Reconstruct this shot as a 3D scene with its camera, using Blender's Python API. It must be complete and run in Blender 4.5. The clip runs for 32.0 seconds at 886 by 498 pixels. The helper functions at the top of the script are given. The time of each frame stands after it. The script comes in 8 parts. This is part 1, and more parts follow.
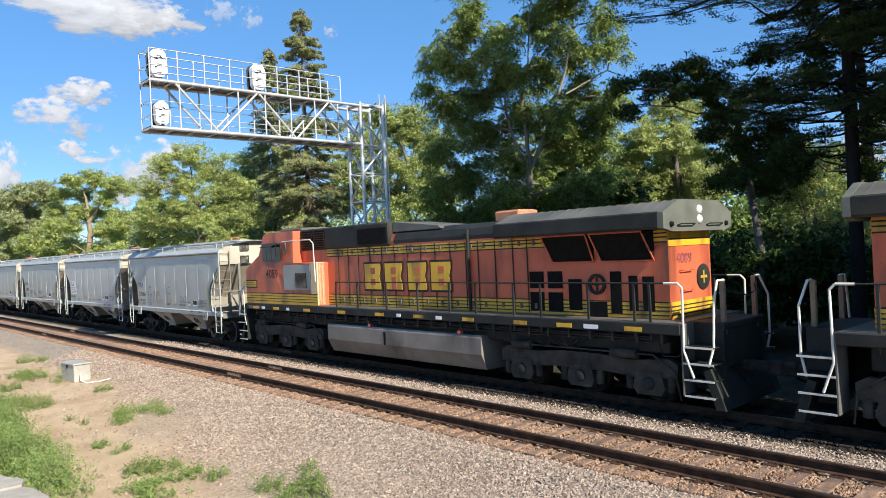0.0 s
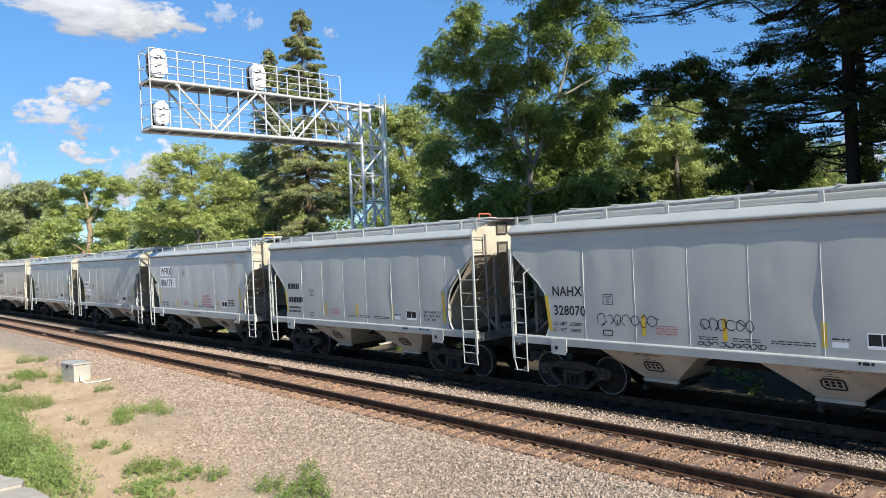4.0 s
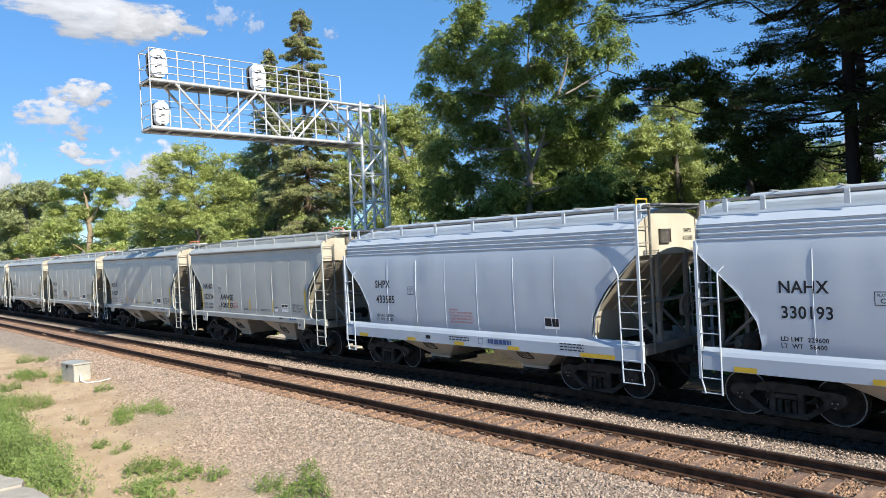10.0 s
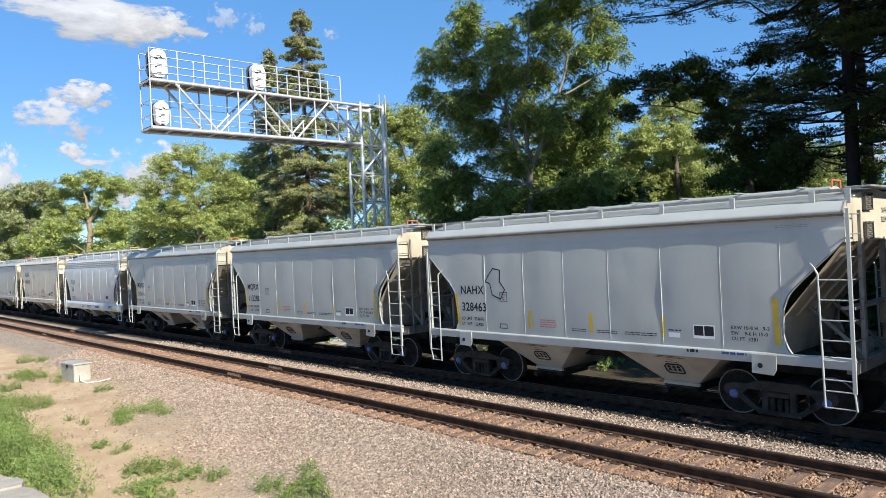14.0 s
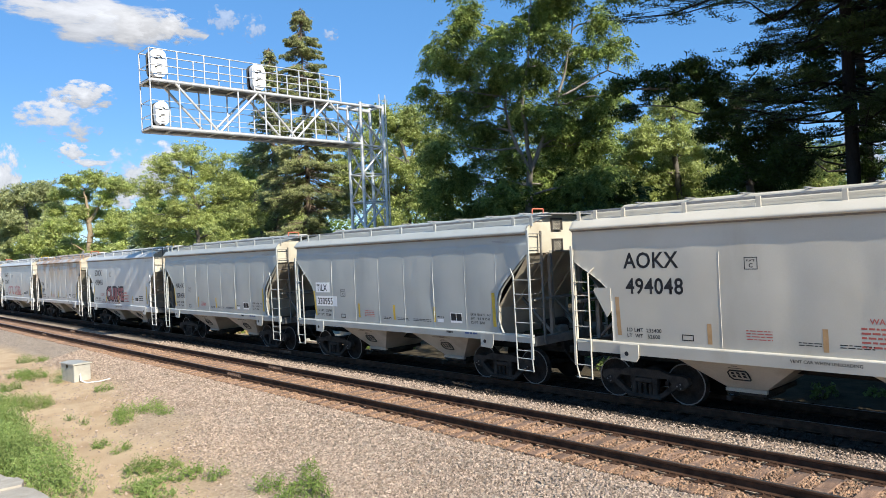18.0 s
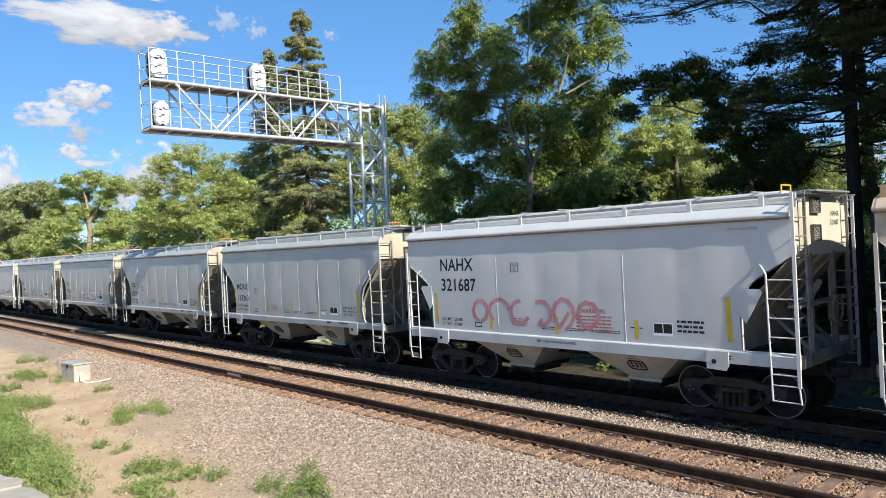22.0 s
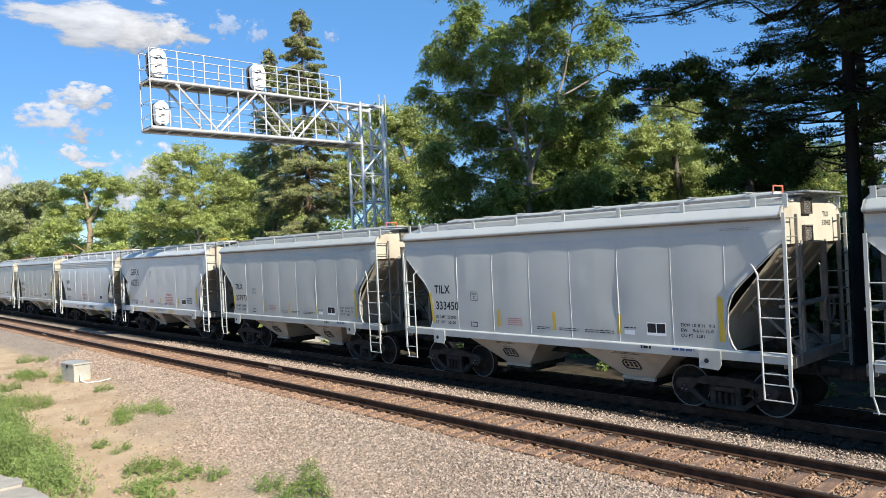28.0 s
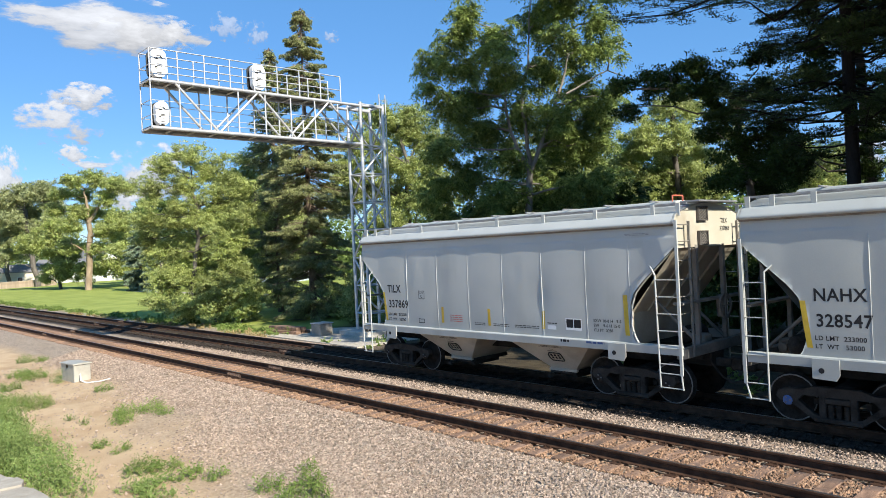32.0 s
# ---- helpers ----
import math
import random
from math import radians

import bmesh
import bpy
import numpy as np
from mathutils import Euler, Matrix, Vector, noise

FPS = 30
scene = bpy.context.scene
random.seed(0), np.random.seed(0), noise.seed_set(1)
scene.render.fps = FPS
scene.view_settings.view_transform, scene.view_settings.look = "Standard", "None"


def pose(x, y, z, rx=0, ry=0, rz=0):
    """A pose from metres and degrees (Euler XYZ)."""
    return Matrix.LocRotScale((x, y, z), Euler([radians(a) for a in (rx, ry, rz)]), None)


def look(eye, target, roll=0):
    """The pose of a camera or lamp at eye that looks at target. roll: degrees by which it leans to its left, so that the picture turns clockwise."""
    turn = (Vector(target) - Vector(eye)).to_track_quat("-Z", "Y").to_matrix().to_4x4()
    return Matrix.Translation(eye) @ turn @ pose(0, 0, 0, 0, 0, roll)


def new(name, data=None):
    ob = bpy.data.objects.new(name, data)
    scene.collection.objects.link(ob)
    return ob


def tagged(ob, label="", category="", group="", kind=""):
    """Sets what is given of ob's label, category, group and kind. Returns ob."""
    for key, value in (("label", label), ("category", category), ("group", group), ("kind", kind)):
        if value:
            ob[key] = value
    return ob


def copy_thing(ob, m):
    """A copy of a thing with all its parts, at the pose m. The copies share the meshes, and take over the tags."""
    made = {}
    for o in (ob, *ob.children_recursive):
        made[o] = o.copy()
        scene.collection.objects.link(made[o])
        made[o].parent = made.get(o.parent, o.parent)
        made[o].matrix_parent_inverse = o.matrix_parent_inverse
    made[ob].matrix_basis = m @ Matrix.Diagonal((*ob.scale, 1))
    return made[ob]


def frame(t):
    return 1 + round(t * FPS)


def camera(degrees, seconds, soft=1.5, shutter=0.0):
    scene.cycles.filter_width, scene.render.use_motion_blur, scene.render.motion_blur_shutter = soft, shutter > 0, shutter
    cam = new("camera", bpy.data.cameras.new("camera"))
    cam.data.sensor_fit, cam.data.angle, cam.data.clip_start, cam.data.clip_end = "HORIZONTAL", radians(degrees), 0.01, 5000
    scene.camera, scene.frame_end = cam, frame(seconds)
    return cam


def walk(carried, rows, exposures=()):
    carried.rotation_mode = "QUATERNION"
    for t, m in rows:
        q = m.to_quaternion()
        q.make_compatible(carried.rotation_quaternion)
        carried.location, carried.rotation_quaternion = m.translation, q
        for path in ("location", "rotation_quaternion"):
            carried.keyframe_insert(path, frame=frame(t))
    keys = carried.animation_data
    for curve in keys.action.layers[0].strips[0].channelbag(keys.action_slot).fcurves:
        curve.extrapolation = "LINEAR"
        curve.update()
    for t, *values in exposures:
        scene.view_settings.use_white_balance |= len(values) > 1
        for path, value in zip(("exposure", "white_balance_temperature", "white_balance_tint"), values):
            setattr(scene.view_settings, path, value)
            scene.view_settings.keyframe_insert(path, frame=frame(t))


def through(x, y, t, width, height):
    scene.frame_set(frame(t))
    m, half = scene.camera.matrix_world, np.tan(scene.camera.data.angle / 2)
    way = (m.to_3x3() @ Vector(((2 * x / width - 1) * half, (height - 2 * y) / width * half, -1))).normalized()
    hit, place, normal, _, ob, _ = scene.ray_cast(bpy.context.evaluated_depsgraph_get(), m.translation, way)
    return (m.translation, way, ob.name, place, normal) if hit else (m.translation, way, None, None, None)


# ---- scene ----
# ------------------------------------------------------------ camera and its path
cam = camera(63.94, 32.0, soft=0.5)
EYE = (0.0, 0.0, 3.668)
VIEW = look(EYE, (-0.73669, 0.67625, 3.66846), -2.724)
walk(cam, [(0, VIEW), (32, VIEW)])

# ------------------------------------------------------------ world, sun, exposure
SUN_ELEV, SUN_SIDE = 34.0, 5.6
world = bpy.data.worlds.new("sky")
scene.world = world
world.use_nodes = True
wn, wl = world.node_tree.nodes, world.node_tree.links
sky = wn.new("ShaderNodeTexSky")
sky.sky_type, sky.sun_disc = "NISHITA", False
sky.sun_elevation, sky.sun_rotation = radians(SUN_ELEV), radians(90 + SUN_SIDE)
sky.air_density, sky.dust_density, sky.ozone_density = 0.8, 0.0, 3.0
tone = wn.new("ShaderNodeHueSaturation")
tone.inputs["Hue"].default_value, tone.inputs["Saturation"].default_value, tone.inputs["Value"].default_value = 0.503, 1.15, 1.0
haze = wn.new("ShaderNodeMix")
haze.data_type = "RGBA"
haze.inputs[0].default_value, haze.inputs[7].default_value = 0.45, (1.0, 3.1, 6.5, 1)
wl.new(sky.outputs[0], tone.inputs["Color"])
wl.new(tone.outputs[0], haze.inputs[6])
wl.new(haze.outputs[2], wn["Background"].inputs[0])
wn["Background"].inputs[1].default_value = 0.086
sun = new("sun", bpy.data.lights.new("sun", "SUN"))
sun.data.energy, sun.data.angle, sun.data.color = 5.0, radians(0.53), (1.0, 0.93, 0.80)
SUN_DIR = Vector((math.cos(radians(SUN_SIDE)) * math.cos(radians(SUN_ELEV)), -math.sin(radians(SUN_SIDE)) * math.cos(radians(SUN_ELEV)), math.sin(radians(SUN_ELEV))))
sun.matrix_world = look(SUN_DIR * 60, (0, 0, 0))
scene.view_settings.exposure = 0.88

# ------------------------------------------------------------ plan in numbers
# x runs along the rails, y away from the camera, z = 0 on the rail heads
FAR_Y, NEAR_Y = 15.131, 11.285
PITCH = 12.459


def rolled(t):
    """How far the train has come after t seconds."""
    return 13.2183 * t - 0.0041767 * t ** 2 + 9.7559e-4 * t ** 3 - 5.3327e-6 * t ** 4


# ------------------------------------------------------------ mesh helpers
class Shape:
    """Collects faces for one mesh."""

    def __init__(self):
        self.v, self.f, self.s, self.m, self.now = [], [], [], [], 0

    def add(self, verts, faces, smooth=False):
        o = len(self.v)
        self.v += [tuple(p) for p in verts]
        self.f += [[i + o for i in q] for q in faces]
        self.s += [smooth] * len(faces)
        self.m += [self.now] * len(faces)
        return self

    def use(self, i):
        """The faces that follow take the i-th material."""
        self.now = i
        return self

    def box(self, x0, x1, y0, y1, z0, z1, c=0.0):
        """A block; c: chamfer of its edges."""
        if c <= 0:
            v = [(x, y, z) for x in (x0, x1) for y in (y0, y1) for z in (z0, z1)]
            return self.add(v, [(0, 1, 3, 2), (4, 6, 7, 5), (0, 4, 5, 1), (2, 3, 7, 6), (0, 2, 6, 4), (1, 5, 7, 3)])
        c = min(c, (x1 - x0) * 0.45, (y1 - y0) * 0.45, (z1 - z0) * 0.45)
        v, ids = [], {}
        for sx in (0, 1):
            for sy in (0, 1):
                for sz in (0, 1):
                    p = ((x0, x1)[sx], (y0, y1)[sy], (z0, z1)[sz])
                    for a in range(3):
                        q = list(p)
                        for b in range(3):
                            if b != a:
                                q[b] += c if (sx, sy, sz)[b] == 0 else -c
                        ids[sx, sy, sz, a] = len(v)
                        v.append(q)
        f = []
        for a in range(3):
            b, d = (a + 1) % 3, (a + 2) % 3
            for s in (0, 1):
                def k(i, j, ax=a):
                    t = [0, 0, 0]
                    t[a], t[b], t[d] = s, i, j
                    return ids[t[0], t[1], t[2], ax]
                q = [k(0, 0), k(1, 0), k(1, 1), k(0, 1)]
                f.append(q if s else q[::-1])
            for i in (0, 1):
                for j in (0, 1):
                    def e(s, ax):
                        t = [0, 0, 0]
                        t[a], t[b], t[d] = s, i, j
                        return ids[t[0], t[1], t[2], ax]
                    f.append([e(0, b), e(1, b), e(1, d), e(0, d)])
        for sx in (0, 1):
            for sy in (0, 1):
                for sz in (0, 1):
                    f.append([ids[sx, sy, sz, a] for a in range(3)])
        return self.add(v, f)

    def tube(self, p0, p1, r, n=6, r1=None, caps=True):
        p0, p1 = Vector(p0), Vector(p1)
        q = (p1 - p0).to_track_quat("Z", "Y")
        r1 = r if r1 is None else r1
        v = []
        for p, rr in ((p0, r), (p1, r1)):
            for i in range(n):
                a = 2 * math.pi * i / n
                v.append(p + q @ Vector((math.cos(a) * rr, math.sin(a) * rr, 0)))
        self.add(v, [(i, (i + 1) % n, n + (i + 1) % n, n + i) for i in range(n)], n > 4)
        if caps:
            self.add(v, [tuple(range(n))[::-1], tuple(range(n, 2 * n))])
        return self

    def pipe(self, pts, r, n=6):
        for a, b in zip(pts, pts[1:]):
            self.tube(a, b, r, n)
        return self

    def ring(self, c, axis, r0, r1, w, n=24):
        """A flat ring or disc of width w round an axis."""
        c, q = Vector(c), Vector(axis).to_track_quat("Z", "Y")
        v = []
        for z in (-w / 2, w / 2):
            for r in (r0, r1):
                for i in range(n):
                    a = 2 * math.pi * i / n
                    v.append(c + q @ Vector((math.cos(a) * r, math.sin(a) * r, z)))
        f = []
        for i in range(n):
            j = (i + 1) % n
            f += [(2 * n + i, 3 * n + i, 3 * n + j, 2 * n + j), (i, j, n + j, n + i), (n + i, n + j, 3 * n + j, 3 * n + i), (i, 2 * n + i, 2 * n + j, j)]
        return self.add(v, f)

    def lathe(self, prof, c, axis, n=20):
        """Turns a profile of (radius, height) round an axis through c."""
        c, q = Vector(c), Vector(axis).to_track_quat("Z", "Y")
        v = []
        for r, h in prof:
            for i in range(n):
                a = 2 * math.pi * i / n
                v.append(c + q @ Vector((math.cos(a) * r, math.sin(a) * r, h)))
        f = []
        for k in range(len(prof) - 1):
            for i in range(n):
                j = (i + 1) % n
                f.append((k * n + i, k * n + j, (k + 1) * n + j, (k + 1) * n + i))
        return self.add(v, f, True)

    def prism(self, outline, axis, a, b):
        """Extrudes an outline. axis 'x': outline is (y, z); 'y': (x, z); 'z': (x, y)."""
        n = len(outline)
        put = {"x": lambda p, t: (t, p[0], p[1]), "y": lambda p, t: (p[0], t, p[1]), "z": lambda p, t: (p[0], p[1], t)}[axis]
        v = [put(p, a) for p in outline] + [put(p, b) for p in outline]
        return self.add(v, [tuple(range(n)), tuple(range(n, 2 * n))[::-1]] + [(i, n + i, n + (i + 1) % n, (i + 1) % n) for i in range(n)])

    def grid(self, rows, smooth=True):
        """A sheet from rows of points."""
        n = len(rows[0])
        v = [p for r in rows for p in r]
        return self.add(v, [(k * n + i, k * n + i + 1, (k + 1) * n + i + 1, (k + 1) * n + i) for k in range(len(rows) - 1) for i in range(n - 1)], smooth)

    def mesh(self, name, *mats):
        me = bpy.data.meshes.new(name)
        me.from_pydata(self.v, [], self.f)
        me.polygons.foreach_set("use_smooth", self.s)
        me.polygons.foreach_set("material_index", self.m)
        bm = bmesh.new()
        bm.from_mesh(me)
        bmesh.ops.recalc_face_normals(bm, faces=bm.faces)
        bm.to_mesh(me)
        bm.free()
        for m in mats:
            me.materials.append(m)
        return me


def part(name, shape, material, parent=None, label="", at=None):
    """Links a shape (or a ready mesh) as one object, under a thing or a part."""
    if isinstance(shape, Shape):
        me = shape.mesh(name, *(material if isinstance(material, tuple) else (material,)))
    else:
        me = shape
    ob = new(name, me)
    if parent is not None:
        ob.parent = parent
    if at is not None:
        ob.matrix_basis = at
    return tagged(ob, label)


def thing(name, label, category, at=None, group="", kind=""):
    ob = new(name)
    ob.empty_display_size = 0.3
    if at is not None:
        ob.matrix_basis = at
    return tagged(ob, label, category, group, kind)


def raw_mesh(name, verts, faces, material, smooth=False):
    """A large mesh straight from arrays: verts (n, 3), faces (m, k)."""
    verts, faces = np.asarray(verts, np.float32), np.asarray(faces, np.int32)
    me = bpy.data.meshes.new(name)
    me.vertices.add(len(verts))
    me.vertices.foreach_set("co", verts.ravel())
    k = faces.shape[1]
    me.loops.add(faces.size)
    me.loops.foreach_set("vertex_index", faces.ravel())
    me.polygons.add(len(faces))
    me.polygons.foreach_set("loop_start", np.arange(0, faces.size, k, dtype=np.int32))
    me.polygons.foreach_set("use_smooth", np.full(len(faces), smooth))
    me.update(calc_edges=True)
    me.materials.append(material)
    return me


# ------------------------------------------------------------ materials
def mat(name, a, b=None, scale=3.0, rough=0.6, metal=0.0, bump=0.0, bscale=40.0, random_from="", spread=0.0, stain=None, stain_scale=0.8, stain_at=(0.55, 0.7), rough_to=None, stretch=(1, 1, 1), spec=0.5, streaks=0.0, rise=None):
    """A surface between two colours by noise at two scales, with fine relief, stains and, by object or island, a spread of tone."""
    m = bpy.data.materials.new(name)
    m.use_nodes = True
    nt = m.node_tree
    n, l = nt.nodes, nt.links
    p = n["Principled BSDF"]
    co = n.new("ShaderNodeTexCoord")
    mp = n.new("ShaderNodeMapping")
    mp.inputs["Scale"].default_value = stretch
    l.new(co.outputs["Object"], mp.inputs[0])
    big = n.new("ShaderNodeTexNoise")
    big.inputs["Scale"].default_value, big.inputs["Detail"].default_value = scale, 6
    fine = n.new("ShaderNodeTexNoise")
    fine.inputs["Scale"].default_value, fine.inputs["Detail"].default_value = bscale, 4
    l.new(mp.outputs[0], big.inputs[0])
    l.new(mp.outputs[0], fine.inputs[0])
    add = n.new("ShaderNodeMath")
    add.operation = "MULTIPLY_ADD"
    add.inputs[1].default_value, add.inputs[2].default_value = 0.35, -0.17
    l.new(fine.outputs[0], add.inputs[0])
    s = n.new("ShaderNodeMath")
    l.new(add.outputs[0], s.inputs[0])
    l.new(big.outputs[0], s.inputs[1])
    ramp = n.new("ShaderNodeValToRGB")
    ramp.color_ramp.elements[0].position, ramp.color_ramp.elements[1].position = 0.32, 0.68
    ramp.color_ramp.elements[0].color = (*a, 1)
    ramp.color_ramp.elements[1].color = (*(b or a), 1)
    l.new(s.outputs[0], ramp.inputs[0])
    out = ramp.outputs[0]
    if stain:
        st = n.new("ShaderNodeTexNoise")
        st.inputs["Scale"].default_value, st.inputs["Detail"].default_value = stain_scale, 8
        sm = n.new("ShaderNodeMapping")
        sm.inputs["Location"].default_value = (3.1, 7.7, 1.3)
        if streaks:
            sm.inputs["Scale"].default_value = (1, 1, streaks)
        l.new(co.outputs["Object"], sm.inputs[0])
        l.new(sm.outputs[0], st.inputs[0])
        r2 = n.new("ShaderNodeMapRange")
        r2.inputs[1].default_value, r2.inputs[2].default_value = stain_at
        l.new(st.outputs[0], r2.inputs[0])
        amount = r2.outputs[0]
        if rise:
            sz = n.new("ShaderNodeSeparateXYZ")
            l.new(co.outputs["Object"], sz.inputs[0])
            up = n.new("ShaderNodeMapRange")
            up.inputs[1].default_value, up.inputs[2].default_value = rise
            l.new(sz.outputs[2], up.inputs[0])
            ml = n.new("ShaderNodeMath")
            ml.operation = "MULTIPLY"
            l.new(amount, ml.inputs[0])
            l.new(up.outputs[0], ml.inputs[1])
            amount = ml.outputs[0]
        mx = n.new("ShaderNodeMix")
        mx.data_type = "RGBA"
        l.new(amount, mx.inputs[0])
        l.new(out, mx.inputs[6])
        mx.inputs[7].default_value = (*stain, 1)
        out = mx.outputs[2]
    if random_from:
        hs = n.new("ShaderNodeHueSaturation")
        src = n.new("ShaderNodeObjectInfo") if random_from == "object" else n.new("ShaderNodeNewGeometry")
        mr = n.new("ShaderNodeMapRange")
        mr.inputs[3].default_value, mr.inputs[4].default_value = 1 - spread, 1 + spread
        l.new(src.outputs["Random" if random_from == "object" else "Random Per Island"], mr.inputs[0])
        l.new(mr.outputs[0], hs.inputs["Value"])
        l.new(out, hs.inputs["Color"])
        out = hs.outputs[0]
    l.new(out, p.inputs["Base Color"])
    p.inputs["Metallic"].default_value = metal
    p.inputs["Roughness"].default_value = rough
    p.inputs["Specular IOR Level"].default_value = spec
    if rough_to is not None:
        rr = n.new("ShaderNodeMapRange")
        rr.inputs[3].default_value, rr.inputs[4].default_value = rough, rough_to
        l.new(fine.outputs[0], rr.inputs[0])
        l.new(rr.outputs[0], p.inputs["Roughness"])
    if bump:
        bp = n.new("ShaderNodeBump")
        bp.inputs["Strength"].default_value, bp.inputs["Distance"].default_value = bump, 0.02
        l.new(fine.outputs[0], bp.inputs["Height"])
        l.new(bp.outputs[0], p.inputs["Normal"])
    return m


def leaf_mat(name, a, b, spread=0.3, through=0.34, gloss=0.16):
    """Leaves: two greens spread leaf by leaf, glossy, with light shining through."""
    m = bpy.data.materials.new(name)
    m.use_nodes = True
    n, l = m.node_tree.nodes, m.node_tree.links
    p = n["Principled BSDF"]
    g = n.new("ShaderNodeNewGeometry")
    mx = n.new("ShaderNodeMix")
    mx.data_type = "RGBA"
    l.new(g.outputs["Random Per Island"], mx.inputs[0])
    mx.inputs[6].default_value, mx.inputs[7].default_value = (*a, 1), (*b, 1)
    co = n.new("ShaderNodeTexCoord")
    ns = n.new("ShaderNodeTexNoise")
    ns.inputs["Scale"].default_value = 0.5
    l.new(co.outputs["Object"], ns.inputs[0])
    mr = n.new("ShaderNodeMapRange")
    mr.inputs[1].default_value, mr.inputs[2].default_value = 0.3, 0.7
    mr.inputs[3].default_value, mr.inputs[4].default_value = 1 - spread, 1 + spread
    l.new(ns.outputs[0], mr.inputs[0])
    hs = n.new("ShaderNodeHueSaturation")
    l.new(mr.outputs[0], hs.inputs["Value"])
    l.new(mx.outputs[2], hs.inputs["Color"])
    l.new(hs.outputs[0], p.inputs["Base Color"])
    p.inputs["Roughness"].default_value = 0.5
    p.inputs["Specular IOR Level"].default_value = gloss
    tr = n.new("ShaderNodeBsdfTranslucent")
    l.new(hs.outputs[0], tr.inputs[0])
    ms = n.new("ShaderNodeMixShader")
    ms.inputs[0].default_value = through
    l.new(p.outputs[0], ms.inputs[1])
    l.new(tr.outputs[0], ms.inputs[2])
    l.new(ms.outputs[0], n["Material Output"].inputs[0])
    return m
RUST = mat("rail_rust", (0.045, 0.026, 0.018), (0.10, 0.055, 0.035), 6, 0.75, 0.2, 0.4, 60, spec=0.1)
RAILTOP = mat("rail_head_steel", (0.16, 0.15, 0.15), (0.24, 0.23, 0.22), 9, 0.35, 0.9)
TIE = mat("tie_wood", (0.13, 0.076, 0.05), (0.31, 0.195, 0.13), 2.2, 0.85, 0, 0.7, 30, "object", 0.22, stain=(0.07, 0.05, 0.045), stain_scale=1.5, stretch=(4, 1, 4))
STONE = mat("ballast_stone", (0.21, 0.155, 0.118), (0.39, 0.31, 0.25), 9, 0.85, 0, 0.3, 90, "island", 0.42, spec=0.1)
# dirty stone, with the shade under the train put into its colour
STONE_SHADE = mat("shade_dark_ballast_stone", (0.02, 0.0165, 0.0135), (0.062, 0.051, 0.042), 9, 0.85, 0, 0.3, 90, "island", 0.4, spec=0.1)
STONE_RUST = mat("rusty_ballast_stone", (0.21, 0.125, 0.078), (0.36, 0.235, 0.155), 9, 0.85, 0, 0.3, 90, "island", 0.35, spec=0.1)
GALV = mat("galvanised_steel", (0.47, 0.48, 0.50), (0.63, 0.64, 0.65), 2.5, 0.42, 0.55, 0.1, 50)
BARK = mat("bark", (0.085, 0.076, 0.066), (0.18, 0.16, 0.14), 3, 0.9, 0, 1.0, 25, stretch=(1, 1, 0.25), spec=0.1)
TWIG = mat("spruce_twig_brown", (0.10, 0.07, 0.05), (0.22, 0.165, 0.12), 3, 0.9, 0, 0.8, 25)
# pine bark held near black: the woods' shade is painted into it
SHADEBARK = mat("shaded_pine_bark", (0.012, 0.010, 0.009), (0.03, 0.026, 0.023), 3, 0.9, 0, 1.0, 25, stretch=(1, 1, 0.3), spec=0.1)


# ------------------------------------------------------------ ground
def ground_height(x, y):
    """Height of the soil: a ditch-free slope down from the track bed, rolling a little."""
    pts = [(-400, -2.0), (0, -0.9), (5.0, -0.72), (8.2, -0.55), (9.6, -0.24), (17.0, -0.26), (18.2, -0.55), (24, -0.5), (60, -0.9), (4000, -1.0)]
    z = np.interp(y, [p[0] for p in pts], [p[1] for p in pts])
    return z


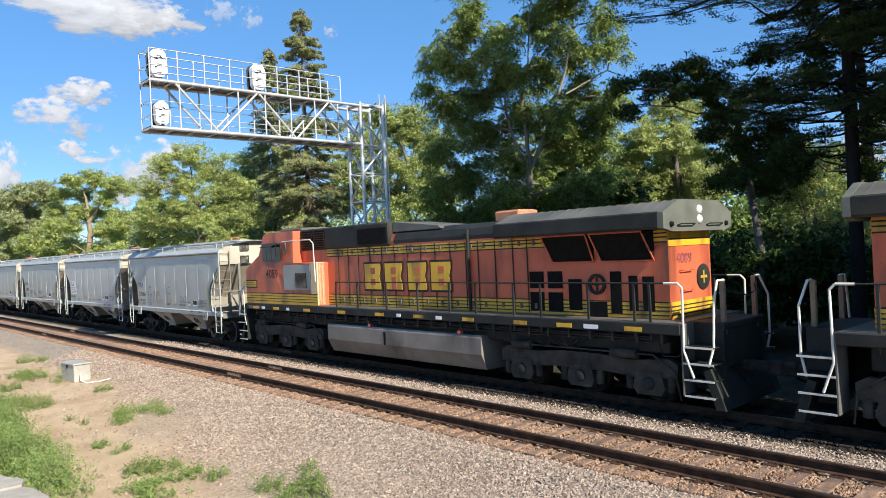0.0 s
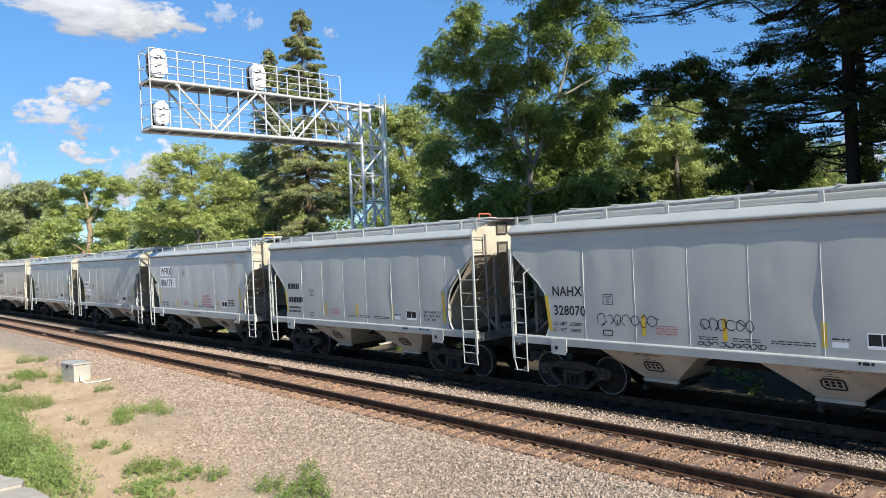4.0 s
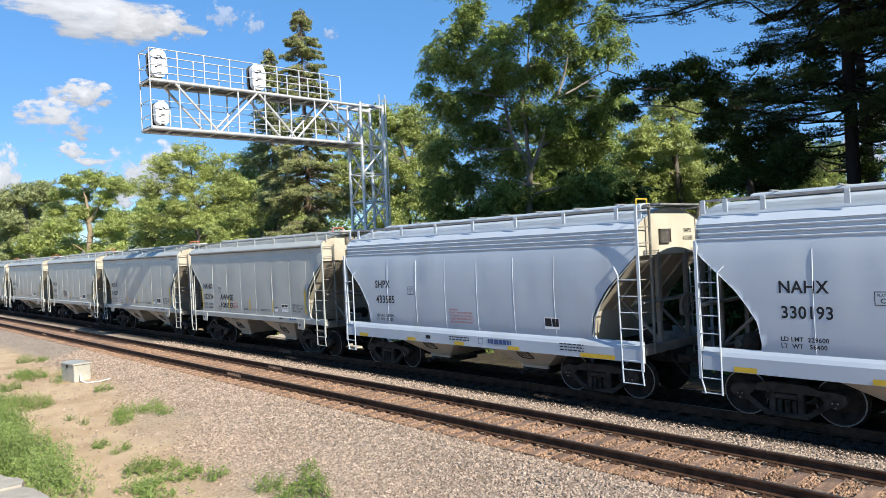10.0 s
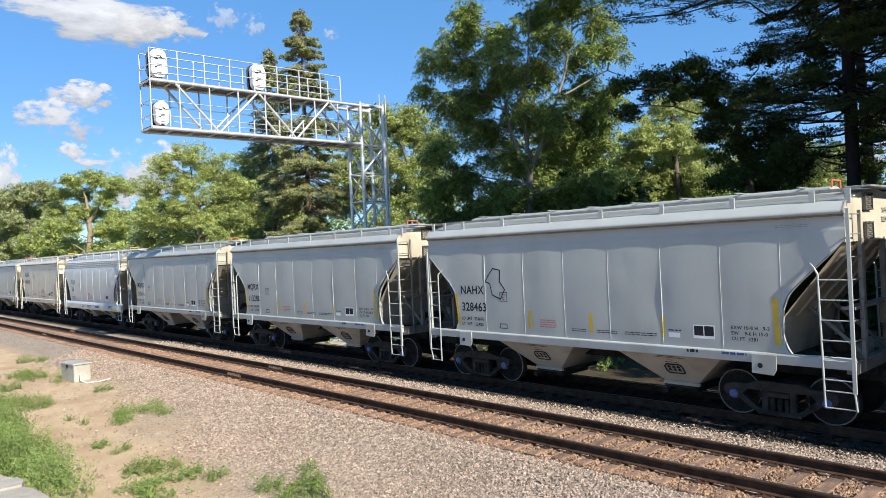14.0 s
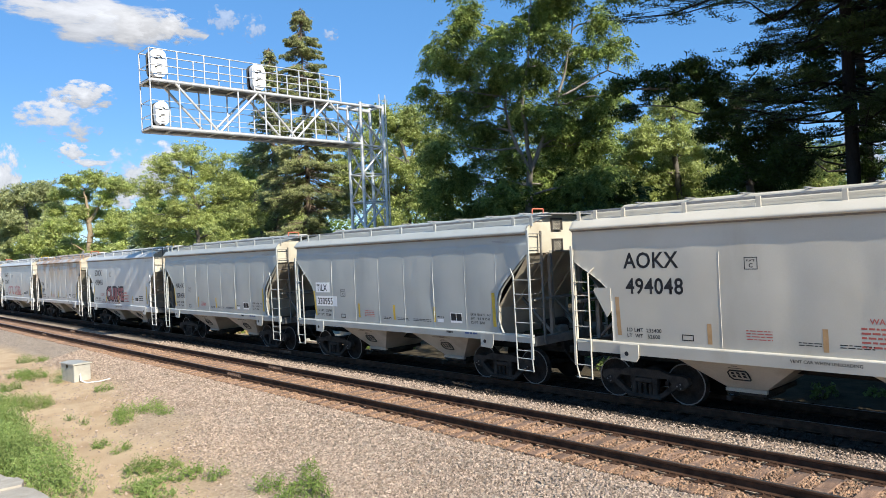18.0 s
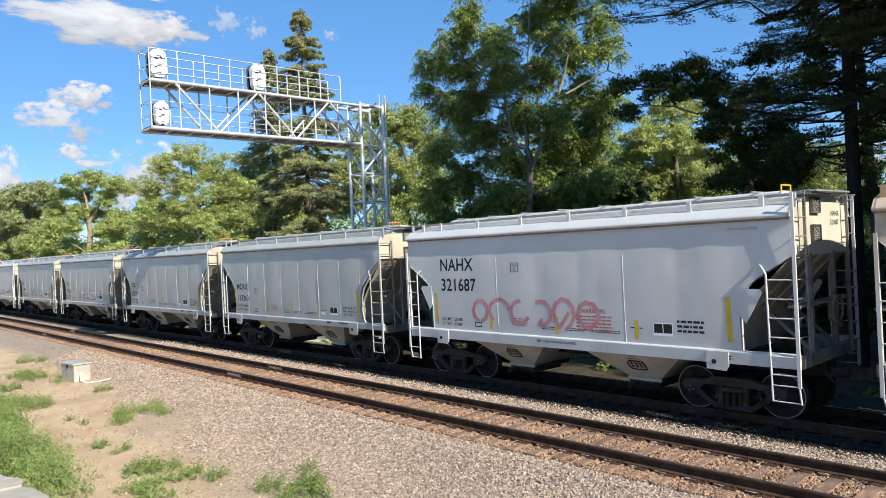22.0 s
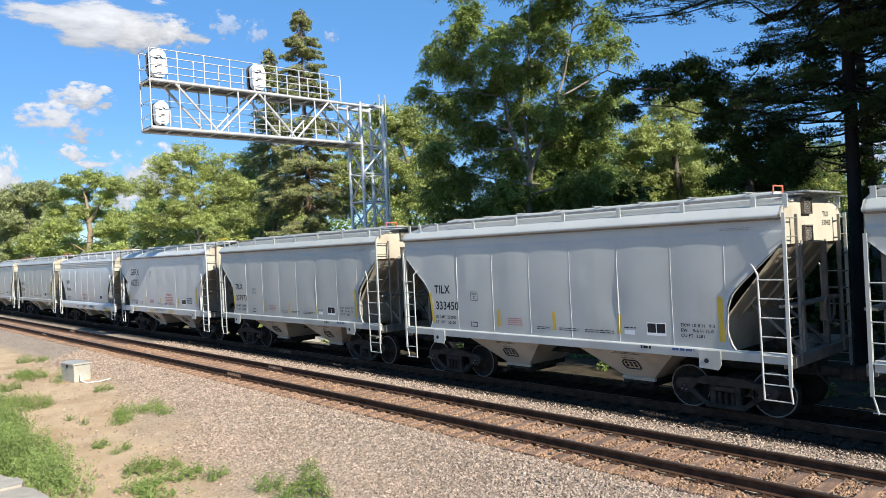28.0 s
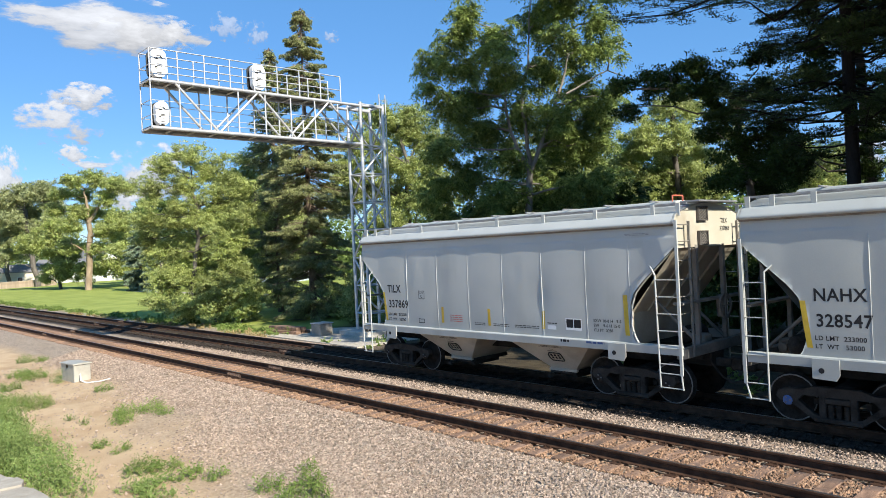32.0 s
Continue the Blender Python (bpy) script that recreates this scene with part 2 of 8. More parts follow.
def build_ground():
    xs = np.unique(np.concatenate([np.linspace(-2600, -160, 30), np.linspace(-160, 20, 201), np.linspace(20, 900, 30)]))
    ys = np.unique(np.concatenate([np.linspace(-400, 0, 20), np.linspace(0, 30, 181), np.linspace(30, 120, 60), np.linspace(120, 3000, 40)]))
    X, Y = np.meshgrid(xs, ys)
    Z = ground_height(X, Y)
    rng = np.random.default_rng(5)
    near = (X > -160) & (X < 20) & (Y > -1) & (Y < 30)
    low = np.where(4.6 - 0.16 * X < Y + 1.5, 0.25, 1.0)
    lump = low * 0.03 * np.sin(X * 1.3 + 2 * np.sin(Y * 0.7)) * np.sin(Y * 1.7 + np.sin(X * 0.4)) + low * 0.016 * rng.standard_normal(X.shape)
    Z = Z + np.where(near & ((Y < 9) | (Y > 17.5)), lump, 0.004 * rng.standard_normal(X.shape) * near)
    n = len(xs)
    idx = np.arange(X.size).reshape(X.shape)
    F = np.stack([idx[:-1, :-1], idx[:-1, 1:], idx[1:, 1:], idx[1:, :-1]], -1).reshape(-1, 4)
    m = bpy.data.materials.new("soil_ballast_and_lawn")
    m.use_nodes = True
    N, L = m.node_tree.nodes, m.node_tree.links
    p = N["Principled BSDF"]
    p.inputs["Roughness"].default_value = 0.9
    p.inputs["Specular IOR Level"].default_value = 0.2
    co = N.new("ShaderNodeTexCoord")
    sep = N.new("ShaderNodeSeparateXYZ")
    L.new(co.outputs["Object"], sep.inputs[0])

    def noise_node(scale, detail=6):
        t = N.new("ShaderNodeTexNoise")
        t.inputs["Scale"].default_value, t.inputs["Detail"].default_value = scale, detail
        L.new(co.outputs["Object"], t.inputs[0])
        return t.outputs[0]

    def ramp(src, *stops):
        r = N.new("ShaderNodeValToRGB")
        while len(r.color_ramp.elements) < len(stops):
            r.color_ramp.elements.new(0.5)
        for e, (q, c) in zip(r.color_ramp.elements, stops):
            e.position, e.color = q, (*c, 1)
        L.new(src, r.inputs[0])
        return r.outputs[0]

    def math_node(op, a, b=None, c=None):
        t = N.new("ShaderNodeMath")
        t.operation = op
        for i, q in enumerate((a, b, c)):
            if q is not None:
                if isinstance(q, (int, float)):
                    t.inputs[i].default_value = q
                else:
                    L.new(q, t.inputs[i])
        return t.outputs[0]

    def mix(f, a, b):
        t = N.new("ShaderNodeMix")
        t.data_type = "RGBA"
        L.new(f, t.inputs[0])
        L.new(a, t.inputs[6])
        L.new(b, t.inputs[7])
        return t.outputs[2]

    def step(v, lo, hi):
        t = N.new("ShaderNodeMapRange")
        t.inputs[1].default_value, t.inputs[2].default_value = lo, hi
        L.new(v, t.inputs[0])
        return t.outputs[0]

    wob = math_node("MULTIPLY_ADD", noise_node(0.5), 3.0, -1.5)
    yw = math_node("ADD", sep.outputs[1], wob)
    vor = N.new("ShaderNodeTexVoronoi")
    vor.inputs["Scale"].default_value = 19
    L.new(co.outputs["Object"], vor.inputs[0])
    stone = ramp(vor.outputs["Color"], (0.1, (0.15, 0.115, 0.085)), (0.5, (0.31, 0.245, 0.185)), (0.95, (0.47, 0.385, 0.30)))
    sand = ramp(noise_node(0.9), (0.3, (0.385, 0.265, 0.155)), (0.6, (0.50, 0.37, 0.235)), (0.8, (0.43, 0.32, 0.20)))
    lawn = ramp(noise_node(0.35), (0.3, (0.20, 0.245, 0.05)), (0.6, (0.29, 0.335, 0.08)), (0.8, (0.36, 0.37, 0.12)))
    # the sand lies south of a slanting line, the lawn north of the track bed
    slant = math_node("MULTIPLY_ADD", sep.outputs[0], 0.16, yw)
    is_stone = math_node("MAXIMUM", step(slant, 3.2, 5.2), step(math_node("MULTIPLY_ADD", wob, 0.35, sep.outputs[1]), 7.9, 8.7))
    is_lawn = step(yw, 18.6, 19.8)
    # leaf litter on the woods floor, dark enough to include the trees' shade
    litter_shade = ramp(noise_node(2.5), (0.3, (0.035, 0.028, 0.018)), (0.7, (0.085, 0.068, 0.042)))
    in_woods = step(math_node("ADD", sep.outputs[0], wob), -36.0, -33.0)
    lawn = mix(in_woods, lawn, litter_shade)
    # the bank behind the far track takes that dark too, as painted shade
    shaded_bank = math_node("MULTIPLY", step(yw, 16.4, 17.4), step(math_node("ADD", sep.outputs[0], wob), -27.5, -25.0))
    base = mix(shaded_bank, mix(is_lawn, mix(is_stone, sand, stone), lawn), litter_shade)
    # dirty ballast under the far track, blackened further to paint in the train's shade
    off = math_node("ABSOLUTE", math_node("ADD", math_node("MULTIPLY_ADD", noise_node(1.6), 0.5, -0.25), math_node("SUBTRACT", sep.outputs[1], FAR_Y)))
    shade_dirt = step(off, 2.0, 1.55)
    base = mix(shade_dirt, base, ramp(vor.outputs["Color"], (0.2, (0.016, 0.013, 0.011)), (0.9, (0.055, 0.045, 0.037))))
    L.new(base, p.inputs["Base Color"])
    bp = N.new("ShaderNodeBump")
    bp.inputs["Strength"].default_value, bp.inputs["Distance"].default_value = 0.7, 0.03
    hsum = math_node("ADD", vor.outputs["Distance"], noise_node(40, 4))
    L.new(hsum, bp.inputs["Height"])
    L.new(bp.outputs[0], p.inputs["Normal"])
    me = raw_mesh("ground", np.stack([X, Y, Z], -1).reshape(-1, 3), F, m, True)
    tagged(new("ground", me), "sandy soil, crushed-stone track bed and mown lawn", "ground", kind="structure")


build_ground()


# ------------------------------------------------------------ tracks
def rail_outline(y):
    """Section of a rail with its head at z = 0."""
    h = [(-0.036, -0.004), (-0.03, 0.0), (0.03, 0.0), (0.036, -0.004), (0.036, -0.035), (0.012, -0.05), (0.010, -0.14), (0.07, -0.16), (0.07, -0.172), (-0.07, -0.172), (-0.07, -0.16), (-0.010, -0.14), (-0.012, -0.05), (-0.036, -0.035)]
    return [(y + a, b) for a, b in h]


# far-track ties: grime plus the train's shade, both in the base colour
TIE_SHADE = mat("grimy_shade_dark_tie", (0.02, 0.0155, 0.0125), (0.055, 0.042, 0.033), 4, 0.8, 0, 0.5, 40, "object", 0.3, spec=0.1)


def build_track(name, yc, label, seed):
    rng = random.Random(seed)
    track = thing(name, label, "railway track", pose(0, yc, 0), kind="structure")
    for side in (-0.7535, 0.7535):
        r = part("rail", Shape().prism(rail_outline(side), "x", -2400, 600), RUST, track, "rusty steel rail with a worn bright head")
        part("rail_head", Shape().box(-2400, 600, side - 0.022, side + 0.022, 0.0, 0.0025), RAILTOP, r, "polished running band")
    tie = Shape().box(-0.115, 0.115, -1.3, 1.3, -0.20, 0.0, 0.012).mesh("tie", TIE if yc < 13 else TIE_SHADE)
    plate = Shape().box(-0.10, 0.10, -0.18, 0.18, 0, 0.015, 0.004)
    for sx in (-0.06, 0.06):
        for sy in (-0.10, 0.10):
            plate.box(sx - 0.012, sx + 0.012, sy - 0.012, sy + 0.012, 0.0, 0.05)
    plates = Shape()
    x, k = -1.0, 0
    while x > -165:
        j = rng.uniform(-0.04, 0.04)
        if k < 300:
            part("tie", tie, None, track, at=pose(x + j, rng.uniform(-0.05, 0.05), -0.19 + rng.uniform(-0.012, 0.006), 0, 0, rng.uniform(-1.2, 1.2)))
        if x > -90:
            for side in (-0.7535, 0.7535):
                plates.add([(a + x + j, b + side, c - 0.19) for a, b, c in plate.v], plate.f)
        x -= 0.515
        k += 1
    tagged(part("tie_plates_and_spikes", plates, RUST, track), kind="stuff")
    bars = [-21.8, -45.5, -69.3] if yc < 13 else [-25.2, -49.0, -72.7]
    for bx in bars:
        for side in (-0.7535, 0.7535):
            s = Shape()
            for d in (-0.03, 0.03):
                s.box(bx - 0.45, bx + 0.45, side + d - 0.014, side + d + 0.014, -0.145, -0.05, 0.008)
            for q in range(6):
                s.tube((bx - 0.38 + q * 0.15, side - 0.075, -0.1), (bx - 0.38 + q * 0.15, side + 0.075, -0.1), 0.02, 6)
            part("joint_bar", s, TIE, track, "brown bolted joint bar")
    return track


build_track("track_near", NEAR_Y, "empty railway track, rusty rails on brown wooden ties", 3)
build_track("track_far", FAR_Y, "railway track that the train rolls on, rusty rails on ties", 4)


# ------------------------------------------------------------ signal gantry
DULL = mat("dull_grating", (0.16, 0.155, 0.15), (0.26, 0.25, 0.235), 4, 0.6, 0.4, 0.8, 60)


def build_gantry():
    g = thing("signal_gantry", "galvanised lattice cantilever signal bridge reaching over both tracks", "signal gantry", pose(-29.0, 21.45, 0))
    XA, XB = 0.0, -1.1
    Y0, Y1, YE = -10.5, 0.0, 1.38
    legs = [(XA, -0.05), (XB, -0.05), (XA, 1.38), (XB, 1.38)]
    tower = []
    for lx, ly in legs:
        tower.append(part("leg", Shape().tube((lx, ly, -0.6), (lx, ly, 11.3), 0.085, 12), GALV, g))
    zs = [0.6 + 1.42 * i for i in range(8)]
    for a, b in ((0, 2), (1, 3), (0, 1), (2, 3)):
        for i, z in enumerate(zs[:-1]):
            p, q = legs[a], legs[b]
            part("strut", Shape().tube((*p, z), (*q, z), 0.045, 6), GALV, g)
            (p, q) = (p, q) if i % 2 else (q, p)
            part("brace", Shape().tube((*p, z), (*q, zs[i + 1]), 0.05, 6), GALV, g)
        part("strut", Shape().tube((*legs[a], 11.2), (*legs[b], 11.2), 0.05, 6), GALV, g)
    # arm: two trusses with a walkway on each chord
    for x in (XA, XB):
        for z, r in ((9.17, 0.08), (11.12, 0.075)):
            part("chord", Shape().tube((x, Y0, z), (x, Y1 if z < 10 else YE, z), r, 8), GALV, g)
        ys = np.linspace(Y0 + 1.0, Y1, 6)
        for i in range(5):
            a, b = ys[i], ys[i + 1]
            z0, z1 = (11.12, 9.17) if i % 2 == 0 else (9.17, 11.12)
            part("diagonal", Shape().tube((x, a, z0), (x, b, z1), 0.055, 6), GALV, g)
        for y in np.linspace(Y0 + 1.2, Y1 - 0.1, 8):
            part("post", Shape().tube((x, y, 9.17), (x, y, 11.12), 0.036, 6), GALV, g)
        for z in (9.7, 10.3):
            part("guard_rail", Shape().tube((x, Y0, z), (x, Y1, z), 0.016, 5), GALV, g)
        for z in (11.75, 12.42):
            part("guard_rail", Shape().tube((x, Y0, z), (x, -1.2, z), 0.026, 5), GALV, g)
        for y in np.linspace(Y0, -1.2, 9):
            part("post", Shape().tube((x, y, 11.12), (x, y, 12.42), 0.03, 6), GALV, g)
        for y in (Y0, ):
            part("post", Shape().tube((x, y, 9.17), (x, y, 11.12), 0.03, 6), GALV, g)
    for z in (9.7, 10.3, 11.75, 12.42):
        part("end_rail", Shape().tube((XA, Y0, z), (XB, Y0, z), 0.018, 5), GALV, g)
    for z in (9.23, 11.18):
        deck = part("walkway", Shape().box(XB, XA, Y0, Y1 - 0.1 if z < 10 else -1.2, z, z + 0.03), DULL, g, "open grating walkway")
        for y in np.linspace(Y0, Y1, 12):
            part("cross_beam", Shape().tube((XA, y, z - 0.06), (XB, y, z - 0.06), 0.04, 6), GALV, g)
    white = mat("signal_white", (0.74, 0.74, 0.73), (0.82, 0.82, 0.81), 3, 0.45)
    black = mat("signal_black", (0.012, 0.012, 0.013), (0.02, 0.02, 0.02), 4, 0.5)
    for y, z, k in ((-9.95, 11.22, 0.86), (-5.40, 11.22, 0.86), (-9.90, 9.25, 0.72)):
        X = -0.55
        h = part("signal_head", Shape().tube((X, y, z - 0.05), (X, y, z + 0.5), 0.05, 8), GALV, g)
        out = []
        for i in range(28):
            a = 2 * math.pi * i / 28
            out.append((y + 0.40 * k * math.cos(a), z + k * (0.86 + 0.38 * math.sin(a) + (0.36 if math.sin(a) > 0 else -0.36))))
        part("back_plate", Shape().prism(out, "x", X - 0.36, X - 0.30), black, h, "black oval target plate")
        inner = [(y + (a - y) * 0.93, z + 0.86 * k + (b - z - 0.86 * k) * 0.95) for a, b in out]
        part("cover", Shape().prism(inner, "x", X - 0.12, X + 0.16), white, h, "white rounded rear housing")
        for dz in (0.45, 0.86, 1.27):
            part("hood", Shape().tube((X - 0.36, y, z + dz * k), (X - 0.70, y, z + dz * k), 0.17 * k, 12), black, h, "black lamp hood")
            part("hatch", Shape().box(X + 0.16, X + 0.20, y - 0.13 * k, y + 0.13 * k, z + (dz - 0.07) * k, z + (dz + 0.07) * k, 0.01), GALV, h)
        part("neck", Shape().tube((X - 0.32, y, z + 0.86 * k), (X - 0.1, y, z + 0.86 * k), 0.25 * k, 14), black, h)
        part("seam_band", Shape().box(X + 0.16, X + 0.175, y - 0.36 * k, y + 0.36 * k, z + 0.56 * k, z + 0.585 * k), GALV, h)
        for du, dz, ww in ((-0.12, 1.03, 0.2), (0.1, 1.12, 0.12), (0.02, 0.70, 0.26), (-0.14, 0.62, 0.14)):
            part("vent", Shape().box(X + 0.16, X + 0.19, y + (du - ww / 2) * k, y + (du + ww / 2) * k, z + dz * k, z + (dz + 0.05) * k, 0.01), black, h)
        part("junction", Shape().box(X + 0.0, X + 0.16, y - 0.1, y + 0.1, z + 0.02, z + 0.18, 0.02), black, h)
    # caged ladder
    lad = Shape()
    for y in (1.65, 2.05):
        lad.tube((-0.6, y, 0), (-0.6, y, 12), 0.03, 6)
    for z in np.arange(0.3, 12, 0.3):
        lad.tube((-0.6, 1.65, z), (-0.6, 2.05, z), 0.014, 5)
    part("ladder", lad, GALV, g)
    part("footing", Shape().box(-2.0, 0.5, -0.6, 1.8, -1.2, -0.25, 0.03), mat("concrete", (0.40, 0.38, 0.34), (0.55, 0.53, 0.48), 3, 0.9, 0, 0.4, 40), g, "pale concrete footing")


build_gantry()


# ------------------------------------------------------------ trees
def leaves(centres, size, ratio, rng, up=0.35, normals=None, axis=None):
    """Rhombic leaves at the given centres: returns vertices and faces."""
    n = len(centres)
    d = rng.standard_normal((n, 3)) if axis is None else axis + 0.35 * rng.standard_normal((n, 3))
    d /= np.linalg.norm(d, axis=1, keepdims=True)
    nn = rng.standard_normal((n, 3)) * 0.45
    nn[:, 2] += up
    if normals is not None:
        nn += normals
    s = np.cross(d, nn)
    s /= np.linalg.norm(s, axis=1, keepdims=True) + 1e-6
    L = size * rng.uniform(0.65, 1.35, (n, 1))
    Wd = L * ratio * 1.25
    v = np.stack([centres - d * L, centres + d * L * 0.6 + s * Wd, centres + d * L * 0.6 - s * Wd], 1).reshape(-1, 3)
    return v, np.arange(3 * n).reshape(n, 3)


def limb(shape, p0, p1, r0, r1, rng, sag=0.0, n=4, sides=6):
    """A crooked tapering limb; returns its points."""
    p0, p1 = np.array(p0, float), np.array(p1, float)
    pts = []
    for i in range(n + 1):
        t = i / n
        q = p0 + (p1 - p0) * t
        if 0 < i < n:
            q = q + rng.standard_normal(3) * np.linalg.norm(p1 - p0) * 0.035
        q[2] += sag * 4 * t * (1 - t)
        pts.append(q)
    for i in range(n):
        shape.tube(pts[i], pts[i + 1], r0 + (r1 - r0) * i / n, sides, r0 + (r1 - r0) * (i + 1) / n, caps=False)
    return pts


def broadleaf(name, label, base, height, crown_from, radius, n_leaf, leaf_size, leaf_material, seed, trunk_r=0.25, clumps=90, clump_r=0.75, boughs=1, forks=6, bark=None, flat=1.0, lean=(0, 0), ratio=0.42, droop=0.0):
    """A tree of trunk, limbs and boughs of leaves. Returns the thing and its boughs."""
    rng = np.random.default_rng(seed)
    tree = thing(name, label, "tree", pose(*base))
    wood = Shape()
    top = np.array([lean[0], lean[1], height])
    mid_z = crown_from + (height - crown_from) * 0.35
    spine = limb(wood, (0, 0, -0.3), (lean[0] * 0.6, lean[1] * 0.6, mid_z), trunk_r, trunk_r * 0.6, rng, n=6, sides=10)
    hub = np.array(spine[-1])
    # lobes make the outline uneven
    lobes = []
    for i in range(forks):
        a = 2 * math.pi * (i + rng.uniform(-0.3, 0.3)) / forks
        el = rng.uniform(0.1, 1.0)
        rr = radius * (0.62 if el < 0.7 else 0.35)
        lobes.append(np.array([math.cos(a) * rr + lean[0] * el, math.sin(a) * rr * flat + lean[1] * el, crown_from + (height - crown_from) * (0.18 + 0.68 * el)]))
    lobes.append(top - np.array([0, 0, radius * 0.35]))
    centres, owner = [], []
    for k, lo in enumerate(lobes):
        s = spine[-1 - int(rng.integers(0, 3))]
        limb(wood, s, lo, trunk_r * 0.42, trunk_r * 0.12, rng, n=4)
        lr = radius * rng.uniform(0.42, 0.6)
        for j in range(int(clumps * 1.3) // len(lobes)):
            u = rng.standard_normal(3)
            u /= np.linalg.norm(u)
            q = lo + u * lr * rng.uniform(0.45, 1.05) * np.array([1, flat, (height - crown_from) / (2.2 * radius) * 0.9])
            q[2] = min(max(q[2], crown_from), height)
            centres.append(q)
            owner.append(k)
            if j % 2 == 0:
                limb(wood, lo, q, trunk_r * 0.12, 0.012, rng, n=2, sides=4)
    centres, owner = np.array(centres), np.array(owner)
    part("trunk", wood, bark or BARK, tree, "branching bark-covered trunk")
    per = n_leaf // len(centres)
    made = []
    for b in range(boughs):
        sel = centres[(owner % boughs) == b]
        cr = clump_r * rng.uniform(0.6, 1.35, (len(sel), 1))
        # twig tips round each clump, with the leaves gathered at the tips
        nt = max(5, per // (54 if droop else 26))
        tips = np.repeat(sel, nt, 0)
        u = rng.standard_normal((len(tips), 3))
        u /= np.linalg.norm(u, axis=1, keepdims=True)
        tips = tips + u * rng.uniform(0.2, 1.1, (len(tips), 1)) * np.repeat(cr, nt, 0) * np.array([1.2, 1.2, 0.85])
        if droop:
            # feathered leaves: pairs of leaflets along hanging stalks
            fr, lf = 6, 9
            t0, u0 = np.repeat(tips, fr, 0), np.repeat(u, fr, 0)
            d = u0 * 0.7 + rng.standard_normal((len(t0), 3)) * 0.6
            d[:, 2] = d[:, 2] * 0.5 + 0.05
            d /= np.linalg.norm(d, axis=1, keepdims=True)
            ln = leaf_size * 4.6 * rng.uniform(0.7, 1.25, (len(t0), 1))
            side = np.cross(d, [0, 0, 1.0])
            side /= np.linalg.norm(side, axis=1, keepdims=True) + 1e-6
            cs, ax = [], []
            for k in range(lf):
                t = (k + 1.0) / lf
                c = t0 + d * ln * t
                c[:, 2] -= (ln[:, 0] * droop * t * t * 1.1)
                sg = 1 if k % 2 else -1
                a = side * sg * (0.9 if k < lf - 1 else 0.0) + d * 0.5 + np.array([0, 0, -0.45 * droop - 0.3 * t])
                cs.append(c + side * sg * leaf_size * 0.7)
                ax.append(a)
            v, f = leaves(np.concatenate(cs), leaf_size, ratio * 0.8, rng, 0.8, normals=np.tile(u0 * 0.6, (lf, 1)), axis=np.concatenate(ax))
        else:
            m = max(6, per // nt)
            c = np.repeat(tips, m, 0) + rng.standard_normal((len(tips) * m, 3)) * leaf_size * np.array([1.5, 1.5, 0.9])
            v, f = leaves(c, leaf_size, ratio, rng, 0.6, normals=np.repeat(u, m, 0) * 0.9)
        made.append(part("crown" if boughs == 1 else "bough", raw_mesh("crown", v, f, leaf_material), None, tree))
    return tree, made


def spruce(name, label, base, height, radius, n_needles, leaf_material, seed, droop=0.45, from_z=0.8, size=0.16, whorls=30, bark=None, gap=1.0):
    """A conifer of whorled drooping branches, each with hanging sprays."""
    rng = np.random.default_rng(seed)
    tree = thing(name, label, "tree", pose(*base))
    wood = Shape().tube((0, 0, -0.3), (0, 0, height * 0.97), 0.26, 9, 0.03)
    cs, ax = [], []
    zs = np.sort(np.linspace(from_z, height * 0.98, whorls) + rng.uniform(-0.7, 0.7, whorls)).clip(from_z, height * 0.98)
    total = sum((1 - (z - from_z) / (height - from_z)) ** 0.8 + 0.06 for z in zs)
    for z in zs:
        f = min((1 - (z - from_z) / (height - from_z)) ** 0.68 + 0.03, 0.60)
        nb = int(rng.integers(5, 9))
        per = int(n_needles * (f + 0.08) / (total * 1.15) / nb)
        for b in range(nb):
            a = rng.uniform(0, 2 * math.pi)
            ln = radius * f * rng.uniform(0.5, 1.2)
            tip = np.array([math.cos(a) * ln, math.sin(a) * ln, z + rng.uniform(-0.8, 0.8) * f - ln * droop * 0.5])
            zr = z + rng.uniform(-0.35, 0.35)
            limb(wood, (0, 0, zr), tip, 0.03 + 0.02 * f, 0.01, rng, sag=-ln * 0.06, n=3, sides=4)
            for _ in range(3):
                q = rng.uniform(0.15, 0.5)
                w0 = np.array([0, 0, zr]) * (1 - q) + tip * q
                limb(wood, w0, w0 + rng.standard_normal(3) * np.array([0.35, 0.35, 0.2]) - np.array([0, 0, 0.25]), 0.01, 0.004, rng, n=2, sides=3)
            t = rng.uniform(0.12 * gap, 1.05, (per, 1)) ** 0.75
            p = np.array([0, 0, zr]) * (1 - t) + tip * t
            p[:, 2] -= 4 * ln * 0.06 * (t * (1 - t))[:, 0]
            side = np.array([-math.sin(a), math.cos(a), 0])
            w = rng.standard_normal((per, 1)) * (0.10 + 0.13 * ln * (1.1 - t))
            hang = rng.uniform(0, 1, (per, 1)) ** 1.6
            p = p + side * w
            p[:, 2] -= (hang * (0.12 + 0.35 * droop * f))[:, 0]
            cs.append(p)
            d = np.tile(np.array([math.cos(a) * 0.6, math.sin(a) * 0.6, -droop * 1.2]), (per, 1)) + side * np.sign(w) * 0.5
            ax.append(d)
    part("trunk", wood, bark or TWIG, tree)
    v, f = leaves(np.concatenate(cs), size, 0.2, rng, axis=np.concatenate(ax))
    crown = part("crown", raw_mesh("crown", v, f, leaf_material), None, tree)
    return tree, [crown]


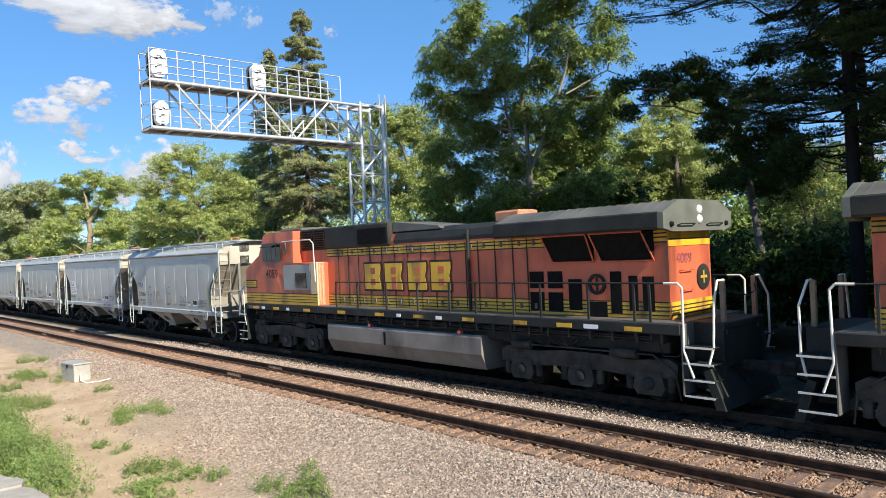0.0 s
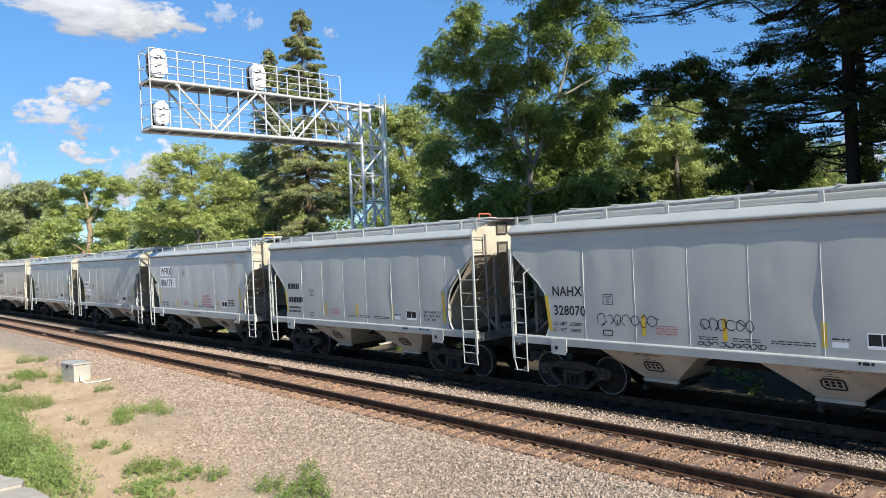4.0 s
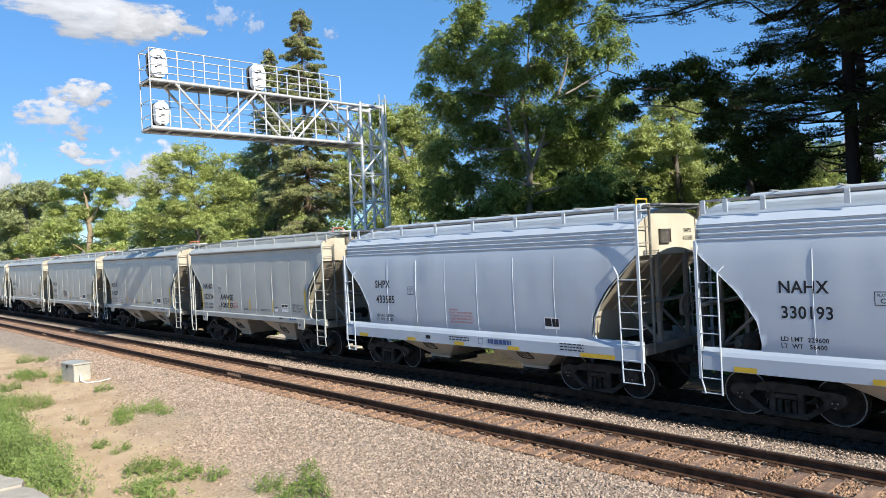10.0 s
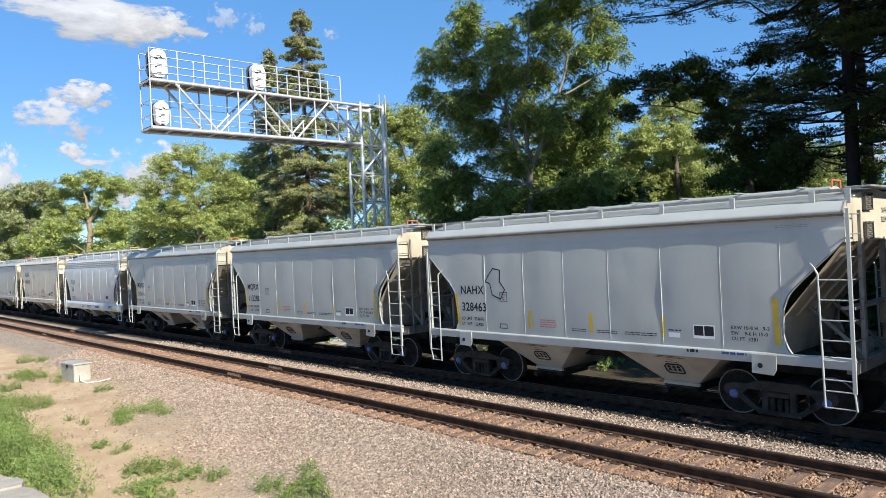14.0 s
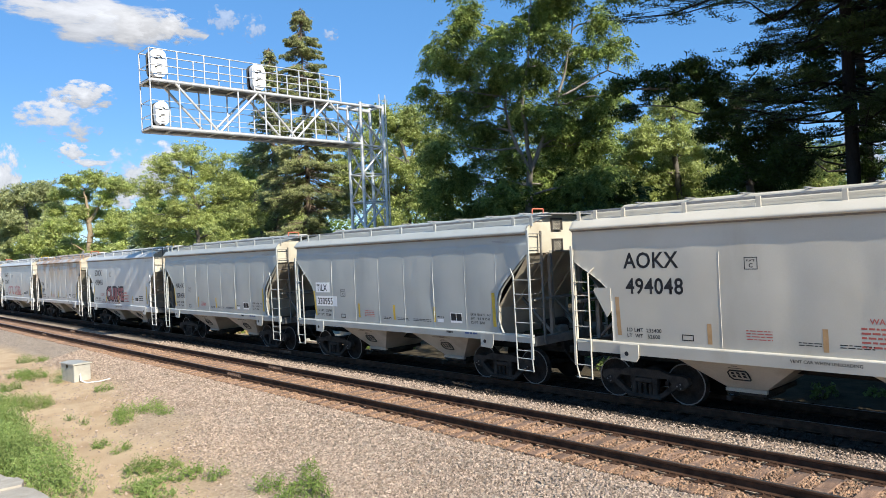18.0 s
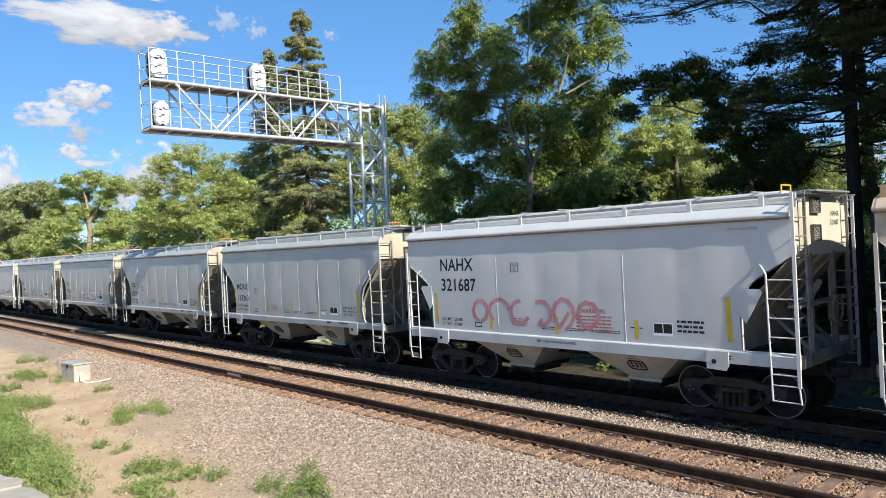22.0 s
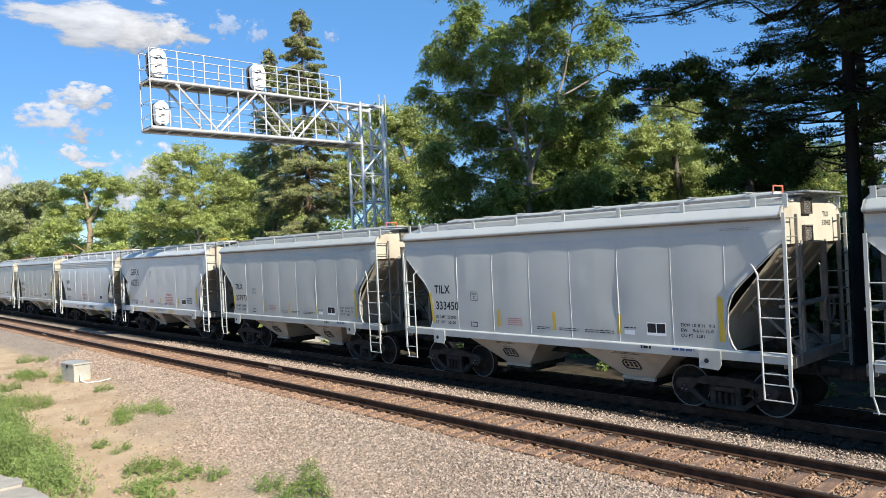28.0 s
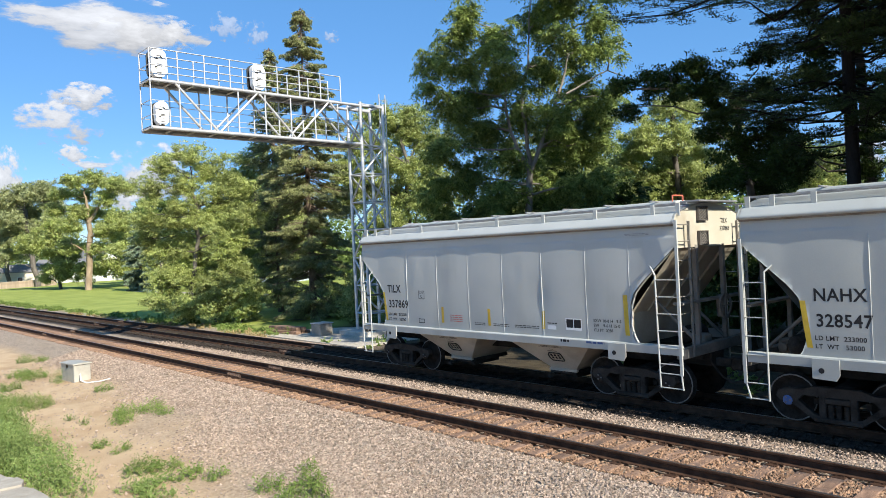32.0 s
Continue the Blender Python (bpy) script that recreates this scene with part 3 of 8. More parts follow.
LEAF_MID = leaf_mat("leaf_green", (0.07, 0.11, 0.03), (0.19, 0.26, 0.075))
LEAF_WALNUT = leaf_mat("walnut_leaf", (0.10, 0.15, 0.038), (0.34, 0.42, 0.125), through=0.36)
LEAF_LIGHT = leaf_mat("leaf_yellow_green", (0.20, 0.25, 0.065), (0.52, 0.57, 0.21), through=0.42, gloss=0.5)
# darker copy of the leaf green for shaded plants: shade put into the colour
LEAF_SHADE = leaf_mat("leaf_shade_green", (0.03, 0.055, 0.014), (0.075, 0.115, 0.028), through=0.2)
LEAF_OAK = leaf_mat("leaf_olive", (0.17, 0.20, 0.08), (0.46, 0.49, 0.25), gloss=0.5)
PALEBARK = mat("pale_bark", (0.20, 0.15, 0.10), (0.33, 0.25, 0.17), 3, 0.9, 0, 0.8, 12, stretch=(1, 1, 0.25))
NEEDLE = leaf_mat("needle_green", (0.10, 0.12, 0.042), (0.34, 0.355, 0.15), through=0.2, gloss=0.4)
NEEDLE_BLUE = leaf_mat("needle_blue", (0.15, 0.20, 0.13), (0.25, 0.31, 0.21), through=0.25)
# pine needles toned down, shade from the neighbouring trees included in the colour
NEEDLE_SHADE = leaf_mat("shaded_pine_needle", (0.02, 0.034, 0.012), (0.05, 0.075, 0.022), through=0.1)
# ------------------------------------------------------------ lettering
_words = {}


def words(text, size, bold=0.02):
    """A flat mesh of letters, standing up and facing -y, from its lower left corner."""
    key = (text, size, bold)
    if key not in _words:
        cu = bpy.data.curves.new("lettering", "FONT")
        cu.body, cu.size, cu.offset, cu.resolution_u = text, size, bold * size, 3
        cu.space_character = 1.05
        ob = bpy.data.objects.new("lettering", cu)
        me = bpy.data.meshes.new_from_object(ob)
        bpy.data.objects.remove(ob)
        bpy.data.curves.remove(cu)
        me.transform(Matrix.Rotation(math.pi / 2, 4, "X"))
        me.name = "lettering"
        _words[key] = me
    return _words[key]


def lettering(text, x, y, z, size, material, parent, label="", wide=1.0, bold=0.018, turn=0, name="lettering"):
    me = words(text, size * 1.37, bold)
    if not me.materials:
        me.materials.append(material)
    elif me.materials[0] != material:
        me = me.copy()
        me.materials.clear()
        me.materials.append(material)
    m = Matrix.Translation((x, y, z)) @ Matrix.Rotation(radians(turn), 4, "Z") @ Matrix.Diagonal((wide, 1, 1, 1))
    return part(name, me, None, parent, label, m)


def ribbon(lines, y, width, shape=None):
    """Strokes of paint in the plane y: each a list of (x, z)."""
    s = shape or Shape()
    y0, step = y, 0
    for line in lines:
        for (x0, z0), (x1, z1) in zip(line, line[1:]):
            d = math.hypot(x1 - x0, z1 - z0) or 1e-6
            nx, nz = -(z1 - z0) / d * width / 2, (x1 - x0) / d * width / 2
            ex, ez = (x1 - x0) / d * width * 0.3, (z1 - z0) / d * width * 0.3
            step += 1
            y = y0 - 0.0005 * (step % 9)
            s.add([(x0 + nx - ex, y, z0 + nz - ez), (x0 - nx - ex, y, z0 - nz - ez), (x1 - nx + ex, y, z1 - nz + ez), (x1 + nx + ex, y, z1 + nz + ez)], [(0, 1, 2, 3)])
    return s


def scrawl(x, z, w, h, n, seed):
    """A run of hand-drawn loops that spell nothing."""
    rng = random.Random(seed)
    lines = []
    step = w / n
    for i in range(n):
        cx, cz = x + step * (i + 0.5), z + h / 2
        a0, turn = rng.uniform(0, 6.28), rng.uniform(3.2, 6.5) * rng.choice((-1, 1))
        rx, rz = step * rng.uniform(0.35, 0.55), h * rng.uniform(0.35, 0.5)
        line = [(cx + rx * math.cos(a0 + turn * k / 9) + rng.uniform(-0.02, 0.02), cz + rz * math.sin(a0 + turn * k / 9)) for k in range(10)]
        if rng.random() < 0.6:
            line.append((cx + rng.uniform(-0.5, 0.9) * step, cz + rng.uniform(-0.6, 0.6) * h))
        lines.append(line)
    return lines


# ------------------------------------------------------------ paints
INK = mat("black_paint", (0.018, 0.018, 0.02), (0.03, 0.03, 0.032), 6, 0.6, spec=0.15)
FAINT = mat("faded_print", (0.22, 0.225, 0.23), (0.28, 0.285, 0.29), 6, 0.6)
BLUEINK = mat("blue_paint", (0.03, 0.06, 0.18), (0.04, 0.08, 0.22), 6, 0.55)
REDINK = mat("red_paint", (0.42, 0.08, 0.06), (0.5, 0.12, 0.09), 6, 0.55)
FADED = mat("faded_red_spray", (0.45, 0.16, 0.17), (0.5, 0.26, 0.26), 5, 0.6)
DARKRED = mat("dark_red_spray", (0.26, 0.055, 0.06), (0.34, 0.12, 0.12), 4, 0.55)
WHITE = mat("white_decal", (0.74, 0.75, 0.75), (0.8, 0.81, 0.81), 4, 0.4)
YELLOW = mat("reflective_yellow", (0.52, 0.33, 0.02), (0.62, 0.42, 0.03), 5, 0.4, spec=0.6)
ORANGEY = mat("faded_reflector", (0.42, 0.24, 0.10), (0.5, 0.31, 0.15), 5, 0.5)
TREAD = mat("wheel_rim_steel", (0.16, 0.15, 0.145), (0.24, 0.23, 0.22), 8, 0.5, 0.6)
WHEEL = mat("wheel_brown", (0.016, 0.013, 0.011), (0.04, 0.033, 0.028), 5, 0.8, 0.1, 0.3, 40, spec=0.1)
GRIME = mat("truck_grime", (0.02, 0.0175, 0.0155), (0.062, 0.054, 0.047), 4, 0.85, 0.1, 0.5, 40, spec=0.1)
UNDER = mat("underframe_grime", (0.015, 0.013, 0.012), (0.04, 0.035, 0.03), 3, 0.85, 0, 0.3, 30, spec=0.1)
CAPBLUE = mat("blue_bearing_cap", (0.04, 0.10, 0.30), (0.08, 0.16, 0.36), 8, 0.5)
GRATE = mat("grating_grey", (0.17, 0.18, 0.19), (0.28, 0.285, 0.29), 6, 0.6, 0.3, 0.8, 120)
ORANGEBOX = mat("red_oxide", (0.5, 0.12, 0.07), (0.6, 0.16, 0.10), 4, 0.5)


def paint(name, a, b, stain, at=(0.56, 0.78), **kw):
    return mat(name, a, b, 0.7, 0.30, 0.0, 0.03, 45, "object", 0.03, stain=stain, stain_scale=1.1, stain_at=at, rough_to=0.46, streaks=0.25, **kw)


PAINTS = {
    "grey": paint("hopper_grey", (0.335, 0.352, 0.338), (0.385, 0.40, 0.382), (0.28, 0.282, 0.262)),
    "light": paint("hopper_light_grey", (0.385, 0.402, 0.388), (0.44, 0.453, 0.435), (0.33, 0.33, 0.305)),
    "blue": paint("hopper_blue_grey", (0.38, 0.435, 0.50), (0.43, 0.48, 0.54), (0.36, 0.38, 0.41)),
    "white": paint("hopper_white", (0.46, 0.472, 0.462), (0.52, 0.527, 0.512), (0.42, 0.41, 0.385)),
    "tan": paint("hopper_tan", (0.49, 0.45, 0.37), (0.55, 0.51, 0.43), (0.41, 0.36, 0.28)),
    "rusty": paint("hopper_rust_streaked", (0.44, 0.44, 0.425), (0.50, 0.495, 0.475), (0.40, 0.25, 0.13), (0.36, 0.56), rise=(2.5, 3.75)),
}
BAY = mat("hopper_bay_dusty", (0.40, 0.35, 0.28), (0.52, 0.47, 0.39), 1.2, 0.7, 0, 0.15, 30, stain=(0.25, 0.21, 0.17), stain_at=(0.5, 0.75))
CREAM = mat("end_sheet_dusty_cream", (0.40, 0.375, 0.30), (0.46, 0.435, 0.36), 1.5, 0.65, 0, 0.1, 30, stain=(0.28, 0.235, 0.17), stain_at=(0.55, 0.8))
EAVE = mat("eave_dirt", (0.13, 0.10, 0.075), (0.24, 0.20, 0.16), 2.5, 0.8, 0, 0.2, 30)
# end frames: dusty grey lowered to carry the shade between the cars
ENDSTEEL = mat("end_frame_shade_grey", (0.11, 0.102, 0.09), (0.20, 0.187, 0.165), 2.5, 0.75, 0, 0.2, 30)
INNER = mat("slope_sheet_dusty", (0.25, 0.225, 0.175), (0.36, 0.33, 0.265), 1.0, 0.5, 0, 0.1, 30, stain=(0.16, 0.13, 0.10), stain_at=(0.5, 0.75))
MESHDARK = mat("dark_open_grating", (0.05, 0.047, 0.042), (0.11, 0.10, 0.09), 6, 0.7, 0.2)


# ------------------------------------------------------------ hopper cars
def truck_meshes():
    w = Shape()
    for s in (-1, 1):
        y = s * 0.7175
        w.use(0).lathe([(0.0, 0.02), (0.17, 0.02), (0.19, -0.03), (0.36, -0.045), (0.39, 0.0), (0.43, 0.0)], (0, y + s * 0.085, 0), (0, s, 0), 22)
        w.use(1).lathe([(0.43, 0.0), (0.432, 0.008), (0.452, 0.008), (0.457, 0.0)], (0, y + s * 0.085, 0), (0, s, 0), 22)
        w.use(0).lathe([(0.457, 0.0), (0.46, -0.10), (0.485, -0.115), (0.48, -0.14), (0.0, -0.14)], (0, y + s * 0.085, 0), (0, s, 0), 22)
        w.use(0).tube((0, y, 0), (0, s * 1.02, 0), 0.085, 12)
        w.use(2).lathe([(0.0, 0.03), (0.075, 0.03), (0.105, 0.0), (0.11, -0.06)], (0, s * 1.06, 0), (0, s, 0), 14)
        w.use(1)
        for i in range(3):
            a = i * 2.094
            w.tube((0.055 * math.cos(a), s * 1.085, 0.055 * math.sin(a)), (0.055 * math.cos(a), s * 1.105, 0.055 * math.sin(a)), 0.018, 6)
    w.use(0).tube((0, -0.7, 0), (0, 0.7, 0), 0.085, 10)
    ax = w
    f = Shape()
    # three openings leave a cast frame of bars
    f.prism([(-1.10, 0.50), (-1.06, 0.62), (-0.90, 0.66), (-0.62, 0.66), (-0.40, 0.74), (0.40, 0.74), (0.62, 0.66), (0.90, 0.66), (1.06, 0.62), (1.10, 0.50), (1.02, 0.40), (0.72, 0.44), (0.60, 0.56), (-0.60, 0.56), (-0.72, 0.44), (-1.02, 0.40)], "y", -0.075, 0.075)
    for s in (-1, 1):
        f.prism([(s * 0.98, 0.41), (s * 0.78, 0.36), (s * 0.45, 0.13), (s * 0.30, 0.10), (s * 0.32, 0.19), (s * 0.42, 0.22), (s * 0.76, 0.50)], "y", -0.07, 0.07)
        f.box(s * 0.27 - 0.06 if s > 0 else -0.33, s * 0.27 + 0.06 if s > 0 else -0.21, -0.07, 0.07, 0.14, 0.6, 0.015)
    f.box(-0.42, 0.42, -0.10, 0.10, 0.08, 0.17, 0.02)
    spr = Shape()
    for x in (-0.14, 0.0, 0.14):
        spr.lathe([(0.035 + 0.027 * (k % 2), k * 0.02) for k in range(14)], (x, 0, 0.18), (0, 0, 1), 8)
    spr.box(-0.22, 0.22, -0.08, 0.08, 0.455, 0.56, 0.02)
    bol = Shape().box(-0.2, 0.2, -1.0, 1.0, 0.46, 0.72, 0.03).box(-0.06, 0.06, -0.7, 0.7, 0.25, 0.42)
    for x in (-0.45, 0.45):
        bol.box(x - 0.05, x + 0.05, -0.85, 0.85, 0.38, 0.5, 0.01)
    return (ax.mesh("wheelset", WHEEL, TREAD, GRIME), f.mesh("side_frame", GRIME), spr.mesh("spring_group", GRIME), bol.mesh("bolster", GRIME))


TRUCK = truck_meshes()
CAPPED = TRUCK[0].copy()
CAPPED.materials[2] = CAPBLUE
WHEELSETS = {-1: [], 1: []}


def add_truck(car, x, blue):
    t = part("truck", TRUCK[3], None, car, "dark cast-steel two-axle truck", pose(x, 0, 0))
    for s in (-1, 1):
        part("side_frame", TRUCK[1], None, t, at=pose(0, s * 1.0, 0.02))
        part("spring_group", TRUCK[2], None, t, at=pose(0, s * 1.0, 0.0))
        part("wheelset", CAPPED if blue else TRUCK[0], None, t, "turning wheelset with a worn bright rim", pose(s * 0.889, 0, 0.457))


def side_profile(kind):
    """(half width, z) of the side sheet from sill to eave."""
    if kind == "C":
        return [(1.50, 1.36), (1.535, 1.6), (1.55, 2.0), (1.56, 2.5), (1.555, 2.9), (1.535, 3.25), (1.50, 3.5), (1.48, 3.58)]
    return [(1.515, 1.36), (1.52, 1.6), (1.525, 2.0), (1.53, 2.5), (1.53, 2.9), (1.525, 3.2), (1.515, 3.5), (1.505, 3.75), (1.50, 3.98)]


def end_curve(kind):
    """How far the side sheet's edge lies in from the car's end, by height."""
    if kind == "A":
        return [(1.36, 0.98), (1.5, 1.08), (1.75, 1.17), (2.25, 1.13), (2.5, 1.03), (2.72, 0.84), (3.08, 0.45), (3.5, 0.0), (4.2, 0.0)]
    if kind == "B":
        return [(1.36, 1.02), (2.3, 1.02), (2.62, 0.90), (2.80, 0.70), (3.24, 0.0), (4.2, 0.0)]
    return [(1.36, 1.15), (1.5, 1.27), (1.97, 1.2), (2.3, 1.0), (2.6, 0.78), (2.87, 0.5), (3.35, 0.0), (4.2, 0.0)]


SEAMS = (-4.72, -3.3, -1.95, -0.68, 0.59, 1.91, 3.23, 4.4)
HALF = 5.535


PILLOW = {"A": 0.014, "B": 0.008, "C": 0.005}
DENTS = {}
for _kind, _seed in (("A", 1), ("B", 2), ("C", 3)):
    _rng = random.Random(_seed)
    DENTS[_kind] = [(_rng.uniform(-3.5, 3.5), _rng.uniform(2.3, 3.2), _rng.uniform(0.15, 0.4)) for _ in range(6)]


def skin(kind, x, z):
    """Half width of the side sheet at a place: panels that swell between the seams, with a few dents."""
    prof = side_profile(kind)
    y = float(np.interp(z, [q[1] for q in prof], [q[0] for q in prof]))
    k = max([q for q in (-6.0, *SEAMS) if q <= x], default=-6.0)
    nx = min([q for q in (*SEAMS, 6.0) if q > x], default=6.0)
    t = (x - k) / (nx - k)
    arch = 3.735 - 0.075 * (2 * t - 1) ** 4
    fade = min(1.0, max(0.0, (arch - z) / 0.05)) if kind == "A" else 1.0
    y += PILLOW[kind] * (1 - (2 * t - 1) ** 2) * fade * min(1, max(0, (z - 1.3) / 0.5))
    for dx, dz, dr in DENTS[kind]:
        q = ((x - dx) / dr) ** 2 + ((z - dz) / (dr * 2.2)) ** 2
        if q < 4:
            y -= 0.012 * math.exp(-q * 1.6)
    return y


def lay_on(car, kind, marks):
    """Lays painted marks on the side sheet, in the order of their depth."""
    flat = []
    for o in marks:
        me = o.data.copy()
        me.transform(o.matrix_basis)
        v = np.empty(len(me.vertices) * 3, np.float32)
        me.vertices.foreach_get("co", v)
        v = v.reshape(-1, 3)
        if len(v) and -1.582 < v[:, 1].mean() < -1.50 and np.ptp(v[:, 1]) < 0.02 and v[:, 2].mean() < 3.6:
            flat.append((o, me, v))
    if not flat:
        return
    base = max(v[:, 1].mean() for o, me, v in flat)
    for o, me, v in flat:
        for i in range(len(v)):
            lift = (0.003 if kind == "C" else 0.0015) + min(0.004, max(0.0, (base - v[i, 1]) * 0.4))
            v[i, 1] = -skin(kind, v[i, 0], v[i, 2]) - lift
        me.vertices.foreach_set("co", v.ravel())
        o.data, o.matrix_basis = me, Matrix.Identity(4)


def build_hopper(kind, colour):
    """A covered hopper car on the rails, its middle at x = 0."""
    p = PAINTS[colour]
    car = thing("hopper_car", "covered hopper", "rail car")
    prof, edge = side_profile(kind), end_curve(kind)
    ez, ex = [q[0] for q in edge], [q[1] for q in edge]
    zs = [q[1] for q in prof]
    eave_z = zs[-1]
    marks = (-HALF, *SEAMS, HALF)
    columns = np.unique(np.concatenate([np.linspace(a, b, 11) for a, b in zip(marks, marks[1:])]))
    for s in (-1, 1):
        rows = []
        zz = np.linspace(zs[0], zs[-1], 22)
        fine = np.sort(np.concatenate([zz, np.linspace(3.52, 3.80, 15)])) if kind == "A" and s < 0 else zz
        for z in fine:
            e = np.interp(z, ez, ex)
            xa, xb = -HALF + e, HALF - e
            row = []
            for x in np.clip(columns if s < 0 else columns[::8], xa, xb):
                y = skin(kind, x, z)
                row.append((x, s * y, z))
            rows.append(row)
        part("side_sheet", Shape().grid(rows), p, car, "painted steel side with shallow panels")
        # welded seams between the panels
        seam = Shape()
        for a, b in zip(range(0, 21), range(1, 22)):
            za, zb = zz[a], zz[b]
            ya, yb = (np.interp(q, zs, [w[0] for w in prof]) for q in (za, zb))
            if kind == "A" and zb > 3.70:
                break
            if zb > (3.72 if kind == "A" else 3.45):
                break
            d = 0.006
            seam.add([(-0.012, s * (ya - 0.01), za), (0.0, s * (ya + d), za), (0.012, s * (ya - 0.01), za), (-0.012, s * (yb - 0.01), zb), (0.0, s * (yb + d), zb), (0.012, s * (yb - 0.01), zb)], [(0, 1, 4, 3), (1, 2, 5, 4)])
        sm = seam.mesh("seam", p)
        if s > 0:
            pass
        elif kind == "C":
            for x in SEAMS[1:-1]:
                part("seam", sm, None, car, at=pose(x, 0, 0))
        elif kind == "A":
            for x in SEAMS:
                inset = np.interp(2.2, ez, ex)
                if abs(x) < HALF - inset:
                    part("seam", sm, None, car, at=pose(x, 0, 0))
        else:
            for x in SEAMS[2:-1:3]:
                part("seam", sm, None, car, at=pose(x, 0, 0))
        # edge flange that closes the sheet against the ends
        for e in (-1, 1):
            fl = Shape()
            pts = [(z, np.interp(z, ez, ex)) for z in np.linspace(1.36, 3.5, 16)]
            fl.grid([[(e * (HALF - q), s * 1.50, z), (e * (HALF - q), s * 1.40, z)] for z, q in pts])
            part("edge_flange", fl, p, car)
            if kind == "B":
                g = Shape().prism([(HALF - 1.02, 2.1), (HALF - 1.02, 2.62), (HALF - 0.6, 2.62), (HALF - 0.56, 2.55), (HALF - 0.9, 1.95)], "y", s * 1.53 - 0.012, s * 1.53 + 0.012)
                g.v = [(e * x, y, z) for x, y, z in g.v]
                part("gusset_plate", g, p, car, "rounded corner gusset plate")
    # roof with a rolled eave
    top = 4.43 if kind != "C" else 4.40
    arc = []
    if kind == "C":
        arc = [(1.48, 3.56), (1.50, 3.60), (1.50, 3.62), (1.45, 3.64), (1.45, 3.69), (1.49, 3.71), (1.49, 3.73), (1.44, 3.75), (1.44, 3.80), (1.475, 3.82), (1.475, 3.84), (1.43, 3.86), (1.43, 3.90), (1.46, 3.92), (1.34, 4.06)]
    else:
        arc = [(1.505, 3.96), (1.575, 3.965), (1.595, 3.99), (1.585, 4.03), (1.55, 4.055), (1.46, 4.17)]
    y0, z0 = arc[-1]
    for i in range(1, 9):
        t = i / 8
        arc.append((y0 * (1 - t), z0 + (top - z0) * math.sin(t * math.pi / 2) ** 0.9))
    full = arc + [(-y, z) for y, z in arc[::-1][1:]]
    rows = [[(x, y, z) for y, z in full] for x in np.linspace(-HALF - 0.02, HALF + 0.02, 12)]
    part("roof", Shape().grid(rows, kind != "C"), p, car, "pale curved roof with a rolled eave")
    if kind != "C":
        for s in (-1, 1):
            part("eave_drip", Shape().box(-HALF, HALF, min(s * 1.49, s * 1.55), max(s * 1.49, s * 1.55), 3.925, 3.962), EAVE, car, "rust-brown dirt line under the eave")
    zend = 3.46 if kind == "A" else 3.22 if kind == "B" else 3.32
    for e in (-1, 1):
        x = e * (HALF - 0.02)
        poly = [(y, z) for y, z in full] + [(-1.50, zend), (1.50, zend)]
        part("end_panel", Shape().prism(poly[::-1], "x", x - 0.015, x + 0.015), CREAM, car, "dusty cream upper end sheet")
        # slope sheet, ribbed, and the bulkhead over the truck
        sl = Shape()
        sl.grid([[(e * (HALF - 0.05), y, zend), (e * 4.35, y, 2.05), (e * 4.25, y, 1.30)] for y in np.linspace(-1.44, 1.44, 7)], False)
        for y in (-0.75, 0, 0.75):
            sl.prism([(e * (HALF - 0.05), zend), (e * 4.35, 2.05), (e * 4.40, 2.05), (e * (HALF + 0.0), zend - 0.03)], "y", y - 0.03, y + 0.03)
        part("slope_sheet", sl, INNER, car, "dusty sloping end sheet")
        part("end_sill", Shape().box(min(e * 5.45, e * 5.62), max(e * 5.45, e * 5.62), -1.5, 1.5, 1.12, 1.34, 0.015), ENDSTEEL, car)
        part("end_deck", Shape().box(min(e * 4.3, e * 5.5), max(e * 4.3, e * 5.5), -0.5, 0.5, 0.98, 1.12, 0.01), UNDER, car)
        for y in (-0.62, 0.62):
            part("end_post", Shape().box(e * 5.5 - 0.045, e * 5.5 + 0.045, y - 0.05, y + 0.05, 1.3, zend + 0.05), ENDSTEEL, car)
        for y in (-0.62, 0.62):
            part("end_brace", Shape().tube((e * 5.5, y, 1.35), (e * 4.4, y, 2.35), 0.04, 6), ENDSTEEL, car)
        part("air_reservoir", Shape().lathe([(0, -0.45), (0.16, -0.42), (0.2, -0.36), (0.2, 0.36), (0.16, 0.42), (0, 0.45)], (e * 4.9, 0.25 * e, 1.45), (0, 1, 0), 14), GRIME, car)
        part("coupler", Shape().box(min(e * 5.5, e * 6.12), max(e * 5.5, e * 6.12), -0.09, 0.09, 0.78, 0.98, 0.03).box(min(e * 5.95, e * 6.23), max(e * 5.95, e * 6.23), -0.16, 0.16, 0.74, 1.02, 0.04), GRIME, car, "rust-dark knuckle coupler")
        part("air_hose", Shape().pipe([(e * 5.6, -0.3, 0.9), (e * 5.85, -0.32, 0.62), (e * 6.05, -0.3, 0.5), (e * 6.23, -0.28, 0.55)], 0.022, 6), GRIME, car)
        # end grilles
        for gz, gw in ((4.20, 0.21), (3.66, 0.20)) if kind != "C" else ((3.75, 0.22),):
            y0, y1, z0, z1, xg = -0.35 - gw, -0.35 + gw, gz - 0.17, gz + 0.15, e * (HALF + 0.035)
            lat = Shape()
            for a, b, c, d in ((y0, y1, z0, z0 + 0.025), (y0, y1, z1 - 0.025, z1), (y0, y0 + 0.025, z0, z1), (y1 - 0.025, y1, z0, z1)):
                lat.box(xg - 0.03, xg + 0.03, a, b, c, d)
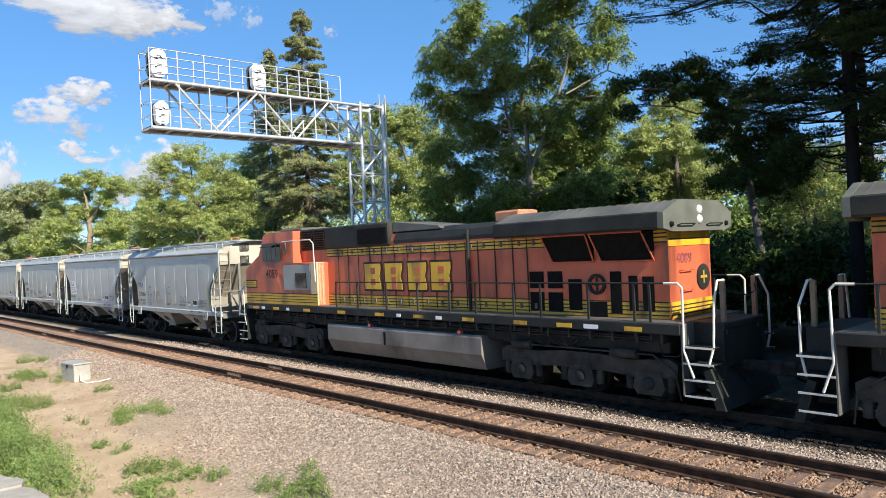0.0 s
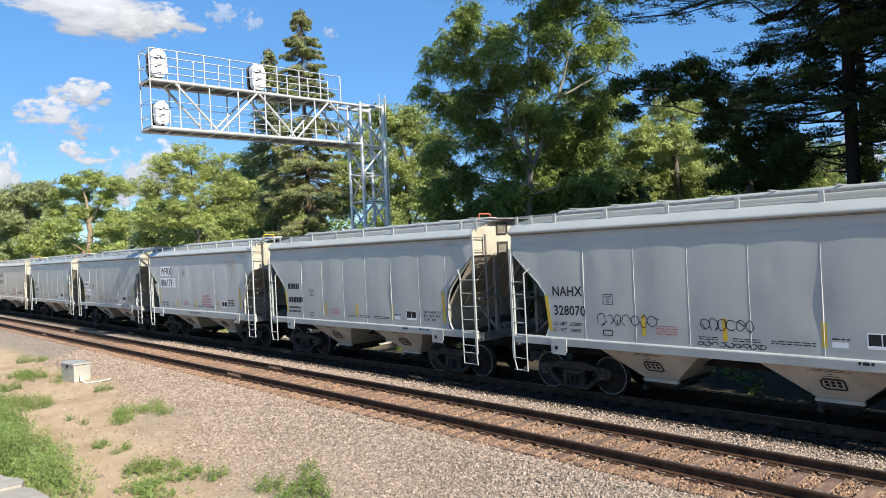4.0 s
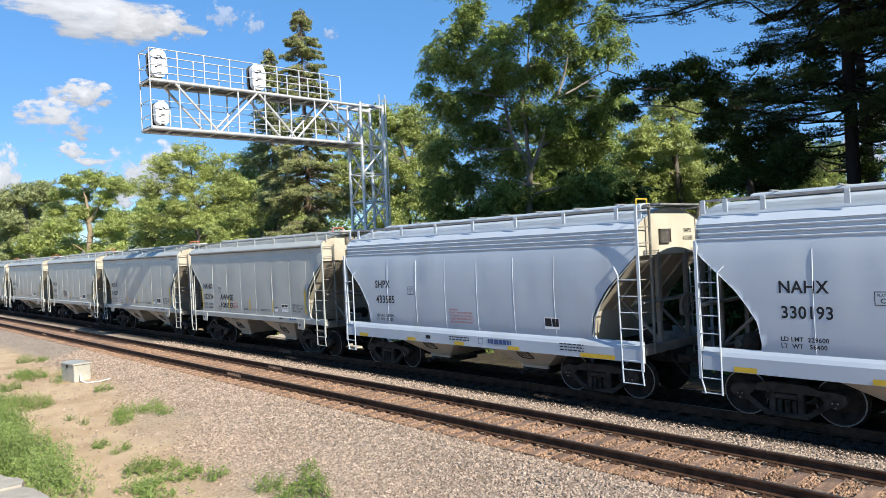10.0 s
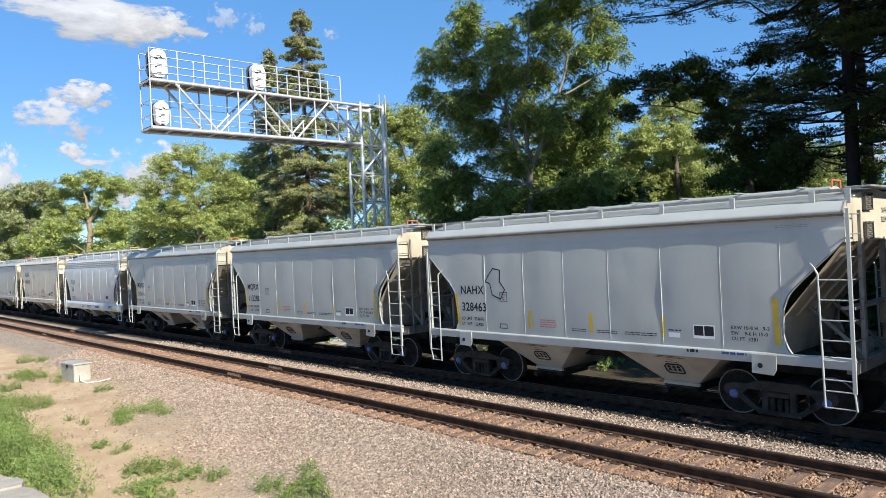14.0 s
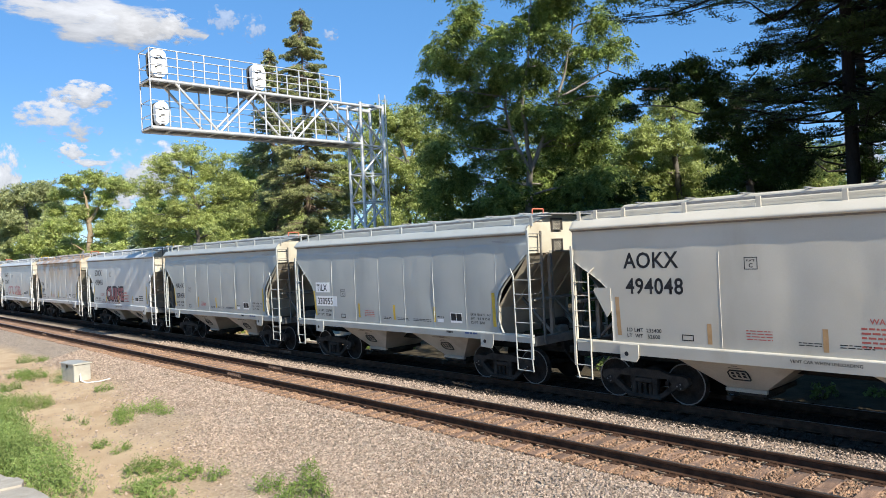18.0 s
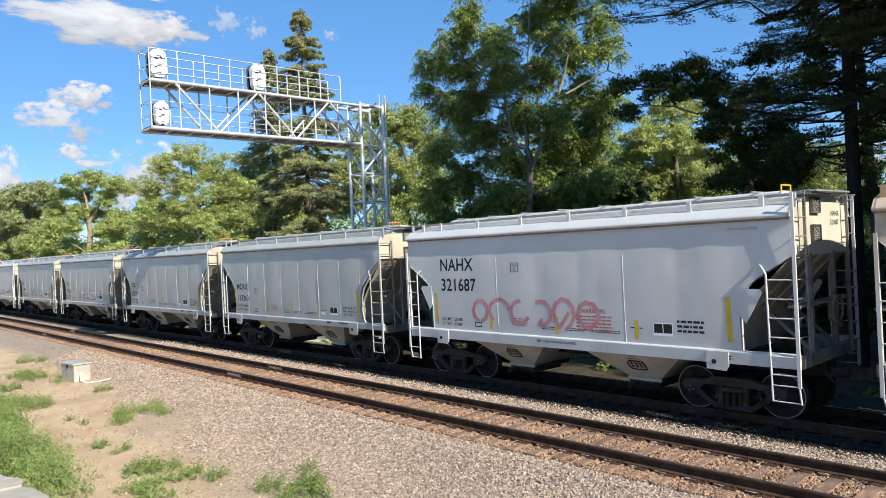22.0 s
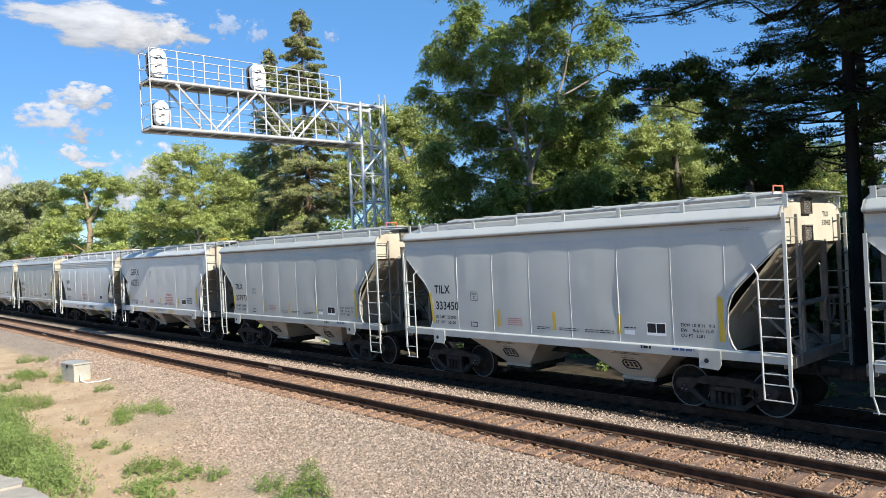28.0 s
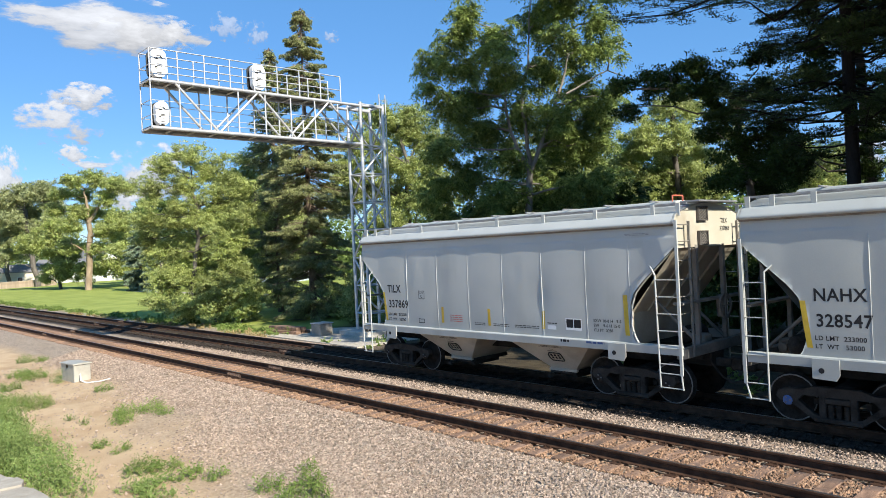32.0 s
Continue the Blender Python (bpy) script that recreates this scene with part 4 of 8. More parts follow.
            for k in range(-3, 8):
                for g in (1, -1):
                    ya, yb = y0 + k * 0.07, y0 + k * 0.07 + (z1 - z0) * g
                    fa, fb = sorted(((y0 - ya) / (yb - ya), (y1 - ya) / (yb - ya)))
                    fa, fb = max(0.0, fa), min(1.0, fb)
                    if fb - fa > 0.05:
                        lat.tube((xg, ya + (yb - ya) * fa, z0 + (z1 - z0) * fa), (xg, ya + (yb - ya) * fb, z0 + (z1 - z0) * fb), 0.010, 4)
            part("grab_step", lat, MESHDARK, car, "open grating crossover step")
        part("end_angle", Shape().box(min(e * 5.40, e * 5.62), max(e * 5.40, e * 5.62), -1.46, 1.46, 2.26, 2.31), ENDSTEEL, car)
        part("brake_pipe", Shape().pipe([(e * 5.45, -0.9, 1.16), (e * 5.5, -0.5, 1.25), (e * 5.5, 0.3, 1.25), (e * 5.3, 0.9, 1.2)], 0.025, 6), GRIME, car)
        part("far_corner_post", Shape().box(e * 5.52 - 0.035, e * 5.52 + 0.035, 1.40, 1.50, 1.3, zend + 0.3), ENDSTEEL, car)
        part("control_valve", Shape().box(e * 5.30 - 0.13, e * 5.30 + 0.13, -0.25, 0.15, 1.12, 1.5, 0.04).tube((e * 5.3, -0.25, 1.35), (e * 5.3, -0.36, 1.35), 0.09, 10), ENDSTEEL, car)
    # handbrake on the leading end
    part("brake_wheel", Shape().ring((5.66, 0.35, 2.1), (1, 0, 0), 0.25, 0.29, 0.04, 20).tube((5.66, 0.08, 2.1), (5.66, 0.62, 2.1), 0.015, 5).tube((5.66, 0.35, 1.84), (5.66, 0.35, 2.36), 0.015, 5).box(5.5, 5.64, 0.22, 0.48, 1.85, 2.35, 0.03), ENDSTEEL, car, "round hand brake wheel with its gear box")
    # side sills
    z_lo = 1.20 if kind == "A" else 1.13 if kind == "B" else 0.97
    for s in (-1, 1):
        pr = [(s * 1.50, 1.42), (s * 1.575, 1.40), (s * 1.585, 1.38), (s * 1.575, z_lo + 0.015), (s * 1.50, z_lo)]
        if kind == "C":
            pr = [(s * 1.50, 1.44), (s * 1.56, 1.36), (s * 1.60, 1.28), (s * 1.60, z_lo + 0.02), (s * 1.50, z_lo)]
        part("side_sill", Shape().prism(pr, "x", -5.46, 5.62), p, car, "pressed steel side sill")
        for e in (-1, 1):
            if kind != "C":
                x = e * 4.05
                part("jacking_plate", Shape().prism([(x - 0.23, 1.38), (x + 0.23, 1.38), (x + 0.23, 1.10), (x + 0.17, 1.0), (x - 0.23, 1.02)], "y", s * 1.585, s * 1.61), p, car)
                if s < 0:
                    part("jack_hole", Shape().ring((x - 0.07, s * 1.615, 1.17), (0, 1, 0), 0.0, 0.05, 0.008, 12), INK, car)
    part("centre_sill", Shape().box(-5.6, 5.6, -0.3, 0.3, 0.82, 1.15, 0.02), UNDER, car)
    # discharge bays
    for e in (-1, 1):
        b = Shape()
        t, lo, zt, zb = 1.38, 0.72, z_lo + 0.04, 0.47
        x0, x1, x2, x3 = 0.55, 3.15, 1.5, 2.22
        if e < 0:
            x0, x1, x2, x3 = -3.15, -0.55, -2.22, -1.5
        v = [(x0, -t, zt), (x1, -t, zt), (x1, t, zt), (x0, t, zt), (x2, -lo, zb), (x3, -lo, zb), (x3, lo, zb), (x2, lo, zb)]
        b.add(v, [(0, 1, 5, 4), (1, 2, 6, 5), (2, 3, 7, 6), (3, 0, 4, 7), (4, 5, 6, 7)])
        bay = part("discharge_bay", b, BAY, car, "dusty tapering discharge bay")
        part("outlet_gate", Shape().box(x2 - 0.05, x3 + 0.05, -lo - 0.05, lo + 0.05, 0.37, 0.47, 0.01).box(x2 + 0.1, x3 - 0.1, -0.55, 0.55, 0.25, 0.37, 0.01).tube((x2 + 0.1, -lo - 0.28, 0.33), (x2 + 0.1, lo + 0.28, 0.33), 0.03, 8).tube((x2 + 0.1, -lo - 0.30, 0.33), (x2 + 0.1, -lo - 0.20, 0.33), 0.06, 8), GRIME, bay, "sliding outlet gate with capstan")
        cx = (x2 + x3) / 2
        def on_bay(u, z, off=0.012):
            return (cx + u, -(lo + (t - lo) * (z - zb) / (zt - zb)) - off, z)
        ring = [(0.21, 0.74), (0.21, 0.90), (0.17, 0.94), (-0.14, 0.94), (-0.21, 0.88), (-0.21, 0.78), (-0.16, 0.72), (0.18, 0.72)]
        pl = Shape().pipe([on_bay(u, z) for u, z in ring + ring[:1]], 0.016, 5)
        for u in (-0.11, 0.0, 0.11):
            for q in (0.78, 0.85):
                pl.add([on_bay(u - 0.035, q), on_bay(u + 0.04, q - 0.01), on_bay(u + 0.03, q + 0.05), on_bay(u - 0.03, q + 0.055)], [(0, 1, 2, 3)])
        part("vent_plate", pl, INK, bay, "dark embossed plate with an oval rim")
        pr = Shape()
        for k, (w, z) in enumerate(((0.55, 1.13), (0.75, 1.10), (0.12, 1.04), (0.3, 0.99))):
            pr.add([on_bay(-w / 2, z, 0.006), on_bay(w / 2, z, 0.006), on_bay(w / 2, z + 0.012, 0.006), on_bay(-w / 2, z + 0.012, 0.006)], [(0, 1, 2, 3)])
        part("bay_print", pr, INK, bay)
        fl = Shape().box(x2 - 0.07, x3 + 0.07, -lo - 0.07, -lo + 0.02, 0.43, 0.50, 0.006)
        for k in range(8):
            fl.tube((x2 + 0.02 + k * 0.1, -lo - 0.07, 0.465), (x2 + 0.02 + k * 0.1, -lo - 0.09, 0.465), 0.014, 6)
        part("gate_flange", fl, BAY, bay, "bolted pale flange over the gate")
    # inner baffle over the trucks
    for e in (-1, 1):
        part("truck_shroud", Shape().grid([[(e * 4.25, y, 1.3), (e * 3.15, y, 1.22)] for y in (-1.4, 1.4)], False), UNDER, car)
    # running boards, supports and hatches
    for s in (-1, 1):
        bd = Shape()
        for q in (0.74, 1.04, 1.32):
            bd.box(-5.5, 5.75, s * q - 0.01, s * q + 0.01, 4.386, 4.402)
        for q in np.arange(-5.48, 5.74, 0.07):
            bd.box(q, q + 0.02, min(s * 0.74, s * 1.32), max(s * 0.74, s * 1.32), 4.394, 4.40)
        board = part("running_board", bd, GRATE, car, "open grating roof walk")
        part("board_rail", Shape().box(-5.5, 5.75, s * 1.345 - 0.008, s * 1.345 + 0.008, 4.38, 4.415), GRATE, board)
        post = Shape().box(-0.05, 0.05, s * 1.37 - 0.015, s * 1.37 + 0.015, 4.14, 4.41, 0.006).mesh("board_support", p)
        for x in (-5.42, -4.95, -4.2, -2.72, -1.17, 0.36, 1.92, 3.47, 4.96, 5.56):
            part("board_support", post, None, car, at=pose(x, 0, 0))
    hatch = Shape()
    hatch.prism([(-0.33, 4.42), (0.33, 4.42), (0.30, 4.5), (0.15, 4.54), (-0.15, 4.54), (-0.30, 4.5)], "x", -4.9, 4.9)
    part("trough_hatch", hatch, p, car, "long rounded trough hatch")
    for x in np.linspace(-4.4, 4.4, 8):
        part("hatch_batten", Shape().box(x - 0.03, x + 0.03, -0.5, 0.5, 4.53, 4.56, 0.006), GRATE, car)
    part("end_platform", Shape().box(5.35, 5.8, -0.9, 0.9, 4.43, 4.47, 0.008), GRATE, car)
    part("grab_hoop", Shape().pipe([(5.1, -0.75, 4.48), (5.1, -0.75, 4.62), (5.1, -0.3, 4.62), (5.1, -0.3, 4.48)], 0.018, 6), ORANGEBOX if kind == "A" else YELLOW, car, "painted grab hoop on the roof")
    # ladders
    for s in (-1, 1):
        y = s * 1.60
        tz = 4.05 if kind == "A" else 4.42
        lad = Shape().pipe([(4.93, s * 1.53, 3.1), (5.02, y, 3.02), (5.08, y, 2.9), (5.11, y, 0.52)], 0.02, 6)
        lad.box(5.575, 5.635, y - 0.012, y + 0.03, 0.8, tz)
        lad.pipe([(5.6, y, 0.82), (5.63, y, 0.5)], 0.018, 6)
        for z in (0.52, 0.82, 1.02, 1.36, 1.72, 2.08, 2.44, 2.8):
            lad.tube((5.1, y, z), (5.61, y, z), 0.013, 6)
        part("side_ladder", lad, p, car, "steel rung ladder")
        # round the corner on the end
        ye = s * 1.12
        el = Shape().box(5.62, 5.67, ye - 0.02, ye + 0.02, 1.15, 4.02 if kind == "A" else 4.45)
        for z in (1.36, 1.72, 2.08, 2.44, 2.8, 3.2, 3.6, 3.95) + ((4.3,) if kind != "A" else ()):
            el.tube((5.65, ye, z), (5.62, y, z), 0.013, 6)
        part("end_ladder", el, ENDSTEEL, car)
        # trailing end
        lb = Shape().pipe([(-5.07, y, 0.5), (-5.07, y, 2.95), (-4.95, s * 1.53, 3.08)], 0.02, 6)
        lb.box(-5.54, -5.48, y - 0.02, y + 0.012, 0.8, 3.6)
        lb.pipe([(-5.5, y, 0.82), (-5.42, y, 0.5)], 0.018, 6)
        for z in (0.52, 0.82, 1.36, 1.72, 2.08, 2.44, 2.75):
            lb.tube((-5.51, y, z), (-5.07, y, z), 0.013, 6)
        part("side_ladder", lb, p, car, "steel rung ladder")
        part("corner_post", Shape().box(-5.56, -5.5, s * 1.5 - 0.03, s * 1.5 + 0.03, 1.3, 3.5), p, car)
    for x in (-4.065, 4.065):
        add_truck(car, x, False)
    return car


SKIN = [0.0]


def stripe(car, x, z0, z1, w, material, lean=0.0):
    y = -1.5675 + SKIN[0]
    part("reflector_stripe", Shape().grid([[(x + lean * t + w * u, y, z0 + (z1 - z0) * t) for u in (0, 0.5, 1)] for t in np.linspace(0, 1, 8)], False), material, car, "yellow reflective stripe")


def bars(car, x, z, w, rows, material, gap=0.075, h=0.028, y=None, name="small_print"):
    """Lines of small print that nobody could read."""
    y = -1.5675 + SKIN[0] if y is None else y
    rng = random.Random(int(x * 100 + z * 10))
    s = Shape()
    for i in range(rows):
        q = x
        while q < x + w:
            n = min(rng.uniform(0.04, 0.16), x + w - q)
            s.add([(q, y, z - i * gap), (q + n, y, z - i * gap), (q + n, y, z - i * gap + h), (q, y, z - i * gap + h)], [(0, 1, 2, 3)])
            q += n + 0.025
    part(name, s, material, car)


def frame_box(car, x0, x1, z0, z1, material, y=None, t=0.014):
    y = -1.568 + SKIN[0] if y is None else y
    s = Shape()
    for a, b, c, d in ((x0, x1, z0, z0 + t), (x0, x1, z1 - t, z1), (x0, x0 + t, z0, z1), (x1 - t, x1, z0, z1)):
        s.add([(a, y, c), (b, y, c), (b, y, d), (a, y, d)], [(0, 1, 2, 3)])
    part("plate_mark", s, material, car)


def patch(car, x0, x1, z0, z1, material, y=None, name="patch"):
    y = -1.567 + SKIN[0] if y is None else y
    n = max(2, int((x1 - x0) / 0.06))
    part(name, Shape().grid([[(x0 + (x1 - x0) * i / n, y, z) for i in range(n + 1)] for z in np.linspace(z0, z1, 4)], False), material, car)


def letter_hopper(car, kind, mark, number, load, light, ink=INK, plates=False, reflector=YELLOW):
    """Marks, data and reflectors on the side that faces the camera; x from the car's middle."""
    if mark:
        lettering(mark, 5.54, 0.55, 3.98 if kind != "C" else 3.8, 0.11, INK, car, turn=90, bold=0.0)
        lettering(number, 5.54, 0.50, 3.80 if kind != "C" else 3.62, 0.11, INK, car, turn=90, bold=0.0)
    SKIN[0] = {"A": 0.0145, "B": 0.022, "C": -0.002}[kind]
    y = -1.5695 + SKIN[0]
    H0 = 5.535
    if kind == "A":
        mx, mz, ms, nz = 1.30 - H0, 2.42, 0.235, 1.96
    elif kind == "B":
        mx, mz, ms, nz = 1.40 - H0, 3.06, 0.35, 2.50
    else:
        mx, mz, ms, nz = 1.62 - H0, 2.56, 0.235, 2.09
    if mark:
        if plates:
            patch(car, mx - 0.06, mx + len(mark) * ms * 0.83 + 0.02, mz - 0.05, mz + ms + 0.06, WHITE)
            patch(car, mx - 0.06, mx + len(number) * ms * 0.84 + 0.04, nz - 0.06, nz + ms + 0.05, WHITE)
        lettering(mark, mx, y, mz, ms, ink, car, "stencilled reporting mark", 0.92)
        lettering(number, mx + 0.03, y, nz, ms, ink, car, "stencilled car number", 0.92)
        lettering("LD LMT  " + load, mx, y, nz - 0.25 if kind == "A" else 1.66, 0.085, ink, car)
        lettering("LT  WT   " + light, mx, y, nz - 0.40 if kind == "A" else 1.53, 0.085, ink, car)
    else:
        bars(car, mx, mz + 0.05, 0.75, 1, ink, h=0.2)
        bars(car, mx, nz + 0.02, 1.0, 1, ink, h=0.2)
        bars(car, mx, nz - 0.2, 0.8, 2, ink, 0.14, 0.07)
    px = {"A": 2.76, "B": 4.1, "C": 3.22}[kind] - H0
    pz = {"A": 2.24, "B": 3.0, "C": 2.36}[kind]
    frame_box(car, px, px + 0.26, pz, pz + 0.24, ink)
    lettering("PLATE", px + 0.045, y, pz + 0.155, 0.042, ink, car)
    lettering("C", px + 0.09, y, pz + 0.04, 0.085, ink, car)
    if kind != "C":
        frame_box(car, 2.72 - H0, 2.98 - H0, 1.53, 1.66, ink, t=0.02)
        for x in (3.73, 5.56, 7.40) if kind == "A" else (3.28, 5.47, 7.68):
            stripe(car, x - H0, 1.58 if kind == "A" else 1.49, 2.03 if kind == "A" else 1.91, 0.095, reflector)
        stripe(car, 9.78 - H0, 1.56, 2.46, 0.11, reflector, -0.02)
        stripe(car, 1.16 - H0, 1.56, 2.42, 0.10, reflector, -0.10 if kind == "A" else -0.03)
        bars(car, 4.08 - H0, 1.80, 0.5, 4, REDINK, 0.055, 0.02)
        bars(car, 5.05 - H0, 1.63, 0.4, 2, ink, 0.045, 0.018)
        bars(car, 5.75 - H0, 1.63, 0.55, 2, ink, 0.045, 0.018)
        bars(car, 6.5 - H0, 1.63, 0.8, 2, ink, 0.045, 0.018)
        bars(car, 9.87 - H0, 3.80, 0.6, 2, FAINT, 0.03, 0.012, y=-1.528)
        if kind == "A":
            patch(car, 7.57 - H0, 7.84 - H0, 1.59, 1.69, WHITE)
        bars(car, 7.57 - H0, 1.73, 0.3, 1, ink, h=0.025)
    else:
        stripes = ((0.72, 0.45), (3.15, 0.38), (5.2, 0.38), (7.2, 0.4), (9.5, 0.95))
        for x, w in stripes:
            part("reflector_stripe", Shape().add([(x - H0, -1.606, 1.0), (x - H0 + w, -1.606, 1.0), (x - H0 + w, -1.606, 1.1), (x - H0, -1.606, 1.1)], [(0, 1, 2, 3)]), YELLOW, car, "yellow reflective stripe")
        for i, line in enumerate(("WARNING", "DO NOT APPLY VIBRATORS", "TO ANY PART OF CAR BODY", "EXCEPT VIBRATOR BRACKETS", "USE ON LOADED CAR ONLY")):
            lettering(line, 5.0 - H0, y - 0.002, 1.95 - i * 0.085, 0.05, REDINK, car)
        bars(car, 6.5 - H0, 1.12, 0.85, 1, BLUEINK, h=0.12, y=-1.606, name="maker_mark")
        frame_box(car, 6.15 - H0, 6.32 - H0, 1.08, 1.25, BLUEINK, -1.606)
        bars(car, 5.0 - H0, 1.2, 0.8, 2, ink, 0.07, 0.03, y=-1.606)
        bars(car, 8.9 - H0, 1.26, 0.7, 3, ink, 0.07, 0.03, y=-1.606)
        patch(car, 4.0 - H0, 4.2 - H0, 1.1, 1.2, INK, -1.606, "data_plate")
    lx = 8.14 if kind != "C" else 8.42
    patch(car, lx - H0, lx + 0.46 - H0, 1.60, 1.88, WHITE, name="test_label")
    patch(car, lx + 0.02 - H0, lx + 0.22 - H0, 1.66, 1.86, INK, -1.5688 + SKIN[0], "test_label")
    patch(car, lx + 0.24 - H0, lx + 0.44 - H0, 1.66, 1.86, INK, -1.5688 + SKIN[0], "test_label")
    if kind == "A":
        lettering("EXW 10-8 H   9-3", 8.94 - H0, y, 1.83, 0.07, ink, car)
        lettering("EW    9-6 H 15-0", 8.94 - H0, y, 1.72, 0.07, ink, car)
        lettering("CU FT  3281", 8.94 - H0, y, 1.61, 0.07, ink, car)
        bars(car, 8.0 - H0, 1.32, 0.25, 1, ink, h=0.06, y=-1.589)
        bars(car, 8.75 - H0, 1.33, 0.5, 1, BLUEINK, h=0.05, y=-1.589)
    elif kind == "B":
        lettering("VENT CAR WHEN UNLOADING", 4.9 - H0, -1.589, 1.27, 0.06, ink, car)
        if mark:
            lettering("WARNING", 6.24 - H0, y, 2.03, 0.10, REDINK, car)
        bars(car, 6.1 - H0, 1.93, 1.0, 5, REDINK, 0.08, 0.035)
        bars(car, 8.7 - H0, 1.9, 0.6, 3, ink, 0.1, 0.05)
        bars(car, 9.35 - H0, 1.28, 0.55, 2, ink, 0.05, 0.025, y=-1.589)


def graffiti(car, lines, width, material, label, y=-1.572):
    part("graffiti", ribbon(lines, y + SKIN[0], width), material, car, label)


# kind, paint, mark, number, load limit, light weight, extras
TRAIN = [
    ("A", "grey", "TILX", "335061", "232700", "53300", "g1"), ("A", "light", "TILX", "331024", "232800", "53200", "plates"),
    ("A", "grey", "NAHX", "328070", "232000", "54000", "g2"), ("A", "grey", "", "", "", "", ""),
    ("B", "light", "WFRX", "806179", "233800", "52200", "plates rust"), ("A", "grey", "WFRX", "811254", "232600", "53400", "plates"),
    ("A", "grey", "TILX", "339791", "232800", "53200", ""), ("B", "tan", "AOKX", "495157", "232900", "53100", "tan"),
    ("C", "blue", "NAHX", "330193", "229600", "56400", "g3"), ("C", "blue", "SHPX", "433585", "232300", "53700", ""),
    ("A", "grey", "NAHX", "322124", "231600", "54400", "g4"), ("A", "grey", "MQRX", "113058", "232900", "53100", ""),
    ("A", "grey", "NAHX", "328466", "232600", "53400", "g5 blue"), ("A", "grey", "NAHX", "328463", "232600", "53400", "g6 blue"),
    ("A", "grey", "MQRX", "113288", "232900", "53100", "blue"), ("A", "grey", "MQRX", "113416", "233100", "52900", "blue"),
    ("C", "white", "SHQX", "3201", "232100", "53900", "blue"), ("B", "tan", "AOKX", "494048", "233400", "52600", "tan"),
    ("A", "grey", "TILX", "330955", "232800", "53200", "plates"), ("A", "grey", "NAHX", "328490", "232600", "53400", ""),
    ("B", "white", "SOXX", "493403", "233900", "52100", "g7"), ("A", "rusty", "TILX", "32879", "233400", "52600", "eave"),
    ("B", "white", "NAHX", "321687", "233400", "52600", "g8"), ("A", "grey", "MQRX", "113263", "232900", "53100", ""),
    ("A", "grey", "TILX", "333597", "232800", "53200", ""), ("A", "grey", "TILX", "337736", "232800", "53200", "g9"),
    ("A", "grey", "TILX", "337467", "232700", "53300", "g10"), ("B", "white", "", "", "", "", "g11"),
    ("A", "grey", "TILX", "335115", "232800", "53200", "g12"), ("A", "light", "TILX", "333450", "232900", "53100", ""),
    ("A", "grey", "TILX", "337973", "232800", "53200", ""), ("B", "white", "GBRX", "69231", "233500", "52500", "sill"),
    ("C", "white", "SHPX", "434436", "232600", "53400", ""), ("A", "grey", "NAHX", "328547", "233000", "53000", "blue"),
    ("A", "light", "TILX", "337869", "232300", "53700", "")]
NAMES = {"A": "curved-end", "B": "angled-end", "C": "smooth-sided"}
TONES = {"grey": "grey", "light": "light grey", "blue": "blue-grey", "white": "off-white", "tan": "tan", "rusty": "rust-streaked pale grey"}
RUSTY = mat("rust_stain", (0.42, 0.24, 0.12), (0.55, 0.42, 0.30), 4, 0.7, 0, 0.2, 40)


def rust_patch(car, x, z, w, h, seed):
    """A thin ragged bloom of rust on the paint."""
    rng = random.Random(seed)
    s = Shape()
    for i in range(40):
        a, r = rng.uniform(0, 6.28), rng.random() ** 0.7
        cx, cz = x + math.cos(a) * r * w / 2, z + math.sin(a) * r * h / 2
        q, q2 = rng.uniform(0.006, 0.03), rng.uniform(0.01, 0.09)
        n = 7
        s.add([(cx + q * math.cos(k * 6.28 / n) * rng.uniform(0.6, 1.2), -1.5395 - 0.0004 * (i % 9), cz + q2 * math.sin(k * 6.28 / n) * rng.uniform(0.6, 1.2)) for k in range(n)], [tuple(range(n))])
    part("rust_bloom", s, RUSTY, car, "orange-brown rust bloom")


